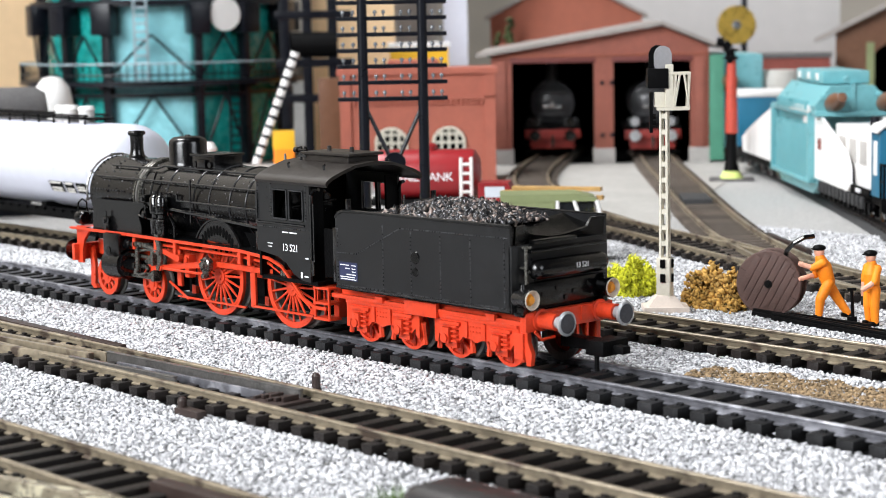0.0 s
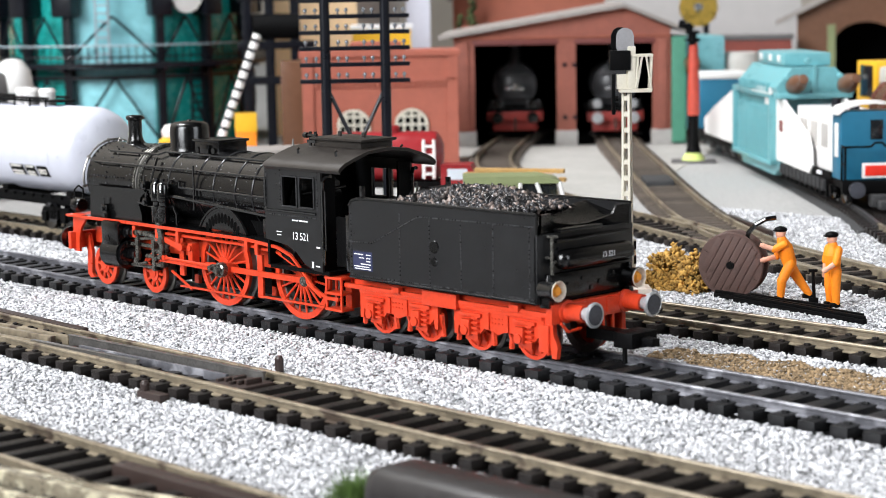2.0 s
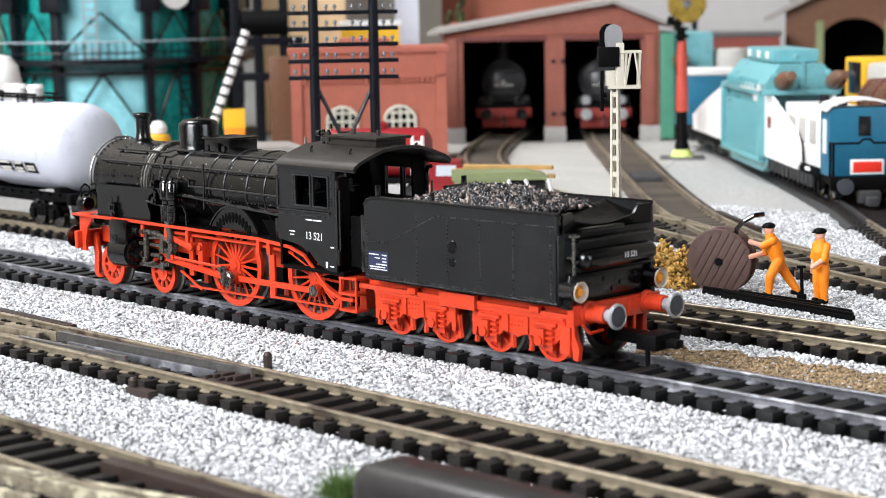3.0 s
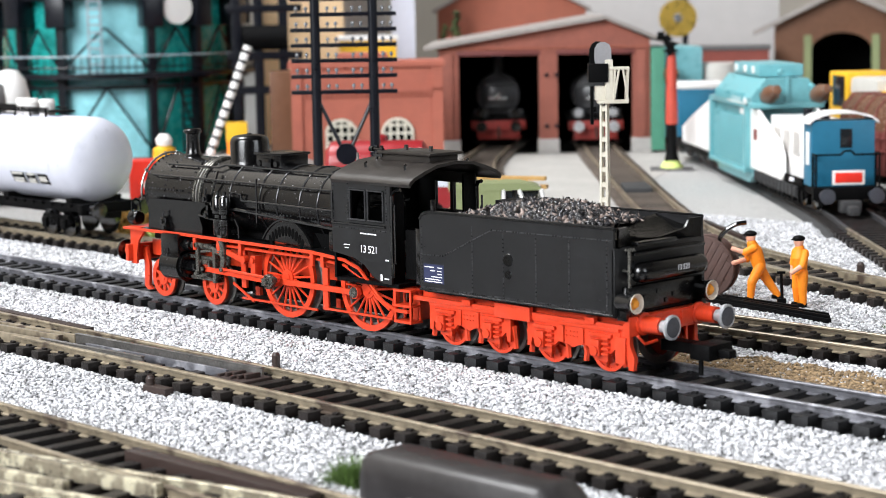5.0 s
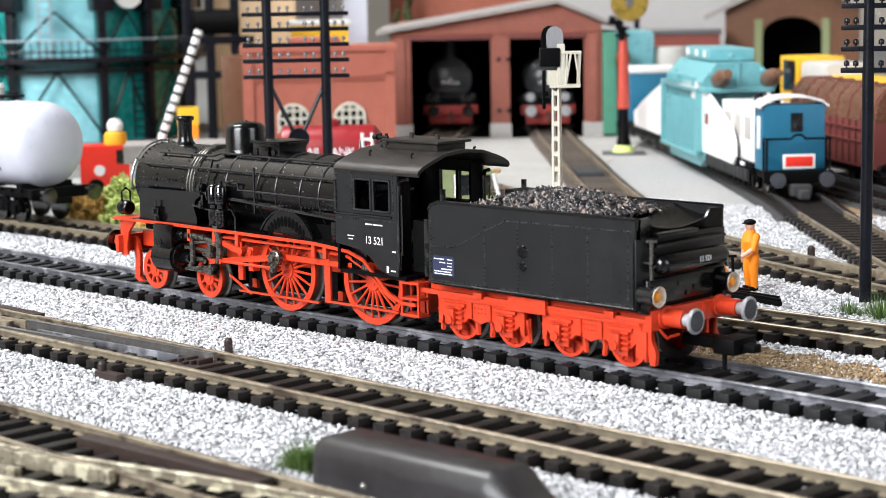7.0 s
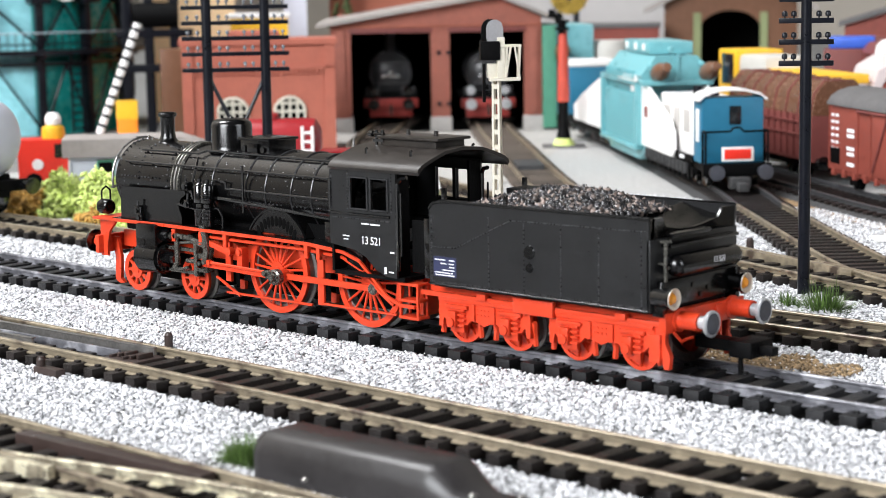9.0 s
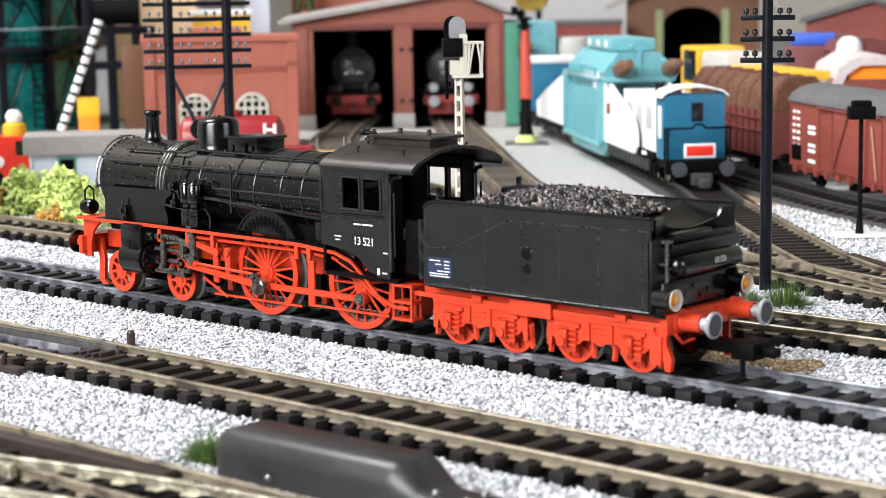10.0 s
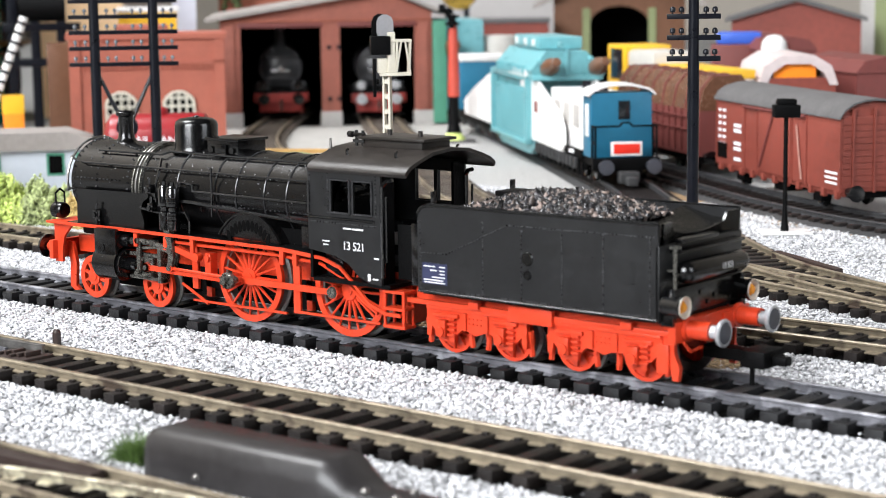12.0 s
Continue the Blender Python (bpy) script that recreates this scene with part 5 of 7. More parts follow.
def light_signal():
    t = thing("railway_signal", "cream lattice signal mast with grey disc signal on stone foot", "railway signal", at(-196.5, 101.5, 0, 47) @ Matrix.Diagonal((0.88, 0.88, 1, 1)))
    bm = B()
    box(bm, -7.9, 7.9, -6.2, 6.2, 0, 2.2, 0.2)
    a = [bm.verts.new(p) for p in ((-6.2, -5, 2.2), (6.2, -5, 2.2), (6.2, 5, 2.2), (-6.2, 5, 2.2))]
    b = [bm.verts.new(p) for p in ((-3.1, -2.5, 5.4), (3.1, -2.5, 5.4), (3.1, 2.5, 5.4), (-3.1, 2.5, 5.4))]
    for i in range(4):
        bm.faces.new((a[i], a[(i + 1) % 4], b[(i + 1) % 4], b[i]))
    bm.faces.new(b)
    part("foot", bm, "sig_base", t, "beige stone foot")
    turn = Matrix.Rotation(radians(-26), 4, "Z")
    bm = B()
    w, zt = 1.3, 63.0
    for x, y in ((-w, -w * 0.8), (w, -w * 0.8), (w, w * 0.8), (-w, w * 0.8)):
        k = 0.78
        cyl(bm, (x, y, 5), (x * k, y * k, zt), 0.62, 0.56, 4)
    for i in range(12):
        z = 6.0 + i * 4.9
        k = 1 - 0.22 * z / zt
        for s in (-1, 1):
            box(bm, -w * k, w * k, s * w * 0.8 * k - 0.25, s * w * 0.8 * k + 0.25, z, z + 1.5)
            box(bm, s * w * k - 0.25, s * w * k + 0.25, -w * 0.8 * k, w * 0.8 * k, z, z + 1.3)
    box(bm, -2.5, 2.5, -2.1, 2.1, 5, 17, 0.3)
    bmesh.ops.transform(bm, matrix=turn, verts=bm.verts)
    part("mast", bm, "frame_white", t, "cream lattice mast")
    # black plates on the solid foot, painting the shade of openings
    bm = B()
    for z in (9.5, 14):
        box(bm, -0.9, 0.9, -2.6, -2.3, z, z + 2.6)
        box(bm, 2.7, 3.0, -0.8, 0.8, z, z + 2.6)
    bmesh.ops.transform(bm, matrix=turn, verts=bm.verts)
    part("mast_opening", bm, "shadow_in", t, "black plates painted as shaded openings in the mast foot")
    bm = B()
    box(bm, -2.6, 8.6, -2.6, 3, 62.4, 63.4, 0.1)
    box(bm, 1.6, 9.0, -2.6, 3, 73.2, 74.0, 0.1)
    box(bm, 0.2, 3.0, -2.2, 2.2, 63.4, 76.4, 0.3)
    box(bm, -3.4, 0.4, -1.2, 2.2, 63.4, 68, 0.2)
    cage = part("service_cage", bm, "frame_white", t, "cream service platform with cage")
    for xa, xb, y in ((3.2, 3.8, -2.2), (8.0, 8.6, -2.2), (3.2, 3.8, 2.6), (8.0, 8.6, 2.6), (3.2, 5.2, -2.2), (8.4, 6.6, -2.2)):
        part("cage_bar", tube(B(), [(xa, y, 63), (xb, y, 73.4)], 0.42, 5), "frame_white", cage)
    bm = B()
    box(bm, -6.0, 1.2, -2.8, 2.6, 69.2, 75.2, 0.3)
    part("relay_box", bm, "black_matt", t, "black relay box")
    bm = B()
    arc = [(-2.6, 75), (2.8, 75), (3.1, 76.4), (3.1, 79.6), (2.4, 81.2), (0.8, 82), (-0.8, 82), (-2.2, 81.2), (-3.0, 79.6), (-3.0, 76.4)]
    prism(bm, arc, 1.0, Matrix.Translation((-0.6, -1.2, 0)))
    part("signal_disc", bm, "disc_grey", t, "mid grey signal disc")
    bm = prism(B(), [(x * 1.06 - 0.2, 75 + (z - 75) * 1.03) for x, z in arc], 0.9, Matrix.Translation((-2.0, -0.1, 0)))
    part("disc_back", bm, "black_matt", t)
    bm = B()
    for z in (58.5, 60.5):
        cyl(bm, (-4.6, 0, z), (-3.0, 0, z), 0.8, 0.8, 8)
    box(bm, -5.2, -4.0, -1, 1, 55.6, 68, 0.2)
    part("lamp_bracket", bm, "black_matt", t)


light_signal()


def flock(name, x, y, rx, ry, h, material, label, n, size, seed, category="bush", spikes=False, long=1.5):
    """A clump of torn foam or fibre: many small flakes round an uneven heap."""
    rng = np.random.default_rng(seed)
    u = rng.normal(size=(n, 3))
    u /= np.linalg.norm(u, axis=1)[:, None]
    u[:, 2] = np.abs(u[:, 2])
    lump = np.array([0.75 + 0.5 * noise.noise(Vector((a * 1.7 + seed, b * 1.7, c * 1.7))) + 0.25 * noise.noise(Vector((a * 5 + seed, b * 5, c * 5))) for a, b, c in u])
    rad = lump * rng.uniform(0.55, 1.0, n) ** 0.5
    c = np.stack([x + u[:, 0] * rx * rad, y + u[:, 1] * ry * rad, u[:, 2] * h * rad + 0.3], -1)
    if spikes:
        V, F = [], []
        for i in range(n):
            p = c[i] * np.array([1, 1, 0.15])
            d = u[i] * np.array([0.55, 0.55, 1.0]) + rng.normal(size=3) * 0.15
            q = p + d * h * rng.uniform(0.6, 1.1)
            s = np.array([-d[1], d[0], 0]) / (np.hypot(d[0], d[1]) + 1e-6) * size
            V += [p - s, p + s, (p + q) / 2 + s * 0.6 + np.array([0, 0, 0.05 * h]), (p + q) / 2 - s * 0.6 + np.array([0, 0, 0.05 * h]), q]
            k = 5 * i
            F += [(k, k + 1, k + 2, k + 3), (k + 3, k + 2, k + 4)]
        me = raw(name, V, F, material)
    else:
        me = chips(name, c, size * rng.uniform(0.5, 1.3, n), material, flat=0.7, seed=seed, long=long, tilt=1.4)
    return tagged(new(name, me), label, category)


flock("bush", -189, 117, 14, 11, 15, "ochre", "ochre-brown foam bush beside the signal foot", 2600, 0.75, 21)
flock("bush", -226, 119, 9.5, 10, 13, "yellow_green", "bright yellow-green fibre bush behind the track", 2600, 0.36, 22, long=3.6)
flock("bush", -402, 100, 22, 15, 21, "lime", "pale lime-green foam bush", 4200, 0.7, 23, long=2.6)
flock("bush", -443, 108, 20, 14, 19, "lime", "lime-green foam bush beside the rear track", 3200, 0.75, 29, long=2.4)
flock("bush", -377, 105, 15, 11, 18, "sage", "grey-green sprawling fibre bush", 2600, 0.6, 30, long=3.2)
flock("bush", -456, 97, 12, 10, 15, "ochre", "rusty brown foam bush", 1700, 0.8, 24, long=2.2)
flock("bush", -398, 88, 9, 6, 9, "ochre", "low rusty foam bush at the track's edge", 800, 0.6, 31)
flock("bush", -356, 103, 9, 8, 17, "straw", "straw-coloured fibre bush beside the track", 1500, 0.55, 25, long=3.0)
flock("grass_tuft", -76, 104, 9, 7, 8, "moss", "green grass tuft at the pole's foot", 420, 0.16, 26, "grass", True)
flock("grass_tuft", -88, 104, 5, 4, 5, "moss", "small dry grass tuft", 160, 0.16, 27, "grass", True)
flock("moss_clump", -74.5, -114.5, 5.6, 5.2, 6.4, "moss", "round green moss clump by the black box", 900, 0.11, 28, "moss", True)


def cable_reel():
    m = at(-168.6, 118.6, 10.1, 47 - 24) @ Matrix.Scale(0.985, 4)
    t = thing("cable_reel", "brown wooden cable drum standing on edge", "cable reel", m)
    for y, n in ((-3.4, "flange"), (3.4, "flange")):
        bm = B()
        lathe(bm, [(0, -0.55), (9.9, -0.55), (10.2, -0.3), (10.2, 0.3), (9.9, 0.55), (0, 0.55)], 48, Matrix.Translation((0, y, 0)) @ ALONG_Y)
        ob = part(n, bm, "reel", t)
        for k in range(-4, 5):
            x = k * 2.2
            h = math.sqrt(max(0, 9.6 ** 2 - (abs(x) + 1.0) ** 2))
            bm = box(B(), x - 1.02, x + 1.02, y - 0.85 if y < 0 else y + 0.5, y - 0.5 if y < 0 else y + 0.85, -h, h, 0.08)
            bmesh.ops.transform(bm, matrix=Matrix.Rotation(radians(28), 4, "Y"), verts=bm.verts)
            part("plank", bm, "reel", ob)
    bm = B()
    lathe(bm, [(0, -3.2), (6.8, -3.2), (6.8, 3.2), (0, 3.2)], 32, ALONG_Y)
    part("cable_winding", bm, "black_matt", t)
    bm = B()
    cyl(bm, (0, -4.7, 0), (0, -4.2, 0), 1.3, 1.3, 6)
    cyl(bm, (0, -5.0, 0), (0, -4.6, 0), 0.6, 0.6, 8)
    part("hub", bm, "black_matt", t)
    bm = tube(B(), [(4, -1, 6), (5.2, -2, 10.2), (7.4, -2.4, 12.6), (10.5, -2, 14.4), (13.5, -1, 14.8)], 0.75, 8)
    part("cable_end", bm, "black_gloss", t, "loose black cable end")


cable_reel()


def limb(bm, pts, radii, mi, n=10):
    for (a, b), (ra, rb) in zip(zip(pts, pts[1:]), zip(radii, radii[1:])):
        cyl(bm, a, b, ra, rb, n, mi)
    for p, r in zip(pts, radii):
        bmesh.ops.create_uvsphere(bm, u_segments=10, v_segments=7, radius=r, matrix=Matrix.Translation(p))
    return bm


def doll(label, m, legs, arms, lean=0.0):
    """A small painted plastic worker figure; one mesh."""
    bm = B()
    for pts in legs:
        limb(bm, pts, (1.75, 1.45, 1.1), 0)
        x, y, z = pts[-1]
        box(bm, x - 1.0, x + 1.9, y - 0.9, y + 0.9, 0, 1.5, 0.4, 2)
    hip, chest, neck = (0, 0, 11.2), (lean * 0.6, 0, 15.4), (lean, 0, 18.2)
    limb(bm, [hip, chest, neck], (2.1, 2.5, 1.5), 0, 14)
    for pts in arms:
        limb(bm, pts[:2], (1.25, 1.05), 0)
        cyl(bm, pts[1], pts[2], 0.85, 0.7, 8, 1)
        cyl(bm, pts[2], tuple(Vector(pts[2]) + (Vector(pts[2]) - Vector(pts[1])).normalized() * 1.2), 0.85, 0.6, 8, 1)
    head = Vector((lean + 0.3, 0, 20.2))
    n0 = len(bm.faces)
    r = bmesh.ops.create_uvsphere(bm, u_segments=14, v_segments=10, radius=1.55, matrix=Matrix.Translation(head) @ Matrix.Diagonal((1, 0.9, 1.15, 1)))
    for f in {f for v in r["verts"] for f in v.link_faces}:
        f.material_index = 1
    r = bmesh.ops.create_uvsphere(bm, u_segments=14, v_segments=8, radius=1.8, matrix=Matrix.Translation(head + Vector((0, 0, 1.1))) @ Matrix.Diagonal((1.1, 1.05, 0.55, 1)))
    for f in {f for v in r["verts"] for f in v.link_faces}:
        f.material_index = 2
    box(bm, head.x + 0.6, head.x + 2.2, -1.2, 1.2, head.z + 0.6, head.z + 0.95, 0.1, 2)
    return single("worker_figurine", bm, ("orange", "skin", "black_matt"), label, "figurine", m, "railway worker figurines", smooth=60)


doll("plastic figurine in orange workwear leaning on the cable drum", at(-149.6, 121, 0.6, 47 + 180),
     [[(0, 1.2, 10.8), (2.6, 1.8, 6.2), (3.0, 1.8, 1.4)], [(0, -1.2, 10.8), (-3.0, -1.6, 6.0), (-6.2, -1.8, 1.4)]],
     [[(2.0, 2.0, 17.0), (5.0, 2.2, 15.6), (8.0, 1.6, 16.6)], [(2.0, -2.0, 16.8), (3.4, -2.6, 12.8), (7.2, -1.8, 12.0)]], 2.4)
doll("plastic figurine in orange workwear standing with a tool", at(-132.5, 118.8, 0.6, 47 + 205),
     [[(0, 1.2, 10.8), (0.2, 1.4, 6.2), (0, 1.5, 1.4)], [(0, -1.2, 10.8), (0.3, -1.4, 6.2), (-0.2, -1.6, 1.4)]],
     [[(0, 2.4, 17.0), (1.6, 3.2, 13.4), (4.2, 2.2, 11.6)], [(0, -2.4, 17.0), (0.4, -3.2, 13.2), (0.8, -3.0, 9.6)]], 0.3)
bm = B()
tube(bm, [(0, 0, 11.5), (0.4, 0, 3.0)], 0.5, 8)
box(bm, -1.2, 1.6, -0.5, 0.5, 0.6, 3.4, 0.2)
box(bm, -1.3, 1.3, -0.4, 0.4, 11.0, 11.8, 0.15)
single("spade", bm, "black_matt", "black tool resting on the ground before a figurine", "tool", at(-136.6, 114.6, 0, 47))
for k, (x, y, l, r) in enumerate(((-141, 107.8, 58, -7), (-135, 104.8, 52, -9), (-142, 111.2, 30, -4))):
    bm = box(B(), -l / 2, l / 2, -0.9, 0.9, 0, 1.5, 0.2)
    box(bm, -l / 2, l / 2, -0.45, 0.45, 1.5, 2.4, 0.1)
    single("spare_rail", bm, "black_matt", "dark spare rail lying in the ballast", "rail", at(x, y, 0.4, r), "spare rails lying in the ballast")


def switch_box():
    """The long rounded black-brown cover beside the front track."""
    out = [(-7.2, 0), (7.2, 0), (7.0, 5.4), (6.0, 8.2), (4.2, 9.6), (-4.2, 9.6), (-6.2, 8.4), (-7.0, 5.4)]
    bm = B()
    rows = []
    for x, k, h in ((-27.5, 0.80, 0.72), (-26.4, 0.94, 0.93), (-24, 1, 1), (17, 1, 1), (19, 0.98, 0.97), (23, 0.84, 0.62), (26, 0.72, 0.48), (38, 0.70, 0.46), (39, 0.6, 0.3)):
        rows.append([bm.verts.new((x, y * k, max(0, z * h))) for y, z in out])
    for a, b in zip(rows, rows[1:]):
        for i in range(8):
            bm.faces.new((a[i], a[(i + 1) % 8], b[(i + 1) % 8], b[i]))
    bm.faces.new(rows[0]), bm.faces.new(rows[-1][::-1])
    bmesh.ops.recalc_face_normals(bm, faces=bm.faces)
    t = thing("point_motor_cover", "long dark brown plastic point motor cover beside the track", "point motor", at(-38.5, -113.5, 0.2, 1.5))
    part("cover", bm, "loaf", t, "", None, 50)
    for x, y, z in ((-12, -6.9, 2.0), (26, -3.0, 4.6), (33, 2.0, 4.4), (33, -3, 4.4)):
        part("screw", lathe(B(), [(0, 0), (0.9, 0), (0.9, 0.5), (0.4, 0.9), (0, 0.9)], 12, Matrix.Translation((x, y, z))), "rod", t)


switch_box()


def turnout_bits():
    bm = cyl(B(), (0, 0, 0), (0, 0, 3.9), 1.15, 1.15, 14)
    cyl(bm, (0, 0, 3.8), (0, 0, 4.6), 1.15, 0.7, 14)
    single("bumper_post", bm, "brown_plastic", "small dark brown plastic post beside the rail", "post", at(-180, -49, 0), "plastic posts")
    bm = cyl(B(), (0, 0, 0), (0, 0, 3.9), 1.15, 1.15, 14)
    cyl(bm, (0, 0, 3.8), (0, 0, 4.6), 1.15, 0.7, 14)
    box(bm, -1.4, 8, -1.4, 1.4, 0, 2.3, 0.2)
    single("bumper_post", bm, "brown_plastic", "small dark brown plastic post at the sleeper ends", "post", at(-180, -89, 0), "plastic posts")
    t = thing("turnout", "turnout with silver point blades and check rails", "turnout", kind="structure")
    for nm, a, b, w, z0, z1, mt in (("point_blade", (-243.6, -69.4), (-164, -66.0), 0.45, 2.2, 5.0, "rod"), ("point_blade", (-246, -79.4), (-200.6, -76.8), 0.4, 2.2, 4.8, "rod"),
                                    ("point_blade", (-232, -73.6), (-172, -71.0), 0.5, 2.2, 4.4, "rail"), ("check_rail", (-330, -59.2), (-250, -61.0), 1.5, 0.6, 4.9, "brown_plastic"),
                                    ("check_rail", (-290, -76.4), (-246, -73.0), 0.8, 2.2, 4.9, "rail_brass"), ("lead_rail", (-340, -75.6), (-243.6, -69.4), 0.8, 2.2, 4.8, "rail_brass"),
                                    ("lead_rail", (-340, -87.5), (-246, -79.4), 0.8, 2.2, 4.8, "rail_brass"), ("check_rail", (-118, -137.0), (-62, -134.6), 1.9, 0.6, 4.6, "brown_plastic"),
                                    ("point_blade", (-160, -161.6), (-87.4, -151.4), 1.0, 2.3, 5.4, "rail_patch"), ("lead_rail", (-180, -173.4), (-104, -161.6), 0.9, 2.2, 4.9, "rail_patch")):
        d = Vector((b[0] - a[0], b[1] - a[1], 0))
        bm = box(B(), -d.length / 2, d.length / 2, -w, w, z0, z1, 0.15)
        if mt == "rod":
            box(bm, -d.length / 2, d.length / 2, -w - 0.25, w + 0.25, z1 - 0.1, z1 + 0.25, 0.08)
        part(nm, bm, mt, t, "", at((a[0] + b[0]) / 2, (a[1] + b[1]) / 2, 0, math.degrees(math.atan2(d.y, d.x))))
    for nm, a, b, w, mt in (("check_rail", (-96, 176), (-62, 154), 1.5, "brown_plastic"), ("wing_rail", (-150, 166), (-92, 147), 0.8, "rail_brass"),
                            ("wing_rail", (-112, 158), (-66, 136), 0.7, "rail_brass"), ("check_rail", (-276, 254), (-232, 222), 1.2, "brown_plastic"), ("wing_rail", (-290, 236), (-214, 196), 0.8, "rail_brass")):
        d = Vector((b[0] - a[0], b[1] - a[1], 0))
        part(nm, box(B(), -d.length / 2, d.length / 2, -w, w, 1.8, 4.9, 0.15), mt, t, "", at((a[0] + b[0]) / 2, (a[1] + b[1]) / 2, 0, math.degrees(math.atan2(d.y, d.x))))
    single("pit_cover", box(B(), -15, 15, -6.6, 6.6, 0.2, 4.9, 0.3), "siding_bed", "dark steel pit cover between the shed rails", "pit cover", at(-394, 350, 0, -45))
    bm = cyl(B(), (0, 0, 0), (0, 0, 5.2), 1.3, 1.3, 14)
    cyl(bm, (0, 0, 5.1), (0, 0, 6.0), 1.3, 0.8, 14)
    single("bumper_post", bm, "brown_plastic", "small dark brown plastic post in the gravel", "post", at(-152, 181, 0), "plastic posts")
    bm = B()
    box(bm, -172, -160, -77, -66, 2.2, 3.4, 0.3)
    for k in range(6):
        box(bm, -171 + 1.6 * k, -170.1 + 1.6 * k, -75 + 1.1 * (k % 3), -69 + 0.9 * (k % 2), 3.2, 4.1 + 0.25 * (k % 3), 0.15)
    part("tie_bar", bm, "brown_plastic", t)


turnout_bits()
# dark plastic bed under the sleepers; its black also paints the gaps' shade
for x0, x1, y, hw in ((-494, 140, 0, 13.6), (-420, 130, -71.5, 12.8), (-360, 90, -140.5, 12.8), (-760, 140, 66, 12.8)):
    single("track_bed", box(B(), x0, x1, y - hw, y + hw, -0.1, 0.35), "bed", "dark bed with the shade between the sleepers painted in", "track bed", kind="structure")


def yard_lamp():
    t = thing("yard_lamp", "black model yard lamp on a white plate", "lamp", at(-128, 239, 0.9, 40))
    part("base", box(B(), -9, 9, -6.5, 6.5, 0, 0.7, 0.2), "white_plastic", t, "white base plate")
    bm = lathe(B(), [(0, 0.7), (1.6, 0.7), (1.1, 5), (0.85, 8), (0.8, 43), (0, 43)], 12)
    part("post", bm, "black_matt", t)
    bm = B()
    box(bm, -4.7, 4.7, -3, 3, 41.6, 46.2, 0.6)
    box(bm, -3.4, 3.4, -2.4, 2.4, 46, 48.2, 0.6)
    part("shade", bm, "black_matt", t)


yard_lamp()


# ---- rolling stock and buildings behind ----
def small_wheels(t, xs, half=9.6, r=5.2, z=4.7):
    for x in xs:
        for s in (-1, 1):
            bm = lathe(B(), [(0, -1.0), (1.2, -1.0), (1.3, -0.5), (r * 0.8, -0.4), (r, -0.8), (r, 0.9), (r + 0.7, 1.0), (r + 0.7, 1.4), (0, 1.4)], 22, Matrix.Translation((x, s * half, z + r)) @ (ALONG_Y if s < 0 else ALONG_Y.inverted()))
            part("wheel", bm, "black_gloss", t)


def bogie_sides(t, x, half=11.5, z=4.7, l=11):
    for s in (-1, 1):
        bm = B()
        y = s * half
        prism(bm, [(x - l, z + 5.5), (x - l + 2, z + 8.8), (x + l - 2, z + 8.8), (x + l, z + 5.5), (x + l - 3, z + 3.6), (x + 3, z + 4.6), (x - 3, z + 4.6), (x - l + 3, z + 3.6)], 1.2, Matrix.Translation((0, y - 0.6, 0)))
        for dx in (-7, 7):
            box(bm, x + dx - 1.6, x + dx + 1.6, y + s * 1.0 - 0.8, y + s * 1.0 + 0.8, z + 3.2, z + 7.2, 0.3)
        for dx in (-2, 0, 2):
            cyl(bm, (x + dx, y + s * 0.9, z + 4.4), (x + dx, y + s * 0.9, z + 8.2), 0.8, 0.8, 8)
        part("bogie_side", bm, "black_matt", t)


def stock_buffers(t, x, dirn, z=13.5, mat_="black_gloss"):
    for s in (-1, 1):
        m = Matrix.Translation((x, s * 10.5, z)) @ Matrix.Rotation(radians(90 * dirn), 4, "Y")
        bm = lathe(B(), [(0, 0), (1.9, 0), (1.9, 4), (1.2, 4.2), (1.2, 6.0), (3.3, 6.3), (3.3, 7.0), (0, 7.3)], 20, m)
        part("buffer", bm, mat_, t)


def tank_wagon():
    t = thing("tank_wagon", "white bogie tank wagon with black underframe", "tank wagon", at(-428, 66, 0, 0))
    R, zc = 17.2, 35.4
    prof = [(0, -1.0), (5, -1.3), (10, -2.3), (14, -4.4), (16.2, -7.2), (R, -11), (R, -180), (16.4, -183.6), (10, -188), (0, -190)]
    bm = lathe(B(), prof, 56, Matrix.Translation((0, 0, zc)) @ ALONG_X)
    part("tank", bm, "tank_white", t, "glossy lilac-white tank", None, 40)
    bm = B()
    for s in (-1, 1):
        box(bm, -196, 1, s * 12 - 1, s * 12 + 1, 15.5, 18.6, 0.2)
    for x in (0, -195):
        box(bm, x - 1.4, x + 1.4, -14.6, 14.6, 14.6, 19, 0.2)
    for x in (-12, -60, -130, -180):
        box(bm, x - 2, x + 2, -12, 12, 15, 20.5, 0.2)
    box(bm, -196, 3, -3, 3, 12.6, 15)
    for x in range(-190, 0, 7):
        box(bm, x - 0.5, x + 0.5, -14.2, -12.6, 17.4, 18.6)
    part("underframe", bm, "black_matt", t)
    bogie_sides(t, -22), bogie_sides(t, -172)
    small_wheels(t, (-29, -15, -179, -165))
    stock_buffers(t, 1, 1, 16.6), stock_buffers(t, -196, -1, 16.6)
    bm = B()
    box(bm, -150, -30, -4.4, 4.4, 53.8, 54.6, 0.2)
    for y in (-4.6, 4.6):
        tube(bm, [(-150, y, 55.4), (-36, y, 55.4)], 0.45, 6)
    for x in range(-146, -30, 12):
        for y in (-4.6, 4.6):
            tube(bm, [(x, y, 51), (x, y, 55.4)], 0.4, 5)
    part("walkway", bm, "black_matt", t)
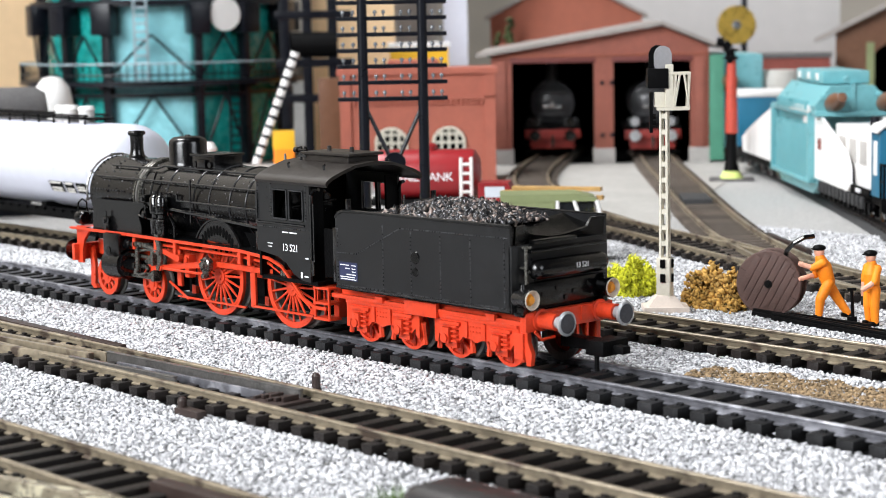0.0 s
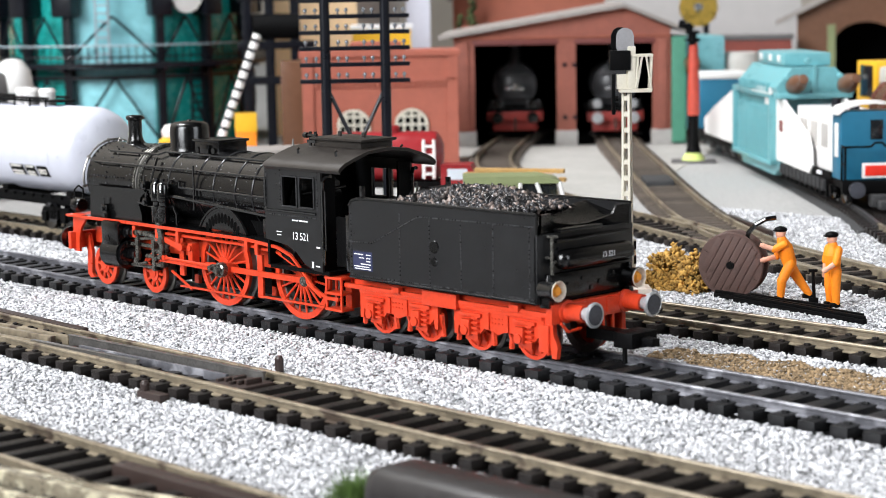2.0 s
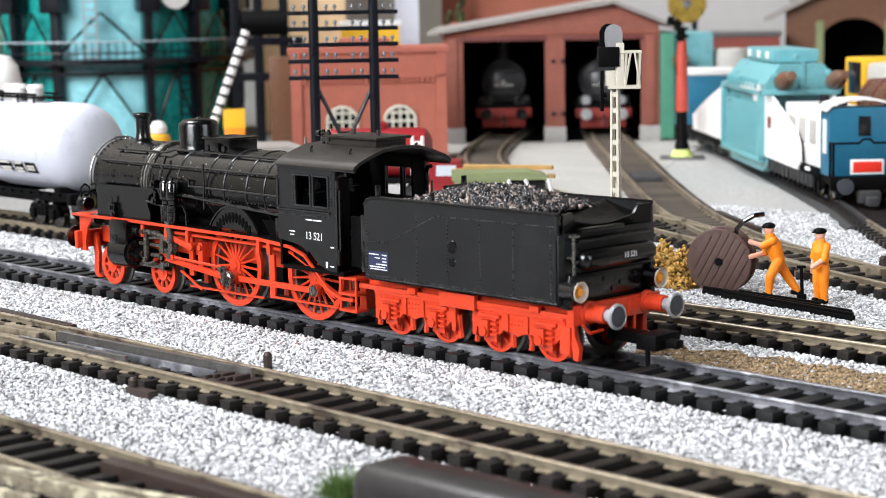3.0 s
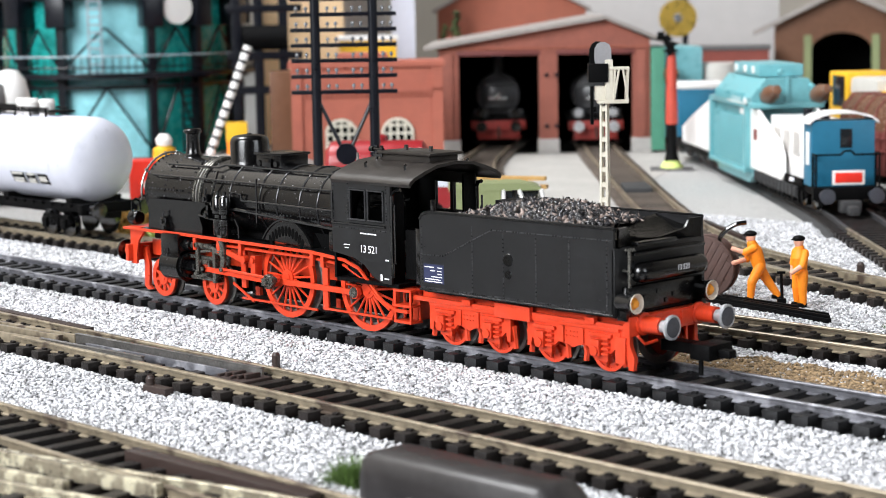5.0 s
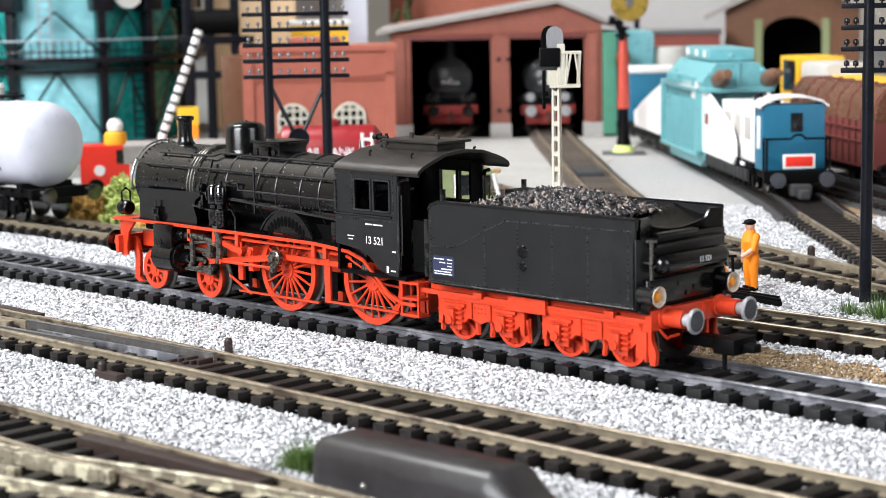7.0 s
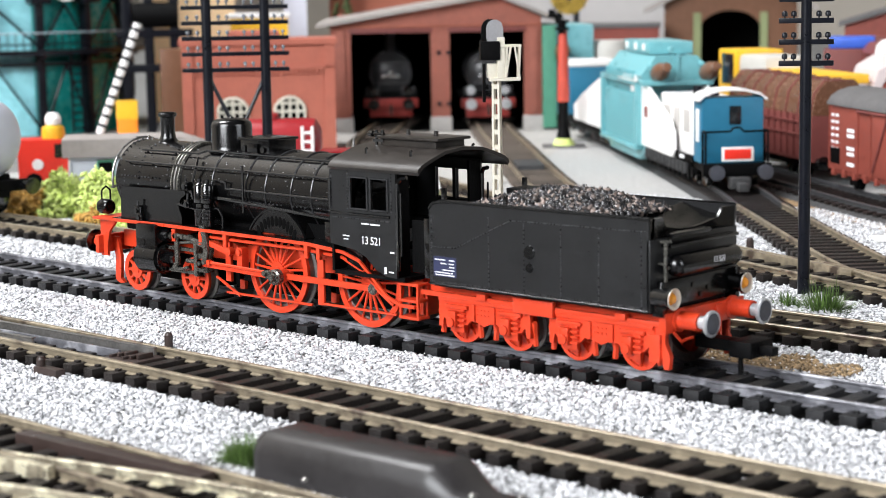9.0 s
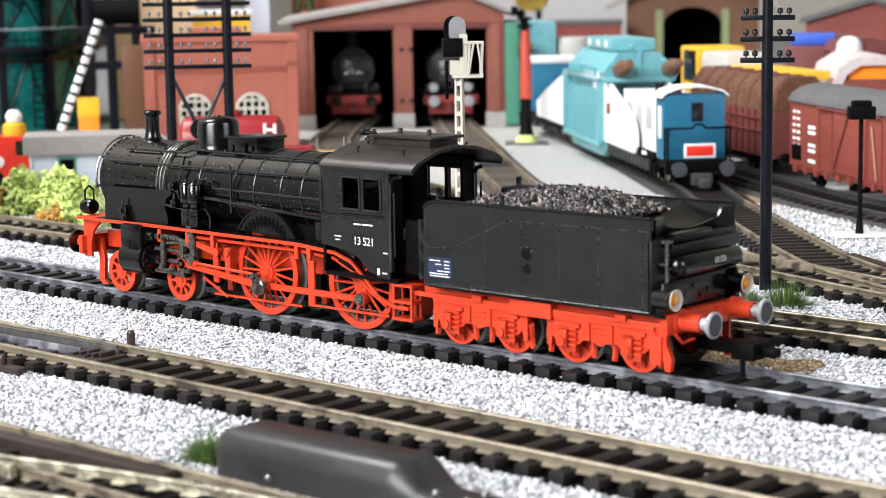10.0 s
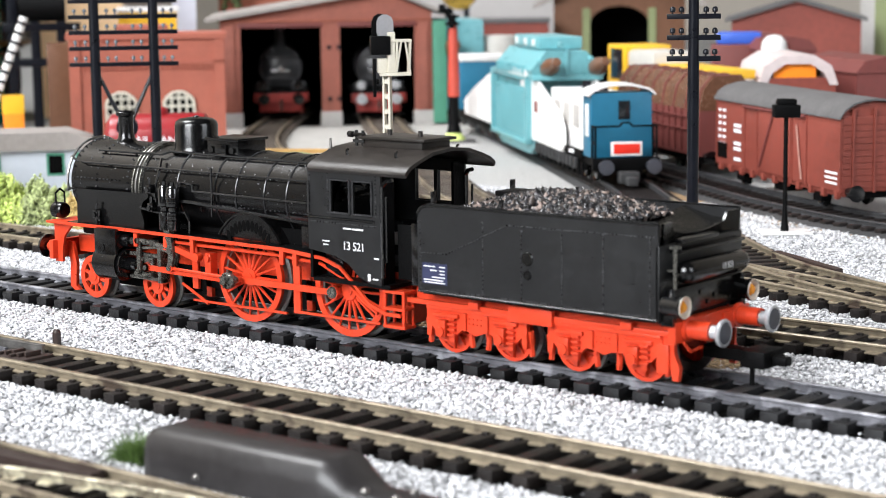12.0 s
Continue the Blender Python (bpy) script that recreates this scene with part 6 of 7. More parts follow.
    for x in (-44, -56, -62):
        bm = B()
        cyl(bm, (x, 0, 51), (x, 0, 57.6), 3.2, 3.2, 18)
        cyl(bm, (x, 0, 57.4), (x, 0, 59), 3.6, 2.8, 18)
        part("manhole", bm, "white_plastic", t)
    bm = B()
    arc = lambda a: (-math.cos(radians(a)) * (R + 0.12), zc + math.sin(radians(a)) * (R + 0.12))
    for k in range(4):
        a0, a1 = -34 + 4 * k, -30 + 4 * k
        (y0, z0), (y1, z1) = arc(a0), arc(a1)
        for x0, x1 in ((-48, -37.5), (-36.5, -29), (-28, -20)):
            vs = [bm.verts.new(p) for p in ((x0, y0, z0), (x1, y0, z0), (x1, y1, z1), (x0, y1, z1))]
            bm.faces.new(vs)
    panel = part("data_panel", bm, "black_matt", t, "black data panel with grey print")
    bm = B()
    for k in range(4):
        a = -32 + 4 * k
        y, z = arc(a)
        for x0, x1 in ((-47, -39), (-35.5, -30), (-27, -21.5)):
            if (k + int(x0)) % 3:
                box(bm, x0, x1, y - 0.16, y - 0.04, z - 0.4, z + 0.4)
    part("lettering", bm, "sig_grey", panel)


tank_wagon()


def brick_wall_lines(bm, x0, x1, z0, z1, y, step=3.0):
    for k in range(int((z1 - z0) / step)):
        box(bm, x0, x1, y - 0.25, y, z0 + k * step + 0.25, z0 + (k + 1) * step - 0.25)


def arch(cx, w, z0, zs, n=10):
    return [(cx - w, z0), (cx + w, z0)] + [(cx + w * math.cos(math.pi * k / n), zs + w * 0.9 * math.sin(math.pi * k / n)) for k in range(n + 1)]


def brick_house():
    t = thing("brick_house", "red brick lineside house with arched ivory windows", "house", at(-594, 351, 0, 48.5))
    bm = B()
    box(bm, -39, 39, 0, 44, 0, 61)
    box(bm, -43, 43, -1.4, 45, 46.5, 48.4)
    box(bm, -43, -37, -1.4, 4, 0, 62)
    box(bm, 37, 43, -1.4, 4, 0, 62)
    for k in range(30):
        x = -41 + k * 2.83
        box(bm, x - 0.75, x + 0.75, -1.3, 0, 43.6, 46.5)
    wall = part("wall", bm, "brick", t)
    bm = B()
    prism(bm, [(-44.5, 60.5), (44.5, 60.5), (44.5, 63.5), (14, 63.5), (12, 68), (-16, 68), (-18, 64), (-44.5, 64)], 47, Matrix.Translation((0, -2.2, 0)))
    part("parapet", bm, "brick", t)
    for cx in (-15, 17):
        bm = prism(B(), arch(cx, 10.2, 6, 23), 0.5, Matrix.Translation((0, -0.4, 0)))
        part("arch_surround", bm, "brick_dark", wall)
        bm = prism(B(), arch(cx, 8.6, 8, 23), 0.3, Matrix.Translation((0, -0.75, 0)))
        win = part("window", bm, "shadow_in", t, "arched window with ivory glazing bars")
        bm = B()
        for x in (-8.4, -4.2, 0, 4.2, 8.4):
            top = 23 + 7.7 * math.sqrt(max(0, 1 - (x / 8.7) ** 2))
            box(bm, cx + x - 0.65, cx + x + 0.65, -1.5, -0.7, 8, top)
        for z in (8.4, 13.2, 18, 22.8, 27.4):
            w = 8.4 if z < 23 else 6.2
            box(bm, cx - w, cx + w, -1.5, -0.7, z - 0.65, z + 0.65)
        tube(bm, [(cx + 8.5 * math.cos(math.pi * k / 10), -1.1, 23 + 7.8 * math.sin(math.pi * k / 10)) for k in range(11)], 0.9, 6)
        part("glazing_bar", bm, "frame_white", win)


brick_house()


def engine_shed():
    t = thing("engine_shed", "red brick two-bay engine shed with open doorways", "engine shed", at(-599, 503.5, 0, 44.5))
    D = 170
    for a, b in ((-66, -53.5), (-3.4, 8.4), (55.2, 66)):
        part("door_pillar", box(B(), a, b, 0, 7, 9, 64), "brick_shed", t)
    # gable above the doors, its ridge off the middle
    bm = prism(B(), [(-66, 63.5), (66, 63.5), (66, 71.5), (38, 84), (-66, 67.5)], 7)
    wall = part("front_wall", bm, "brick_shed", t)
    for a, b in ((-67, -52.8), (-4.2, 9.2), (54.4, 67)):
        part("plinth", box(B(), a, b, -1, 7.5, 0, 10, 0.4), "stone", t, "grey stone door plinth")
    bm = B()
    for s in (-1, 1):
        box(bm, s * 63 - 3, s * 63 + 3, 7, D, 0, 70)
    box(bm, -66, 66, D - 4, D, 0, 72)
    part("side_wall", bm, "brick_shed", t)
    # floor and lining near-black: the shed's inner shade is put into their colour
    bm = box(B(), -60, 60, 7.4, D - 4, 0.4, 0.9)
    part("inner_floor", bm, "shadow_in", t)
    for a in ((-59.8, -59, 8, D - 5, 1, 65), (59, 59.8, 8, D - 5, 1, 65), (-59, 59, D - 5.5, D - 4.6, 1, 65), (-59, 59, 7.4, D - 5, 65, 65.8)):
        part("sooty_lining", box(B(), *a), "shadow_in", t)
    for s in (-1, 1):
        ex, ez = (-75, 66.4) if s < 0 else (76, 68.6)
        bm = prism(B(), [(38, 84.4), (ex, ez), (ex, ez + 2.4), (38, 86.8)], D + 8, Matrix.Translation((0, -6, 0)))
        part("roof_slope", bm, "roof_grey", t, "grey felt roof slope")
    part("door", box(B(), 66.5, 75, -2, 1, 2, 66, 0.3), "green", t, "green timber door leaf, folded open")
    for x0, x1 in ((-53.5, -3.4), (8.4, 55.2)):
        part("lintel", box(B(), x0 - 1, x1 + 1, -0.8, 1.5, 62.6, 65.4, 0.2), "oxide_dark", t, "dark steel door lintel")
    part("gutter", box(B(), -66, 66, -1.2, 0.2, 66.4, 67.4, 0.2), "brick_dark", t)
    for x in (-60, 60.5):
        part("pilaster", box(B(), x - 3, x + 3, -1.4, 0.2, 10, 64, 0.3), "brick_shed", t)
    for z in (18, 50):
        for x in (1.5, 7.5):
            part("hinge", cyl(B(), (x, -0.8, z), (x, 0.4, z), 1.4, 1.4, 8), "iron", t)


engine_shed()


def stabled_engine(m, label, lamps):
    t = thing("stabled_engine", label, "locomotive", m, "engines in the shed")
    bm = lathe(B(), [(0, 0), (5, 0.4), (9.2, 2.2), (11.6, 3.8), (12.2, 4.0), (12.5, 4.6), (13.8, 4.8), (13.8, 60)], 36, Matrix.Translation((0, 0, 36)) @ ALONG_Y)
    part("boiler", bm, "soot", t)
    bm = lathe(B(), [(5.0, 48.5), (3.8, 51), (3.0, 62), (3.8, 62.6), (3.8, 64.4), (0, 64.4)], 20, Matrix.Translation((0, 9, 0)))
    part("chimney", bm, "soot", t)
    bm = B()
    cyl(bm, (0, -0.6, 36), (0, 0.6, 36), 1.4, 1.4, 12)
    box(bm, -6, 6, -0.4, 1.2, 33.4, 35.2, 0.3)
    part("door_handle", bm, "steel", t)
    for z in (29, 43):
        part("door_strap", box(B(), -9, 9, 0.2, 1.8, z - 0.7, z + 0.7, 0.2), "soot", t)
    for s in (-1, 1):
        part("smoke_apron", box(B(), min(s * 7, s * 16), max(s * 7, s * 16), -1, 2, 21, 27, 0.3), "soot", t)
        part("step", box(B(), s * 14 - 2.5, s * 14 + 2.5, -7, -4, 6, 7.2, 0.1), "black_matt", t)
    part("coupling", tube(B(), [(0, -6, 16), (0, -9, 14), (0, -9.5, 9)], 0.9, 6), "gear", t)
    bm = B()
    box(bm, -17.5, 17.5, -6, -3, 14, 20, 0.3)
    box(bm, -14, 14, -4, 4, 8, 14, 0.3)
    part("buffer_beam", bm, "red_dull", t)
    bm = B()
    box(bm, -17.5, 17.5, -5, 60, 20.2, 22)
    box(bm, -12, 12, 2, 60, 4.7, 24)
    part("chassis", bm, "black_matt", t)
    for s in (-1, 1):
        bm = lathe(B(), [(0, 0), (1.8, 0), (1.8, 4), (3.5, 4.4), (3.5, 5.2), (0, 5.5)], 20, Matrix.Translation((s * 11, -6, 16.6)) @ Matrix.Rotation(radians(90), 4, "X"))
        part("buffer", bm, "buffer" if lamps else "black", t)
        bm = lathe(B(), [(0, 0), (2.6, 0), (2.9, 3.4), (2.0, 3.6), (0, 3.2)], 18, Matrix.Translation((s * 11, -2, 25)) @ Matrix.Rotation(radians(90), 4, "X"))
        part("lamp", bm, "buffer" if lamps else "black", t)


stabled_engine(at(-599 - 0.713 * 29 - 0.7 * 36, 503.5 - 0.7 * 29 + 0.713 * 36, 0, 44.5), "black steam engine with red buffer beam inside the shed", False)
stabled_engine(at(-599 + 0.713 * 33 - 0.7 * 22, 503.5 + 0.7 * 33 + 0.713 * 22, 0, 44.5), "black steam engine with silver buffers inside the shed", True)


def gasholder():
    cx, cy, R = -878, 375, 84
    t = thing("gasholder", "teal gasholder tank in a black iron guide frame", "gasholder", at(cx, cy, 0, 54))
    n = 72
    bm = lathe(B(), [(R - 6, 0), (R - 6, 48), (R - 7, 49), (R - 7, 150)], n)
    # the shell is paler in one panel between two guide columns
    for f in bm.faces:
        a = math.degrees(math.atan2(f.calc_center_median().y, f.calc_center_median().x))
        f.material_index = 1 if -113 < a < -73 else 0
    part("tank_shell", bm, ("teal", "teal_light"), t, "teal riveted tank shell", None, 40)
    spots = [radians(a) for a in (-190, -158, -135, -113, -73, -50, -22, 10, 60, 120)]
    for a in spots:
        c, s = math.cos(a), math.sin(a)
        bm = B()
        box(bm, R - 4, R + 2, -2.6, 2.6, 0, 150, 0.3)
        box(bm, R - 6, R + 8, -7, 7, 84, 104, 1.5)
        box(bm, R - 4, R + 10, -1.2, 1.2, 50, 53)
        bmesh.ops.transform(bm, matrix=Matrix.Rotation(a, 4, "Z"), verts=bm.verts)
        part("guide_column", bm, "iron", t)
    for z, w, h, mt in ((52, 12, 3.0, "iron"), (45, 2, 2.0, "iron"), (102, 3, 4, "iron"), (126, 3, 4, "iron")):
        bm = lathe(B(), [(R - 6, z), (R + w, z), (R + w, z + h), (R - 6, z + h), (R - 6, z)], n)
        part("walkway_ring" if w > 4 else "hoop", bm, mt, t)
    # the upper guard rail is paler than the lower one
    for z in (59, 66):
        bm = lathe(B(), [(R + 10.5, z), (R + 11, z - 0.5), (R + 11.5, z), (R + 11, z + 0.5), (R + 10.5, z)], 60)
        part("guard_rail", bm, "iron_light" if z > 60 else "iron", t)
    bm = B()
    for k in range(120):
        a = 2 * math.pi * k / 120
        tube(bm, [((R + 11) * math.cos(a), (R + 11) * math.sin(a), 55), ((R + 11) * math.cos(a), (R + 11) * math.sin(a), 66)], 0.35, 4)
    tagged(part("baluster", bm, "iron", t), kind="stuff")
    for a, b in zip(spots, spots[1:]):
        p = lambda q, z: ((R + 1) * math.cos(q), (R + 1) * math.sin(q), z)
        for z0, z1 in ((2, 46), (56, 84)):
            m_ = (a + b) / 2
            bm = tube(B(), [p(a, z0), p(a + (m_ - a) * 0.5, (z0 + z1) / 2), p(m_, z1)], 0.9, 5)
            tube(bm, [p(b, z0), p(b + (m_ - b) * 0.5, (z0 + z1) / 2), p(m_, z1)], 0.9, 5)
            part("diagonal_brace", bm, "iron", t)
    for a, z0, z1, mt in ((-97, 54, 110, "iron_light"), (-58, 2, 52, "iron")):
        bm = B()
        for d in (-2.6, 2.6):
            q = radians(a + d)
            tube(bm, [((R + 4) * math.cos(q), (R + 4) * math.sin(q), z0), ((R + 4) * math.cos(q), (R + 4) * math.sin(q), z1)], 0.8, 5)
        for k in range(int((z1 - z0) / 5)):
            q0, q1 = radians(a - 2.6), radians(a + 2.6)
            tube(bm, [((R + 4) * math.cos(q0), (R + 4) * math.sin(q0), z0 + 5 * k + 2), ((R + 4) * math.cos(q1), (R + 4) * math.sin(q1), z0 + 5 * k + 2)], 0.7, 5)
        part("ladder", bm, mt, t)
    q = radians(-62)
    bm = lathe(B(), [(0, 0), (10, 0), (10.5, 1), (10.5, 3), (0, 3.4)], 32, Matrix.Translation(((R + 3) * math.cos(q), (R + 3) * math.sin(q), 96)) @ Matrix.Rotation(q, 4, "Z") @ ALONG_X)
    part("dial", bm, "white_plastic", t, "round white dial")


gasholder()


def striped_pole():
    t = thing("striped_boom", "leaning black and white striped boom", "barrier boom", at(0, 0, 0))
    a, b = Vector((-606.5, 240, 0)), Vector((-589.5, 263.5, 75))
    part("shaft", cyl(B(), a, b, 2.2, 2.2, 14), "white_plastic", t)
    for k in range(15):
        p, q = a + (b - a) * (k + 0.2) / 15, a + (b - a) * (k + 0.52) / 15
        part("stripe", cyl(B(), p, q, 2.3, 2.3, 14), "iron", t)


striped_pole()


def transformer_train():
    F = at(-252, 318, 0, -40.5)
    t = thing("transformer_wagon", "turquoise transformer wagon with white girders and brown insulators", "goods wagon", F)
    bm = B()
    box(bm, -14, 0, -13.6, 13.6, 15, 43, 0.4)
    cab = part("brake_cab", bm, "blue", t, "petrol-blue brakeman's cab")
    bm = B()
    arc = [(-15, 42.6), (-12, 45), (-6, 46.6), (0, 47), (6, 46.6), (12, 45), (15, 42.6)]
    verts, faces = [], []
    for x in (-15, 1.2):
        verts += [(x, y, z) for y, z in arc + [(y, z - 1) for y, z in arc[::-1]]]
    k = 14
    for j in range(k):
        faces.append((j, (j + 1) % k, k + (j + 1) % k, k + j))
    faces += [tuple(range(k)), tuple(range(2 * k - 1, k - 1, -1))]
    ob = new("cab_roof", raw("cab_roof", verts, faces, "white_plastic"))
    ob.parent = cab
    tagged(ob, "white cab roof")
    part("window", box(B(), 0.0, 0.5, -1.5, 3.5, 31.5, 39.5, 0.1), "glass", cab, "dark cab window")
    part("window", box(B(), -9, -4, -14.0, -13.4, 24, 38, 0.1), "white_plastic", cab, "white cab side door")
    sign = part("tail_board", box(B(), 7.8, 8.4, -7, 7, 16.4, 22.6, 0.5), "white_plastic", t, "white-edged red tail board")
    part("board_face", box(B(), 8.4, 8.7, -5.8, 5.8, 17.4, 21.6, 0.1), "red_bright", sign, "red board face")
    bm = B()
    box(bm, -104, 7, -13, 13, 11.6, 15, 0.2)
    box(bm, 6, 8, -15, 15, 10, 15.4, 0.2)
    for x in range(-100, -14, 9):
        box(bm, x - 1, x + 1, -14.5, 14.5, 10.6, 12)
        box(bm, x - 0.7, x + 0.7, -14.8, -13.4, 6.2, 12)
    box(bm, -104, -14, -14.2, -13, 14, 17, 0.2)
    part("deck", bm, "black_matt", t)
    for y in (-13.6, 13.6):
        part("end_railing", tube(B(), [(1.5, y, 15), (1.5, y, 29), (7, y, 29), (7, y, 15)], 0.5, 5), "black_matt", t)
        part("end_railing", tube(B(), [(1.5, y, 22), (7, y, 22)], 0.4, 5), "black_matt", t)
    part("end_railing", tube(B(), [(7, -13.6, 29), (7, -3, 29), (7, -1.5, 30.6), (7, 1.5, 30.6), (7, 3, 29), (7, 13.6, 29)], 0.5, 5), "black_matt", t)
    stock_buffers(t, 8, 1, 12.2, "buffer_dark")
    part("coupler", box(box(B(), 8, 14, -4.4, 4.4, 5, 10, 0.8), 13, 19, -2.2, 2.2, 4.4, 8, 0.6), "siding_bed", t, "dark grey coupler")
    small_wheels(t, (-4, -22, -40, -58, -76, -94), 10.2, 4.6)
    bogie_sides(t, -22, 12.4), bogie_sides(t, -62, 12.4), bogie_sides(t, -90, 12.4)
    for s in (-1, 1):
        bm = prism(B(), [(-112, 14), (-112, 45), (-106, 45), (-52, 30), (-46, 24), (-45, 16), (-48, 13.5)], 1.4, Matrix.Translation((0, s * 14.2 - 0.7, 0)))
        part("girder_plate", bm, "white_plastic", t, "white girder plate")
        bm = prism(B(), [(-198, 14), (-198, 44), (-206, 43), (-262, 30), (-290, 22), (-288, 14)], 1.4, Matrix.Translation((0, s * 14.2 - 0.7, 0)))
        part("girder_plate", bm, "white_plastic", t, "white girder plate")
    for x in range(-100, -16, 7):
        part("sole_bracket", box(B(), x - 1.2, x + 1.2, -15.6, -14.2, 8.6, 13.4, 0.2), "siding_bed", t)
    for x in (-96, -62, -34):
        part("lettering", box(B(), x, x + 6, -15.0, -14.2, 14.8, 16.2), "white", t, "small illegible white print")
    for x in (-70, -52, -34):
        part("louvre", box(B(), x - 5, x + 5, -12.0, -11.4, 26, 36, 0.2), "stone", t)
    for x in (-60, -30):
        part("exhaust", cyl(B(), (x, 0, 41), (x, 0, 45), 2.2, 2.0, 14), "iron", t)
    part("generator_box", box(B(), -84, -17, -11.5, 11.5, 15, 41, 0.8), "white_plastic", t, "white generator housing")
    bm = B()
    prism(bm, [(-118, 6), (-108, 10.5), (-108, 12.5), (-112, 16), (-112, 45), (-196, 45), (-196, 12), (-188, 6.5)], 28, Matrix.Translation((0, -14, 0)))
    body = part("transformer_body", bm, "turq", t, "turquoise ribbed transformer body")
    for k in range(12):
        x = -118 - k * 6
        part("cooling_rib", box(B(), x - 1.6, x + 1.6, -17.4, -14.5, 14, 38, 0.3), "turq", body)
    part("sill", box(B(), -197, -111, -18, -14.4, 11.4, 13.6, 0.3), "turq", body)
    part("top_rail", box(B(), -197, -111, -17.6, -14.4, 42.6, 45.4, 0.3), "turq", body)
    for x in (-112.6, -196):
        part("corner_post", box(B(), x - 1.6, x + 1.6, -17.8, -14.4, 12, 45, 0.3), "turq", body)
    part("data_plate", box(B(), -104, -98, -15.2, -14.8, 28, 33), "oxide", t, "small faded red plate")
    part("hatch", box(B(), -128, -116, -16.6, -14.6, 39, 45, 0.4), "white_plastic", body)
    bm = B()
    prism(bm, [(-16, 44), (16, 44), (17.5, 48), (10, 57), (-10, 57), (-17.5, 48)], 84, Matrix.Translation((-100, 0, 0)) @ Matrix.Rotation(radians(90), 4, "Z"))
    top = part("transformer_top", bm, "turq", t)
    bm = B()
    for k in range(7):
        box(bm, -150 + k * 6, -147 + k * 6, -18, -16.4, 44.4, 47.6)
    part("vent_slot", bm, "white_plastic", top)
    for k in range(9):
        part("top_fin", box(B(), -178 + k * 7.4, -175.6 + k * 7.4, -18.6, -16.2, 45.4, 49.6, 0.3), "turq", top)
    part("end_seam", box(B(), -100.6, -99, -1.1, 1.1, 45, 58, 0.3), "turq", top)
    part("tray", box(B(), -107, -97, -17.5, 17.5, 43, 45.4, 0.6), "turq", top)
    for y, z in ((-13, 52), (12, 53), (-3, 60)):
        part("valve", cyl(B(), (-101, y, z), (-97.4, y, z), 1.6, 1.3, 12), "turq", top)
    for x in (-160, -140, -122):
        part("lifting_lug", box(B(), x - 2, x + 2, -11.8, -10.8, 59, 62.4, 0.3), "white_plastic", t)
    part("expansion_tank", box(B(), -168, -112, -11, 11, 57.4, 63.5, 0.8), "turq", t, "turquoise oil expansion tank")
    for y in (-9, 15):
        part("flange", cyl(B(), (-104.5, y, 47.4), (-101, y, 48.2), 5.4, 5.0, 20), "turq", t)
        bm = lathe(B(), [(0, 0), (3.6, 0.5), (4.2, 3), (4.2, 10), (3.0, 16), (1.8, 20), (2.2, 22), (0, 23)], 22, Matrix.Translation((-104, y, 48)) @ Matrix.Rotation(radians(78), 4, "Y"))
        part("insulator", bm, "copper", t, "brown ceramic insulator")
    bm = box(B(), -330, -306, -13.6, 13.6, 15, 43, 0.4)
    part("brake_cab", bm, "blue", t)
    part("cab_roof", box(B(), -331, -305, -14.6, 14.6, 43, 47, 1.4), "white_plastic", t)
    bm = box(B(), -336, -196, -13, 13, 10, 15, 0.2)
    part("deck", bm, "black_matt", t)
    small_wheels(t, (-215, -235, -255, -290, -320), 10.2, 4.6)
    t2 = thing("transformer_wagon", "second turquoise transformer wagon further along the siding", "goods wagon", at(-252 - 0.76 * 385, 318 + 0.65 * 385, 0, -40.5))
    part("transformer_body", box(B(), -60, 0, -16, 16, 9.3, 66, 2), "turq", t2)
    bm = lathe(B(), [(0, 0), (5, 0), (5, 10), (3, 18), (0, 18)], 18, Matrix.Translation((0, -6, 48)) @ Matrix.Rotation(radians(80), 4, "Y"))
    part("insulator", bm, "copper", t2)
    small_wheels(t2, (-50, -10), 10, 4.6)


transformer_train()


def covered_wagon():
    t = thing("covered_wagon", "oxide-red covered goods wagon with dark grey arched roof", "goods wagon", at(-117, 286, 0.2, -36.9) @ Matrix.Scale(0.955, 4))
    L, hw = 128, 14
    bm = B()
    box(bm, -L, 0, -hw, hw, 12.4, 42, 0.2)
    prism(bm, [(-hw, 42), (hw, 42), (9, 46.6), (0, 47.8), (-9, 46.6)], L - 1, Matrix.Rotation(radians(90), 4, "Z") @ Matrix.Translation((0, 0.5, 0)))
    body = part("body", bm, "oxide", t)
    for k in range(11):
        z = 14 + k * 2.5
        part("board", box(B(), 0, 0.35, -hw + 0.5, hw - 0.5, z, z + 2.2), "oxide", body)
    for x in (-L, -96, -82, -46, -32, -0.8):
        part("upright", box(B(), x, x + 0.9, -hw - 0.5, -hw + 0.3, 12, 42), "oxide", body)
    for y in (-9, 0, 9):
        part("upright", box(B(), 0.2, 1.0, y - 0.5, y + 0.5, 12, 45), "oxide", body)
    bm = box(B(), -80, -47, -hw - 0.6, -hw, 13.4, 39.4, 0.2)
    door = part("sliding_door", bm, "oxide", t)
    bm = B()
    tube(bm, [(-96, -hw - 0.9, 39.8), (-32, -hw - 0.9, 39.8)], 0.6, 5)
    tube(bm, [(-78, -hw - 0.8, 15), (-64, -hw - 0.8, 38)], 0.7, 5)
    part("door_rail", bm, "oxide_dark", door)
    part("stripe", box(B(), -2.2, 2.2, -hw - 0.75, -hw - 0.6, -14, 14, 0, 0, Matrix.Translation((-38, 0, 25)) @ Matrix.Rotation(radians(-14), 4, "Y") @ Matrix.Diagonal((0.3, 1, 0.8, 1))), "faded", t, "faded pale diagonal stripe")
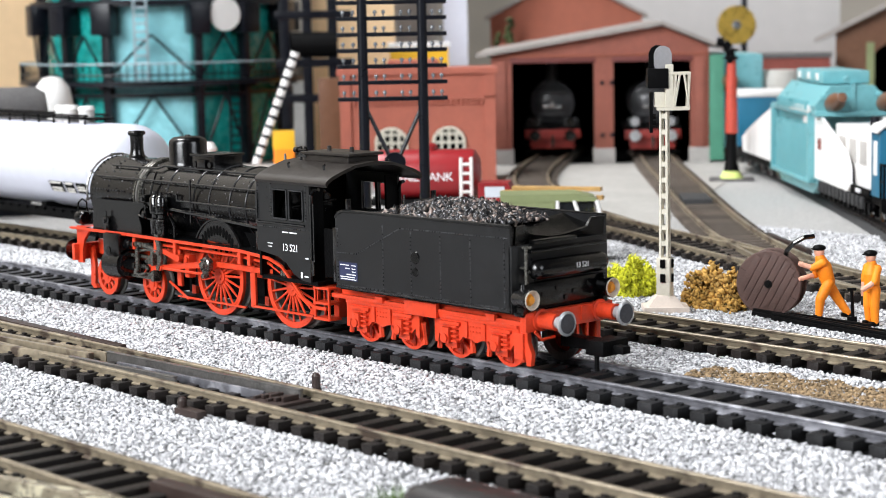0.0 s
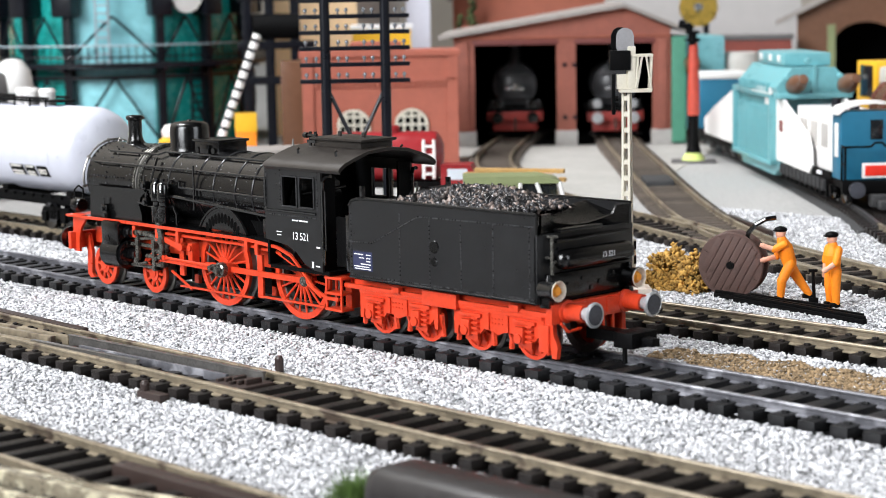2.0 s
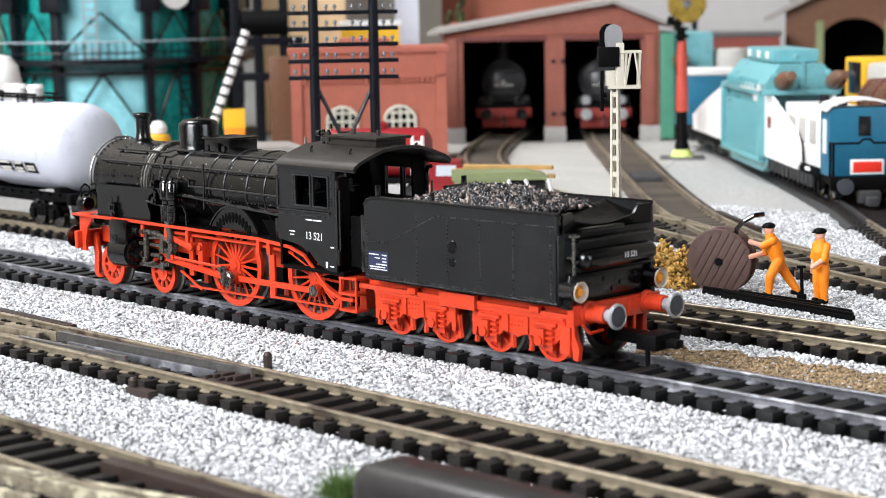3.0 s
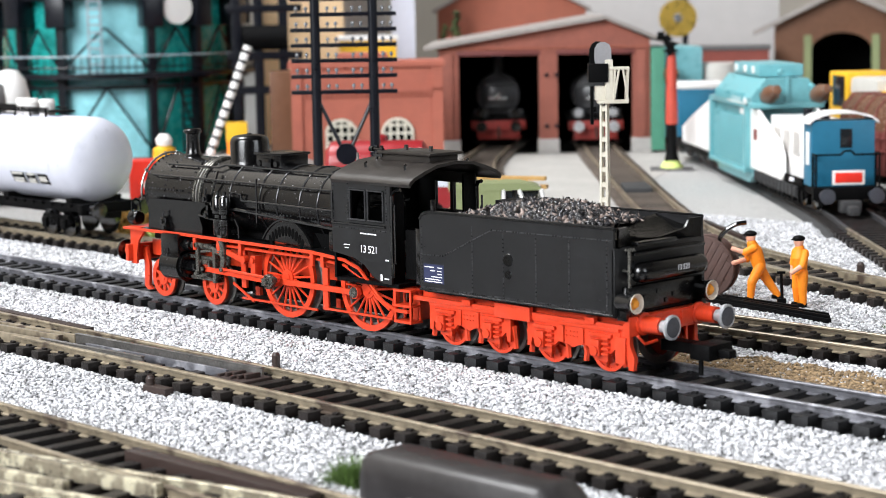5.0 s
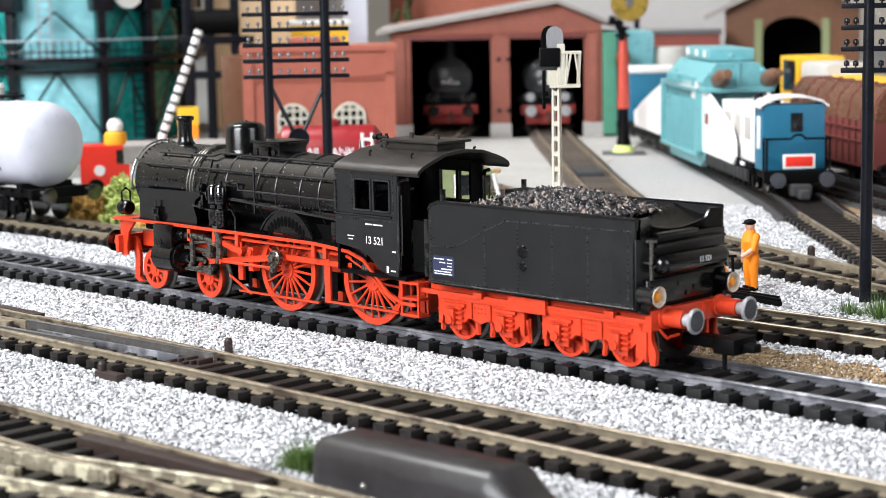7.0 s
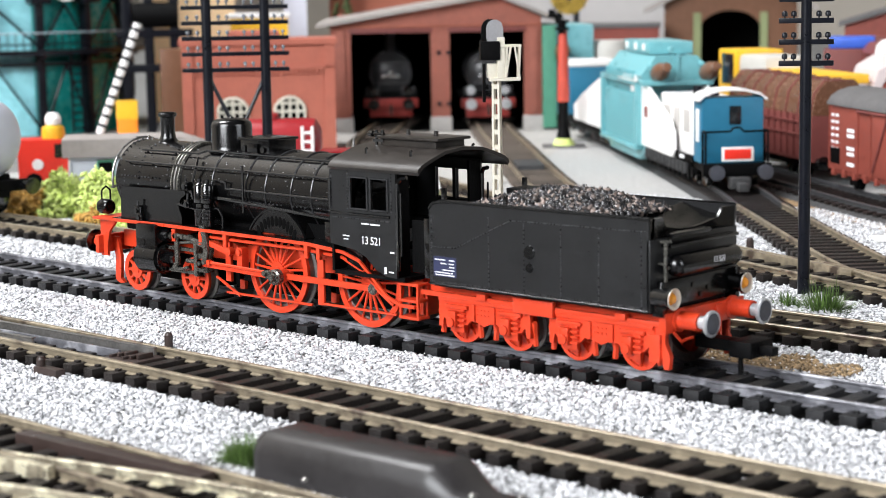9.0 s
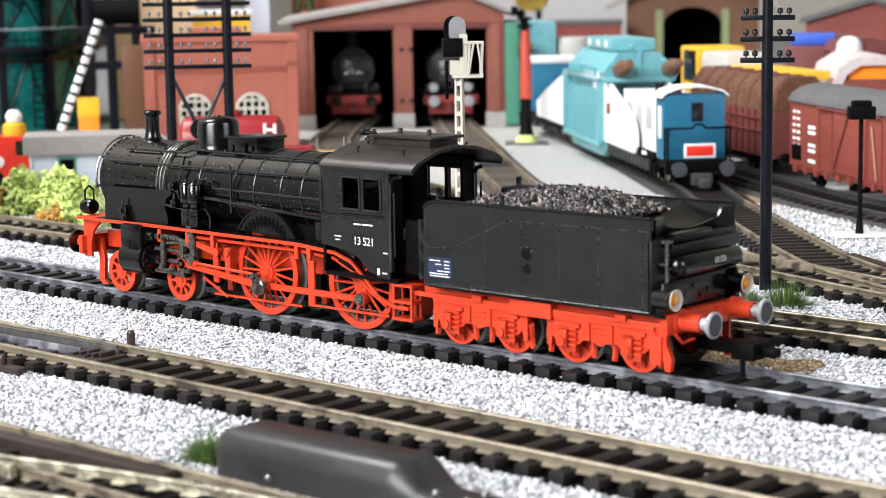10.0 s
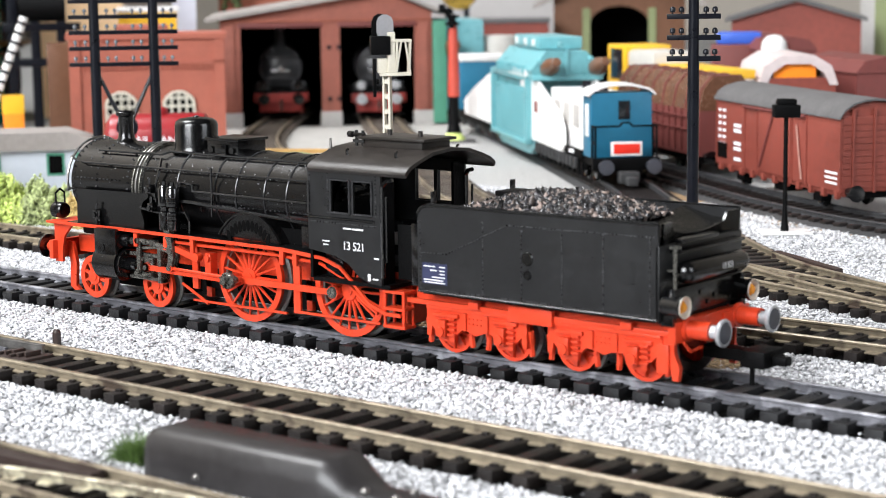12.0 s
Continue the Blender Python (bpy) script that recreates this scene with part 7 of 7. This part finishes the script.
    roof = [(y * 1.05, z + 0.8) for y, z in ((-14.4, 41), (-12.5, 44), (-9, 46.4), (-4, 47.8), (0, 48.1), (4, 47.8), (9, 46.4), (12.5, 44), (14.4, 41))]
    verts, faces = [], []
    for x in (-L - 1.4, 1.4):
        verts += [(x, y, z) for y, z in roof + [(y, z - 0.8) for y, z in roof[::-1]]]
    k = 2 * len(roof)
    for j in range(k):
        faces.append((j, (j + 1) % k, k + (j + 1) % k, k + j))
    faces += [tuple(range(k)), tuple(range(2 * k - 1, k - 1, -1))]
    ob = new("roof", raw("roof", verts, faces, "roof_dark", True))
    ob.data.set_sharp_from_angle(angle=radians(40))
    ob.parent = t
    bm = B()
    for k in range(6):
        for x in (-126, -121):
            box(bm, x, x + 3.2, -hw - 0.12, -hw, 36 - k * 3.0, 37.2 - k * 3.0)
    for z in (30, 27.6, 22, 19.6, 15):
        box(bm, -108, -100, -hw - 0.12, -hw, z, z + 1.5)
    for z in (19, 17, 15):
        box(bm, -14, -3, -hw - 0.12, -hw, z, z + 0.9)
    part("lettering", bm, "white", t, "rows of illegible white print")
    part("data_panel", box(B(), -127, -116, -hw - 0.14, -hw, 15, 22), "black_matt", t)
    bm = B()
    for x in range(-124, 0, 12):
        box(bm, x - 1.4, x + 1.4, -hw - 0.2, -hw + 1.6, 9.4, 12.6, 0.2)
    box(bm, -L, 0, -hw + 1, -hw + 2.4, 10.6, 12.6)
    box(bm, -L, 0, hw - 2.4, hw - 1, 10.6, 12.6)
    part("sole_bar", bm, "oxide", t)
    bm = box(B(), -L + 2, -2, -8, 8, 9.5, 12.4)
    for x in (-104, -24):
        box(bm, x - 4, x + 4, -12.4, -11, 6.5, 12)
        box(bm, x - 10, x + 10, -12, -11.2, 10, 11)
    box(bm, -70, -58, -11, 11, 6.5, 11)
    part("running_gear", bm, "black_matt", t)
    small_wheels(t, (-104, -24), 10, 5.0)
    stock_buffers(t, 0.5, 1, 12.5)
    t2 = thing("hopper_wagon", "dark oxide hopper wagon with translucent-looking curved top", "goods wagon", at(-117 - 0.8 * 143, 286 + 0.6 * 143, 0.2, -36.9) @ Matrix.Scale(0.955, 4))
    bm = B()
    box(bm, -120, 0, -hw, hw, 12.4, 34, 0.4)
    for k in range(14):
        box(bm, -118 + k * 8.6, -116.6 + k * 8.6, -hw - 0.8, -hw, 14, 34)
    part("body", bm, "oxide_dark", t2)
    bm = prism(B(), [(-hw, 34), (hw, 34), (12, 44), (7, 50), (-7, 50), (-12, 44)], 119, Matrix.Rotation(radians(90), 4, "Z"))
    part("cover", bm, "hopper", t2, "brown translucent cover")
    for k in range(8):
        part("cover_rib", prism(B(), [(-hw - 0.4, 34), (-12.5, 44.3), (-7.2, 50.5), (7.2, 50.5), (12.5, 44.3), (hw + 0.4, 34), (hw - 1, 34), (11.6, 43.6), (6.6, 49.4), (-6.6, 49.4), (-11.6, 43.6), (-hw + 1, 34)], 1.2, Matrix.Rotation(radians(90), 4, "Z") @ Matrix.Translation((0, 2 + k * 16, 0))), "oxide_dark", t2)
    for z in (24, 30):
        part("side_rail", box(B(), -119, -1, -hw - 1.0, -hw, z, z + 0.9, 0.1), "oxide_dark", t2)
    bm = box(B(), -118, -2, -11, 11, 9, 12.6)
    part("underframe", bm, "black_matt", t2)
    small_wheels(t2, (-100, -80, -36, -16), 10, 4.8)
    stock_buffers(t2, 0, 1, 12.5)


covered_wagon()


def water_crane():
    t = thing("water_crane", "red water crane on black post with mossy base", "water crane", at(-465, 464.5, 0, 40))
    part("base", box(B(), -12, 12, -9, 9, 0, 1.6, 0.4), "roof_dark", t)
    bm = lathe(B(), [(0, 1.6), (5.0, 1.6), (3.8, 8), (3.0, 11), (2.9, 26), (0, 26)], 18)
    part("pedestal", bm, "black_matt", t)
    bm = lathe(B(), [(3.3, 26), (3.4, 28), (2.6, 60), (2.2, 66), (0, 66)], 18)
    part("column", bm, "crane_red", t)
    bm = B()
    tube(bm, [(0, 0, 64), (-1, 0, 72), (-4, 0, 75), (-8, 0, 75.5)], 2.4, 10)
    for z in (66, 70):
        box(bm, -4.5, 3.5, -3, 3, z, z + 1.6, 0.4)
    part("spout", bm, "black_matt", t)
    part("moss_patch", lathe(B(), [(6.5, 1.4), (5.2, 4), (3.4, 7), (0, 7)], 12), "lime", t)


water_crane()


# red tank wagon, lorry, planks, jeep and hut behind the engine
def small_scene():
    t = thing("tank_wagon", "maroon four-wheel rail tank wagon with white lettering", "tank wagon", at(-432, 216, 0, 42))
    bm = lathe(B(), [(0, -26), (7, -25.4), (10.6, -23), (11, -21), (11, 17), (10.6, 19), (7, 21.4), (0, 22)], 32, Matrix.Translation((0, 0, 23)) @ ALONG_X)
    part("tank", bm, "dark_red", t)
    text("RAIL TANK", 5.4, t, at(-2, -11.2, 22.4, 0, 90))
    bm = box(B(), -27, 23, -9, 9, 9.8, 12.4, 0.2)
    part("underframe", bm, "black_matt", t)
    part("dome", lathe(B(), [(3.6, 32), (3.6, 35.6), (2.6, 36.6), (0, 36.8)], 18, Matrix.Translation((-1, 0, 0))), "dark_red", t)
    bm = B()
    for x in (14, 18.5):
        tube(bm, [(x, -11.6, 14), (x, -11.6, 31)], 0.8, 6)
    for z in (16, 20, 24, 28):
        tube(bm, [(14, -11.6, z), (18.5, -11.6, z)], 0.7, 6)
    part("ladder", bm, "white_plastic", t, "white ladder")
    small_wheels(t, (-18, 14), 8.6, 4.6, 0.0)
    t = thing("lorry", "dark red lorry cab facing the yard", "lorry", at(-398, 228, 0, 40))
    bm = prism(B(), [(-11, 4), (13, 4), (13, 12), (5, 14), (2, 20.6), (-11, 20.6)], 15, Matrix.Translation((0, -7.5, 0)))
    part("cab", bm, "dark_red", t)
    part("windscreen", box(B(), -8, 0.5, -7.9, -7.4, 14.4, 19), "pale_blue", t, "pale side window")
    bm = B()
    for x in (5, 8, 11):
        box(bm, x - 0.8, x + 0.8, -7.9, -7.3, 6, 11.6)
    part("grille", bm, "white_plastic", t)
    for x in (-7, 8):
        for s in (-1, 1):
            part("wheel", cyl(B(), (x, s * 7.6, 3.6), (x, s * 6, 3.6), 3.6, 3.6, 18), "black_matt", t)
    for k, (dx, dy, z, r) in enumerate(((0, 0, 16.0, 40), (1, 3, 16.2, 44), (-2, -2, 18.0, 37), (2, 1, 20.0, 43))):
        single("plank", box(B(), -19, 19, -1.7, 1.7, 0, 1.7, 0.15), "wood", "sawn yellow timber plank on a stack", "plank", at(-357 + dx, 215 + dy, z, r - 14), "stack of sawn planks")
    single("crate", box(B(), -14, 14, -5, 5, 0, 15.9, 0.3), "wood", "wooden crate under the plank stack", "crate", at(-357, 215, 0, 28))
    t = thing("jeep", "olive green model jeep with white window posts", "jeep", at(-306, 163, 0, 47))
    bm = prism(B(), [(-19, 4), (19, 4), (19, 13), (17, 15), (10, 15.4), (-19, 15.4)], 17, Matrix.Translation((0, -8.5, 0)))
    part("body", bm, "green_dull", t)
    bm = prism(B(), [(-19, 26.2), (9, 26.2), (16, 24.6), (17, 23.4), (-19, 23.4)], 17, Matrix.Translation((0, -8.5, 0)))
    part("roof", bm, "green_dull", t)
    part("cabin", box(B(), -18, 1, -8.2, 8.2, 15, 24), "green_dull", t)
    bm = B()
    for x, dx in ((2, 0), (9.5, 1.5), (17.5, 1)):
        for y in (-8, 8):
            tube(bm, [(x + dx, y, 15), (x - dx, y, 23.8)], 0.8, 6)
    part("window_post", bm, "white_plastic", t)
    part("windscreen", box(B(), 2, 15.5, -7, 7, 15, 23), "glass", t)
    for x in (-12, 12):
        for s in (-1, 1):
            part("wheel", cyl(B(), (x, s * 8.6, 4.2), (x, s * 6.4, 4.2), 4.2, 4.2, 18), "black_matt", t)
    t = thing("hut", "pale blue hut with green windows and grey roof", "hut", at(-466, 179, 0, 51))
    part("wall", box(B(), -42, 22, 0, 26, 0, 20), "pale_blue", t)
    bm = prism(B(), [(-45, 18.6), (25, 18.6), (22, 22), (8, 26.6), (-45, 26.6)], 32, Matrix.Translation((0, -3, 0)))
    part("roof", bm, "roof_grey", t)
    for x in (-26, 2, 15):
        win = part("window", box(B(), x - 4, x + 4, -0.5, 0.1, 7, 17), "green", t, "green window frame")
        part("pane", box(B(), x - 3, x + 3, -0.7, -0.4, 8, 16), "shadow_in", win)
    bm = B()
    for x in (22.4, -42):
        box(bm, x - 0.5, x + 0.5, -1, 27, 0, 20)
    part("corner_board", bm, "white_plastic", t)
    t = thing("fire_engine", "bright red model vehicle with white roundel", "vehicle", at(-537, 170, 0, 55))
    bm = prism(B(), [(-17, 4), (16, 4), (16, 15), (14.5, 22), (12, 23.6), (-17, 23.6)], 16, Matrix.Translation((0, -8, 0)))
    part("body", bm, "red_bright", t)
    part("window", box(B(), 0, 10, -8.6, -7.8, 15, 21.5), "glass", t)
    part("roundel", cyl(B(), (-8, -8.6, 12), (-8, -7.8, 12), 2.6, 2.6, 18), "white_plastic", t)
    for x in (-10, 10):
        part("wheel", cyl(B(), (x, -8.4, 4), (x, -6, 4), 4, 4, 16), "black_matt", t)
    bm = lathe(B(), [(0, 23.4), (5.4, 23.4), (5.6, 25), (5.2, 29), (3, 30), (0, 30)], 14)
    part("beacon", bm, "yellow", t, "yellow roof beacon")
    part("beacon_cap", lathe(B(), [(0, 36), (2.4, 35.6), (4, 33), (3.6, 30.2), (0, 29.8)], 14), "white_plastic", t)
    t = thing("machine_box", "orange and yellow machine housing", "machine", at(-596, 259, 0, 53))
    part("housing", box(B(), -5.4, 5.4, -4, 4, 0, 25, 0.6), "orange", t)
    part("top", box(B(), -5.8, 5.8, -4.4, 4.4, 24.6, 34.5, 0.8), "yellow", t)


small_scene()


def house(name, label, x, y, rz, w, d, h, wall, roof, ridge=0.0, category="building"):
    t = thing(name, label, category, at(x, y, 0, rz))
    part("wall", box(B(), -w / 2, w / 2, 0, d, 0, h), wall, t)
    if ridge:
        for s in (-1, 1):
            part("roof_slope", prism(B(), [(0, h + ridge), (s * (w / 2 + 4), h - 1.5), (s * (w / 2 + 4), h + 1.2), (0, h + ridge + 2.8)], d + 8, Matrix.Translation((0, -4, 0))), roof, t)
        part("gable", prism(B(), [(-w / 2, h), (w / 2, h), (0, h + ridge)], d, None), wall, t)
    else:
        part("roof", box(B(), -w / 2 - 1.5, w / 2 + 1.5, -1.5, d + 1.5, h, h + 3, 0.4), roof, t)
    return t


def far_side():
    # second gable behind the engine shed, with a mossy roof
    house("workshop", "brick workshop with grey roof behind the engine shed", -786, 668, 44, 112, 120, 90, "brick_dark", "roof_grey", 30)
    flock("roof_moss", -690, 560, 6, 6, 5, "yellow_green", "yellow-green moss on a roof", 300, 0.9, 41, "moss")
    house("tenement", "ochre rendered building behind the gasholder", -812, 482, 51, 62, 60, 150, "ochre_wall", "roof_dark")
    house("warehouse", "grey rendered building behind the brick house", -870, 575, 48, 60, 60, 140, "stone", "roof_dark")
    house("kiosk", "small yellow flat-roofed building", -738, 480, 48, 38, 30, 72, "yellow", "white_plastic")
    house("tower", "slim pale lilac tower", -796, 566, 47, 17, 17, 150, "tank_white", "white_plastic")
    house("factory_wall", "long ochre rendered factory wall", -1150, 330, 61, 260, 40, 180, "ochre_wall", "roof_dark")
    house("white_hall", "plain pale rendered hall behind the sheds", -900, 960, 40, 240, 40, 210, "wall_white", "roof_grey")
    flock("tree", -806, 623, 14, 14, 96, "dark_green", "dark green foam tree between the buildings", 2200, 2.2, 43, "tree")
    t = thing("brass_dial", "large round polished brass disc on a dark post", "disc", at(-742, 812, 0, 39))
    part("disc", lathe(B(), [(3.5, -1), (14.5, -1), (15, 0), (14.5, 1), (3.5, 1), (3.5, -1)], 40, Matrix.Translation((0, 0, 81)) @ ALONG_Y), "brass", t)
    part("boss", lathe(B(), [(0, -1.6), (3.4, -1.4), (3.4, 1), (0, 1)], 20, Matrix.Translation((0, 0, 81)) @ ALONG_Y), "steel", t)
    part("post", box(B(), 3.5, 8, 2, 6, 0, 120, 0.3), "iron", t)
    # timber goods shed with an arched doorway
    t = thing("goods_shed", "brown timber goods shed with arched dark doorway", "shed", at(-640, 888, 0, 34))
    w, h, d = 52, 74, 150
    outline = [(-w, 0), (-w, h)] + [(0, h + 24), (w, h), (w, 0), (24, 0), (24, 52)] + [(24 * math.cos(math.pi * k / 10), 52 + 16 * math.sin(math.pi * k / 10)) for k in range(1, 10)] + [(-24, 52), (-24, 0)]
    part("front_wall", prism(B(), outline, 4), "copper", t)
    for s in (-1, 1):
        part("roof_slope", prism(B(), [(0, h + 25), (s * (w + 16), h - 8), (s * (w + 16), h - 4), (0, h + 29)], d, Matrix.Translation((0, -10, 0))), "roof_grey", t, "grey corrugated roof")
        part("door_post", box(B(), s * 26 - 3, s * 26 + 3, -1.5, 0, 0, 66), "green_dull", t, "green door post")
        part("side_wall", box(B(), s * (w - 2) - 2, s * (w - 2) + 2, 4, d - 20, 0, h), "copper", t)
    # near-black sheet painted as the shade inside the doorway
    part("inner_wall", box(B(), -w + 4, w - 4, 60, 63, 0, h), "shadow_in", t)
    house("lean_to", "low brown shed wing with slate roof", -706, 790, 36, 110, 50, 56, "oxide", "roof_dark")
    house("station", "dark red brick house with arched gable", -405, 748, 30, 84, 60, 62, "oxide", "roof_dark", 12)
    house("stone_hall", "grey stone building behind the wagons", -405, 905, 27, 60, 40, 110, "stone", "roof_dark")
    house("green_shelter", "pale green rendered building", -372, 815, 27, 18, 20, 110, "green_dull", "roof_dark")
    t = thing("tyre_stack", "coil of grey hose on the yard", "hose coil", at(-540, 600, 0, 38))
    part("coil", lathe(B(), [(8, 0), (14, 0), (15.5, 50), (14, 55), (9, 55), (8, 50), (8, 0)], 28), "sig_grey", t)
    # yellow track machine
    t = thing("track_machine", "yellow track maintenance machine", "rail vehicle", at(-340, 478, 0, -36))
    part("cab", box(B(), -36, -8, -13, 13, 10, 56, 1.2), "yellow", t)
    part("cab_window", box(B(), -30, -12, -13.4, -12.8, 38, 54, 0.3), "glass", t)
    part("engine_hood", box(B(), -8, 30, -12, 12, 10, 54, 3), "sig_grey", t)
    part("long_deck", box(B(), 30, 104, -12, 12, 43.5, 48, 1.0), "yellow", t)
    part("chassis", box(B(), -38, 128, -10, 10, 9.3, 14), "black_matt", t)
    part("support", box(B(), 60, 96, -9, 9, 13, 41), "black_matt", t)
    small_wheels(t, (-26, 10, 70, 110), 9.6, 4.6)
    # wagons at the rear
    t = thing("open_wagon", "white-hooded wagon with orange end door", "goods wagon", at(-231.5, 435.5, 0, -50))
    part("body", box(B(), -60, 0, -18, 18, 9.3, 44), "oxide", t)
    part("hood", prism(B(), [(-19, 43), (-16, 52), (-8, 57), (8, 57), (16, 52), (19, 43), (15, 43), (12, 49), (6, 53), (-6, 53), (-12, 49), (-15, 43)], 62, Matrix.Rotation(radians(90), 4, "Z") @ Matrix.Translation((0, -1, -2.5))), "hood", t, "pinkish-white arched hood")
    part("end_door", box(B(), -3, -2, -11, 9, 42, 53), "orange", t, "bright orange end door")
    small_wheels(t, (-48, -12), 9.6, 4.6)
    for nm, lb, x, y, rz, l, mt, h in (("maroon_wagon", "dark maroon covered wagon at the rear", -312, 572, -50, 92, "oxide_dark", 58), ("brown_wagon", "brown covered wagon with dark roof at the rear", -206, 476, -40, 70, "oxide_dark", 53)):
        t = thing("covered_wagon", lb, "goods wagon", at(x, y, 0, rz))
        part("body", box(B(), -l, 0, -15, 15, 12, h - 7), mt, t)
        part("roof", prism(B(), [(-16, h - 8), (16, h - 8), (11, h - 2), (0, h), (-11, h - 2)], l + 2, Matrix.Rotation(radians(90), 4, "Z") @ Matrix.Translation((0, -1, 0))), mt, t)
        part("underframe", box(B(), -l + 2, -2, -10, 10, 9.3, 12), "black_matt", t)
        small_wheels(t, (-l + 14, -14), 9.6, 4.6)
    t = thing("sheeted_wagon", "maroon wagon with a blue sheeted load", "goods wagon", at(-362, 602, 0, 31))
    part("body", box(B(), -16, 16, -10, 10, 0, 52, 1.0), "oxide_dark", t)
    part("tarpaulin", box(B(), -13, 13, -9, 9, 52, 59, 1.8), "blue_box", t, "bright blue tarpaulin")
    single("salt_dome", lathe(B(), [(7.4, 0), (7.4, 51), (6.4, 55.6), (3.8, 58.2), (0, 59)], 28), "white_plastic", "white domed silo behind the wagons", "silo", at(-318, 566, 0))
    single("storage_tank", lathe(B(), [(0, -40), (9, -39), (12, -34), (12, 34), (9, 39), (0, 40)], 28, Matrix.Translation((0, 0, 50)) @ ALONG_X), "roof_dark", "grey horizontal storage tank", "storage tank", at(-640, 100, 0, 60))
    single("tank_cradle", box(B(), -30, 30, -8, 8, 0, 42, 0.5), "iron", "dark cradle under the storage tank", "cradle", at(-640, 100, 0, 60))
    single("white_silo", lathe(B(), [(9, 0), (9, 44), (11, 48), (9, 58), (5, 63), (0, 64)], 28), "white_plastic", "white silo with rounded cap", "silo", at(-703, 186, 0))
    t = thing("gantry", "dark iron machinery beside the gasholder", "machinery", at(-745, 398, 0, 52))
    for x in (-18, -4, 12):
        part("upright", box(B(), x - 3, x + 3, -4, 4, 0, 110, 0.4), "iron", t)
    for z in (40, 62, 92):
        part("beam", box(B(), -24, 24, -5, 5, z, z + 5, 0.4), "iron", t)
    part("drum", cyl(B(), (-14, -2, 76), (14, -2, 76), 8, 8, 18), "black_matt", t)
    single("boiler_house", box(B(), -9, 9, 0, 20, 0, 56, 0.6), "copper", "rusty brown boiler casing", "boiler", at(-694, 372, 0, 51))
    # brown earth under the wagons
    single("earth_strip", prism(B(), [(-300, 350), (-240, 318), (-150, 262), (-60, 235), (-30, 262), (-140, 305), (-230, 372), (-300, 410)], 0.4, Matrix(((1, 0, 0, 0), (0, 0, 1, 0), (0, 1, 0, 0), (0, 0, 0, 1)))), "earth", "strip of brown earth under the sidings", "ground", kind="structure", smooth=None)


far_side()


# ---- motion ----
SPEED, X_START = 10.57, -273.6
OMEGA = 52.3  # degrees a second of the driving wheels


def motions():
    for ob in (ENGINE, TENDER):
        walk(ob, [(t, at(X_START + SPEED * t, 0, 4.7)) for t in (0.0, 3.0, 6.0, 9.0, 12.0)])
    steps = [0.25 * k for k in range(49)]
    for ob, r, x, y, a0 in WHEELS:
        w = OMEGA * R_DRIVE / r
        walk(ob, [(t, at(x, y, r, 0, 0, -a0 + w * t)) for t in steps])
    for rods in (CROSSHEAD, MAINROD, SIDEROD, ECCENTRIC, ECC_ROD):
        for ob, s in rods:
            rows = []
            for t in steps:
                a = radians((97.0 if s < 0 else 7.0) - OMEGA * t)
                px, pz = 3.85 * math.cos(a), R_DRIVE + 3.85 * math.sin(a)
                dz = pz - 11.4
                hx = px - math.sqrt(L_MAIN ** 2 - dz * dz)
                y = s * Y_ROD
                if rods is CROSSHEAD:
                    m = at(hx, y - s * 0.2, 11.4)
                elif rods is MAINROD:
                    m = at(hx, y + s * 1.2, 11.4, 0, 0, -math.degrees(math.atan2(dz, px - hx)))
                elif rods is SIDEROD:
                    m = at(px, y - s * 0.2, pz)
                elif rods is ECC_ROD:
                    w = radians(100) - a
                    ex, ez = px + 0.5 * math.cos(w) - 3.2 * math.sin(w), pz - 0.5 * math.sin(w) - 3.2 * math.cos(w)
                    m = at(ex, y + s * 1.9, ez, 0, 0, math.degrees(math.atan2(12.2 - ez, ex + 26.6)))
                else:
                    m = at(px, y + s * 2.6, pz, 0, 0, -math.degrees(a) + 100)
                rows.append((t, m))
            walk(ob, rows)


motions()
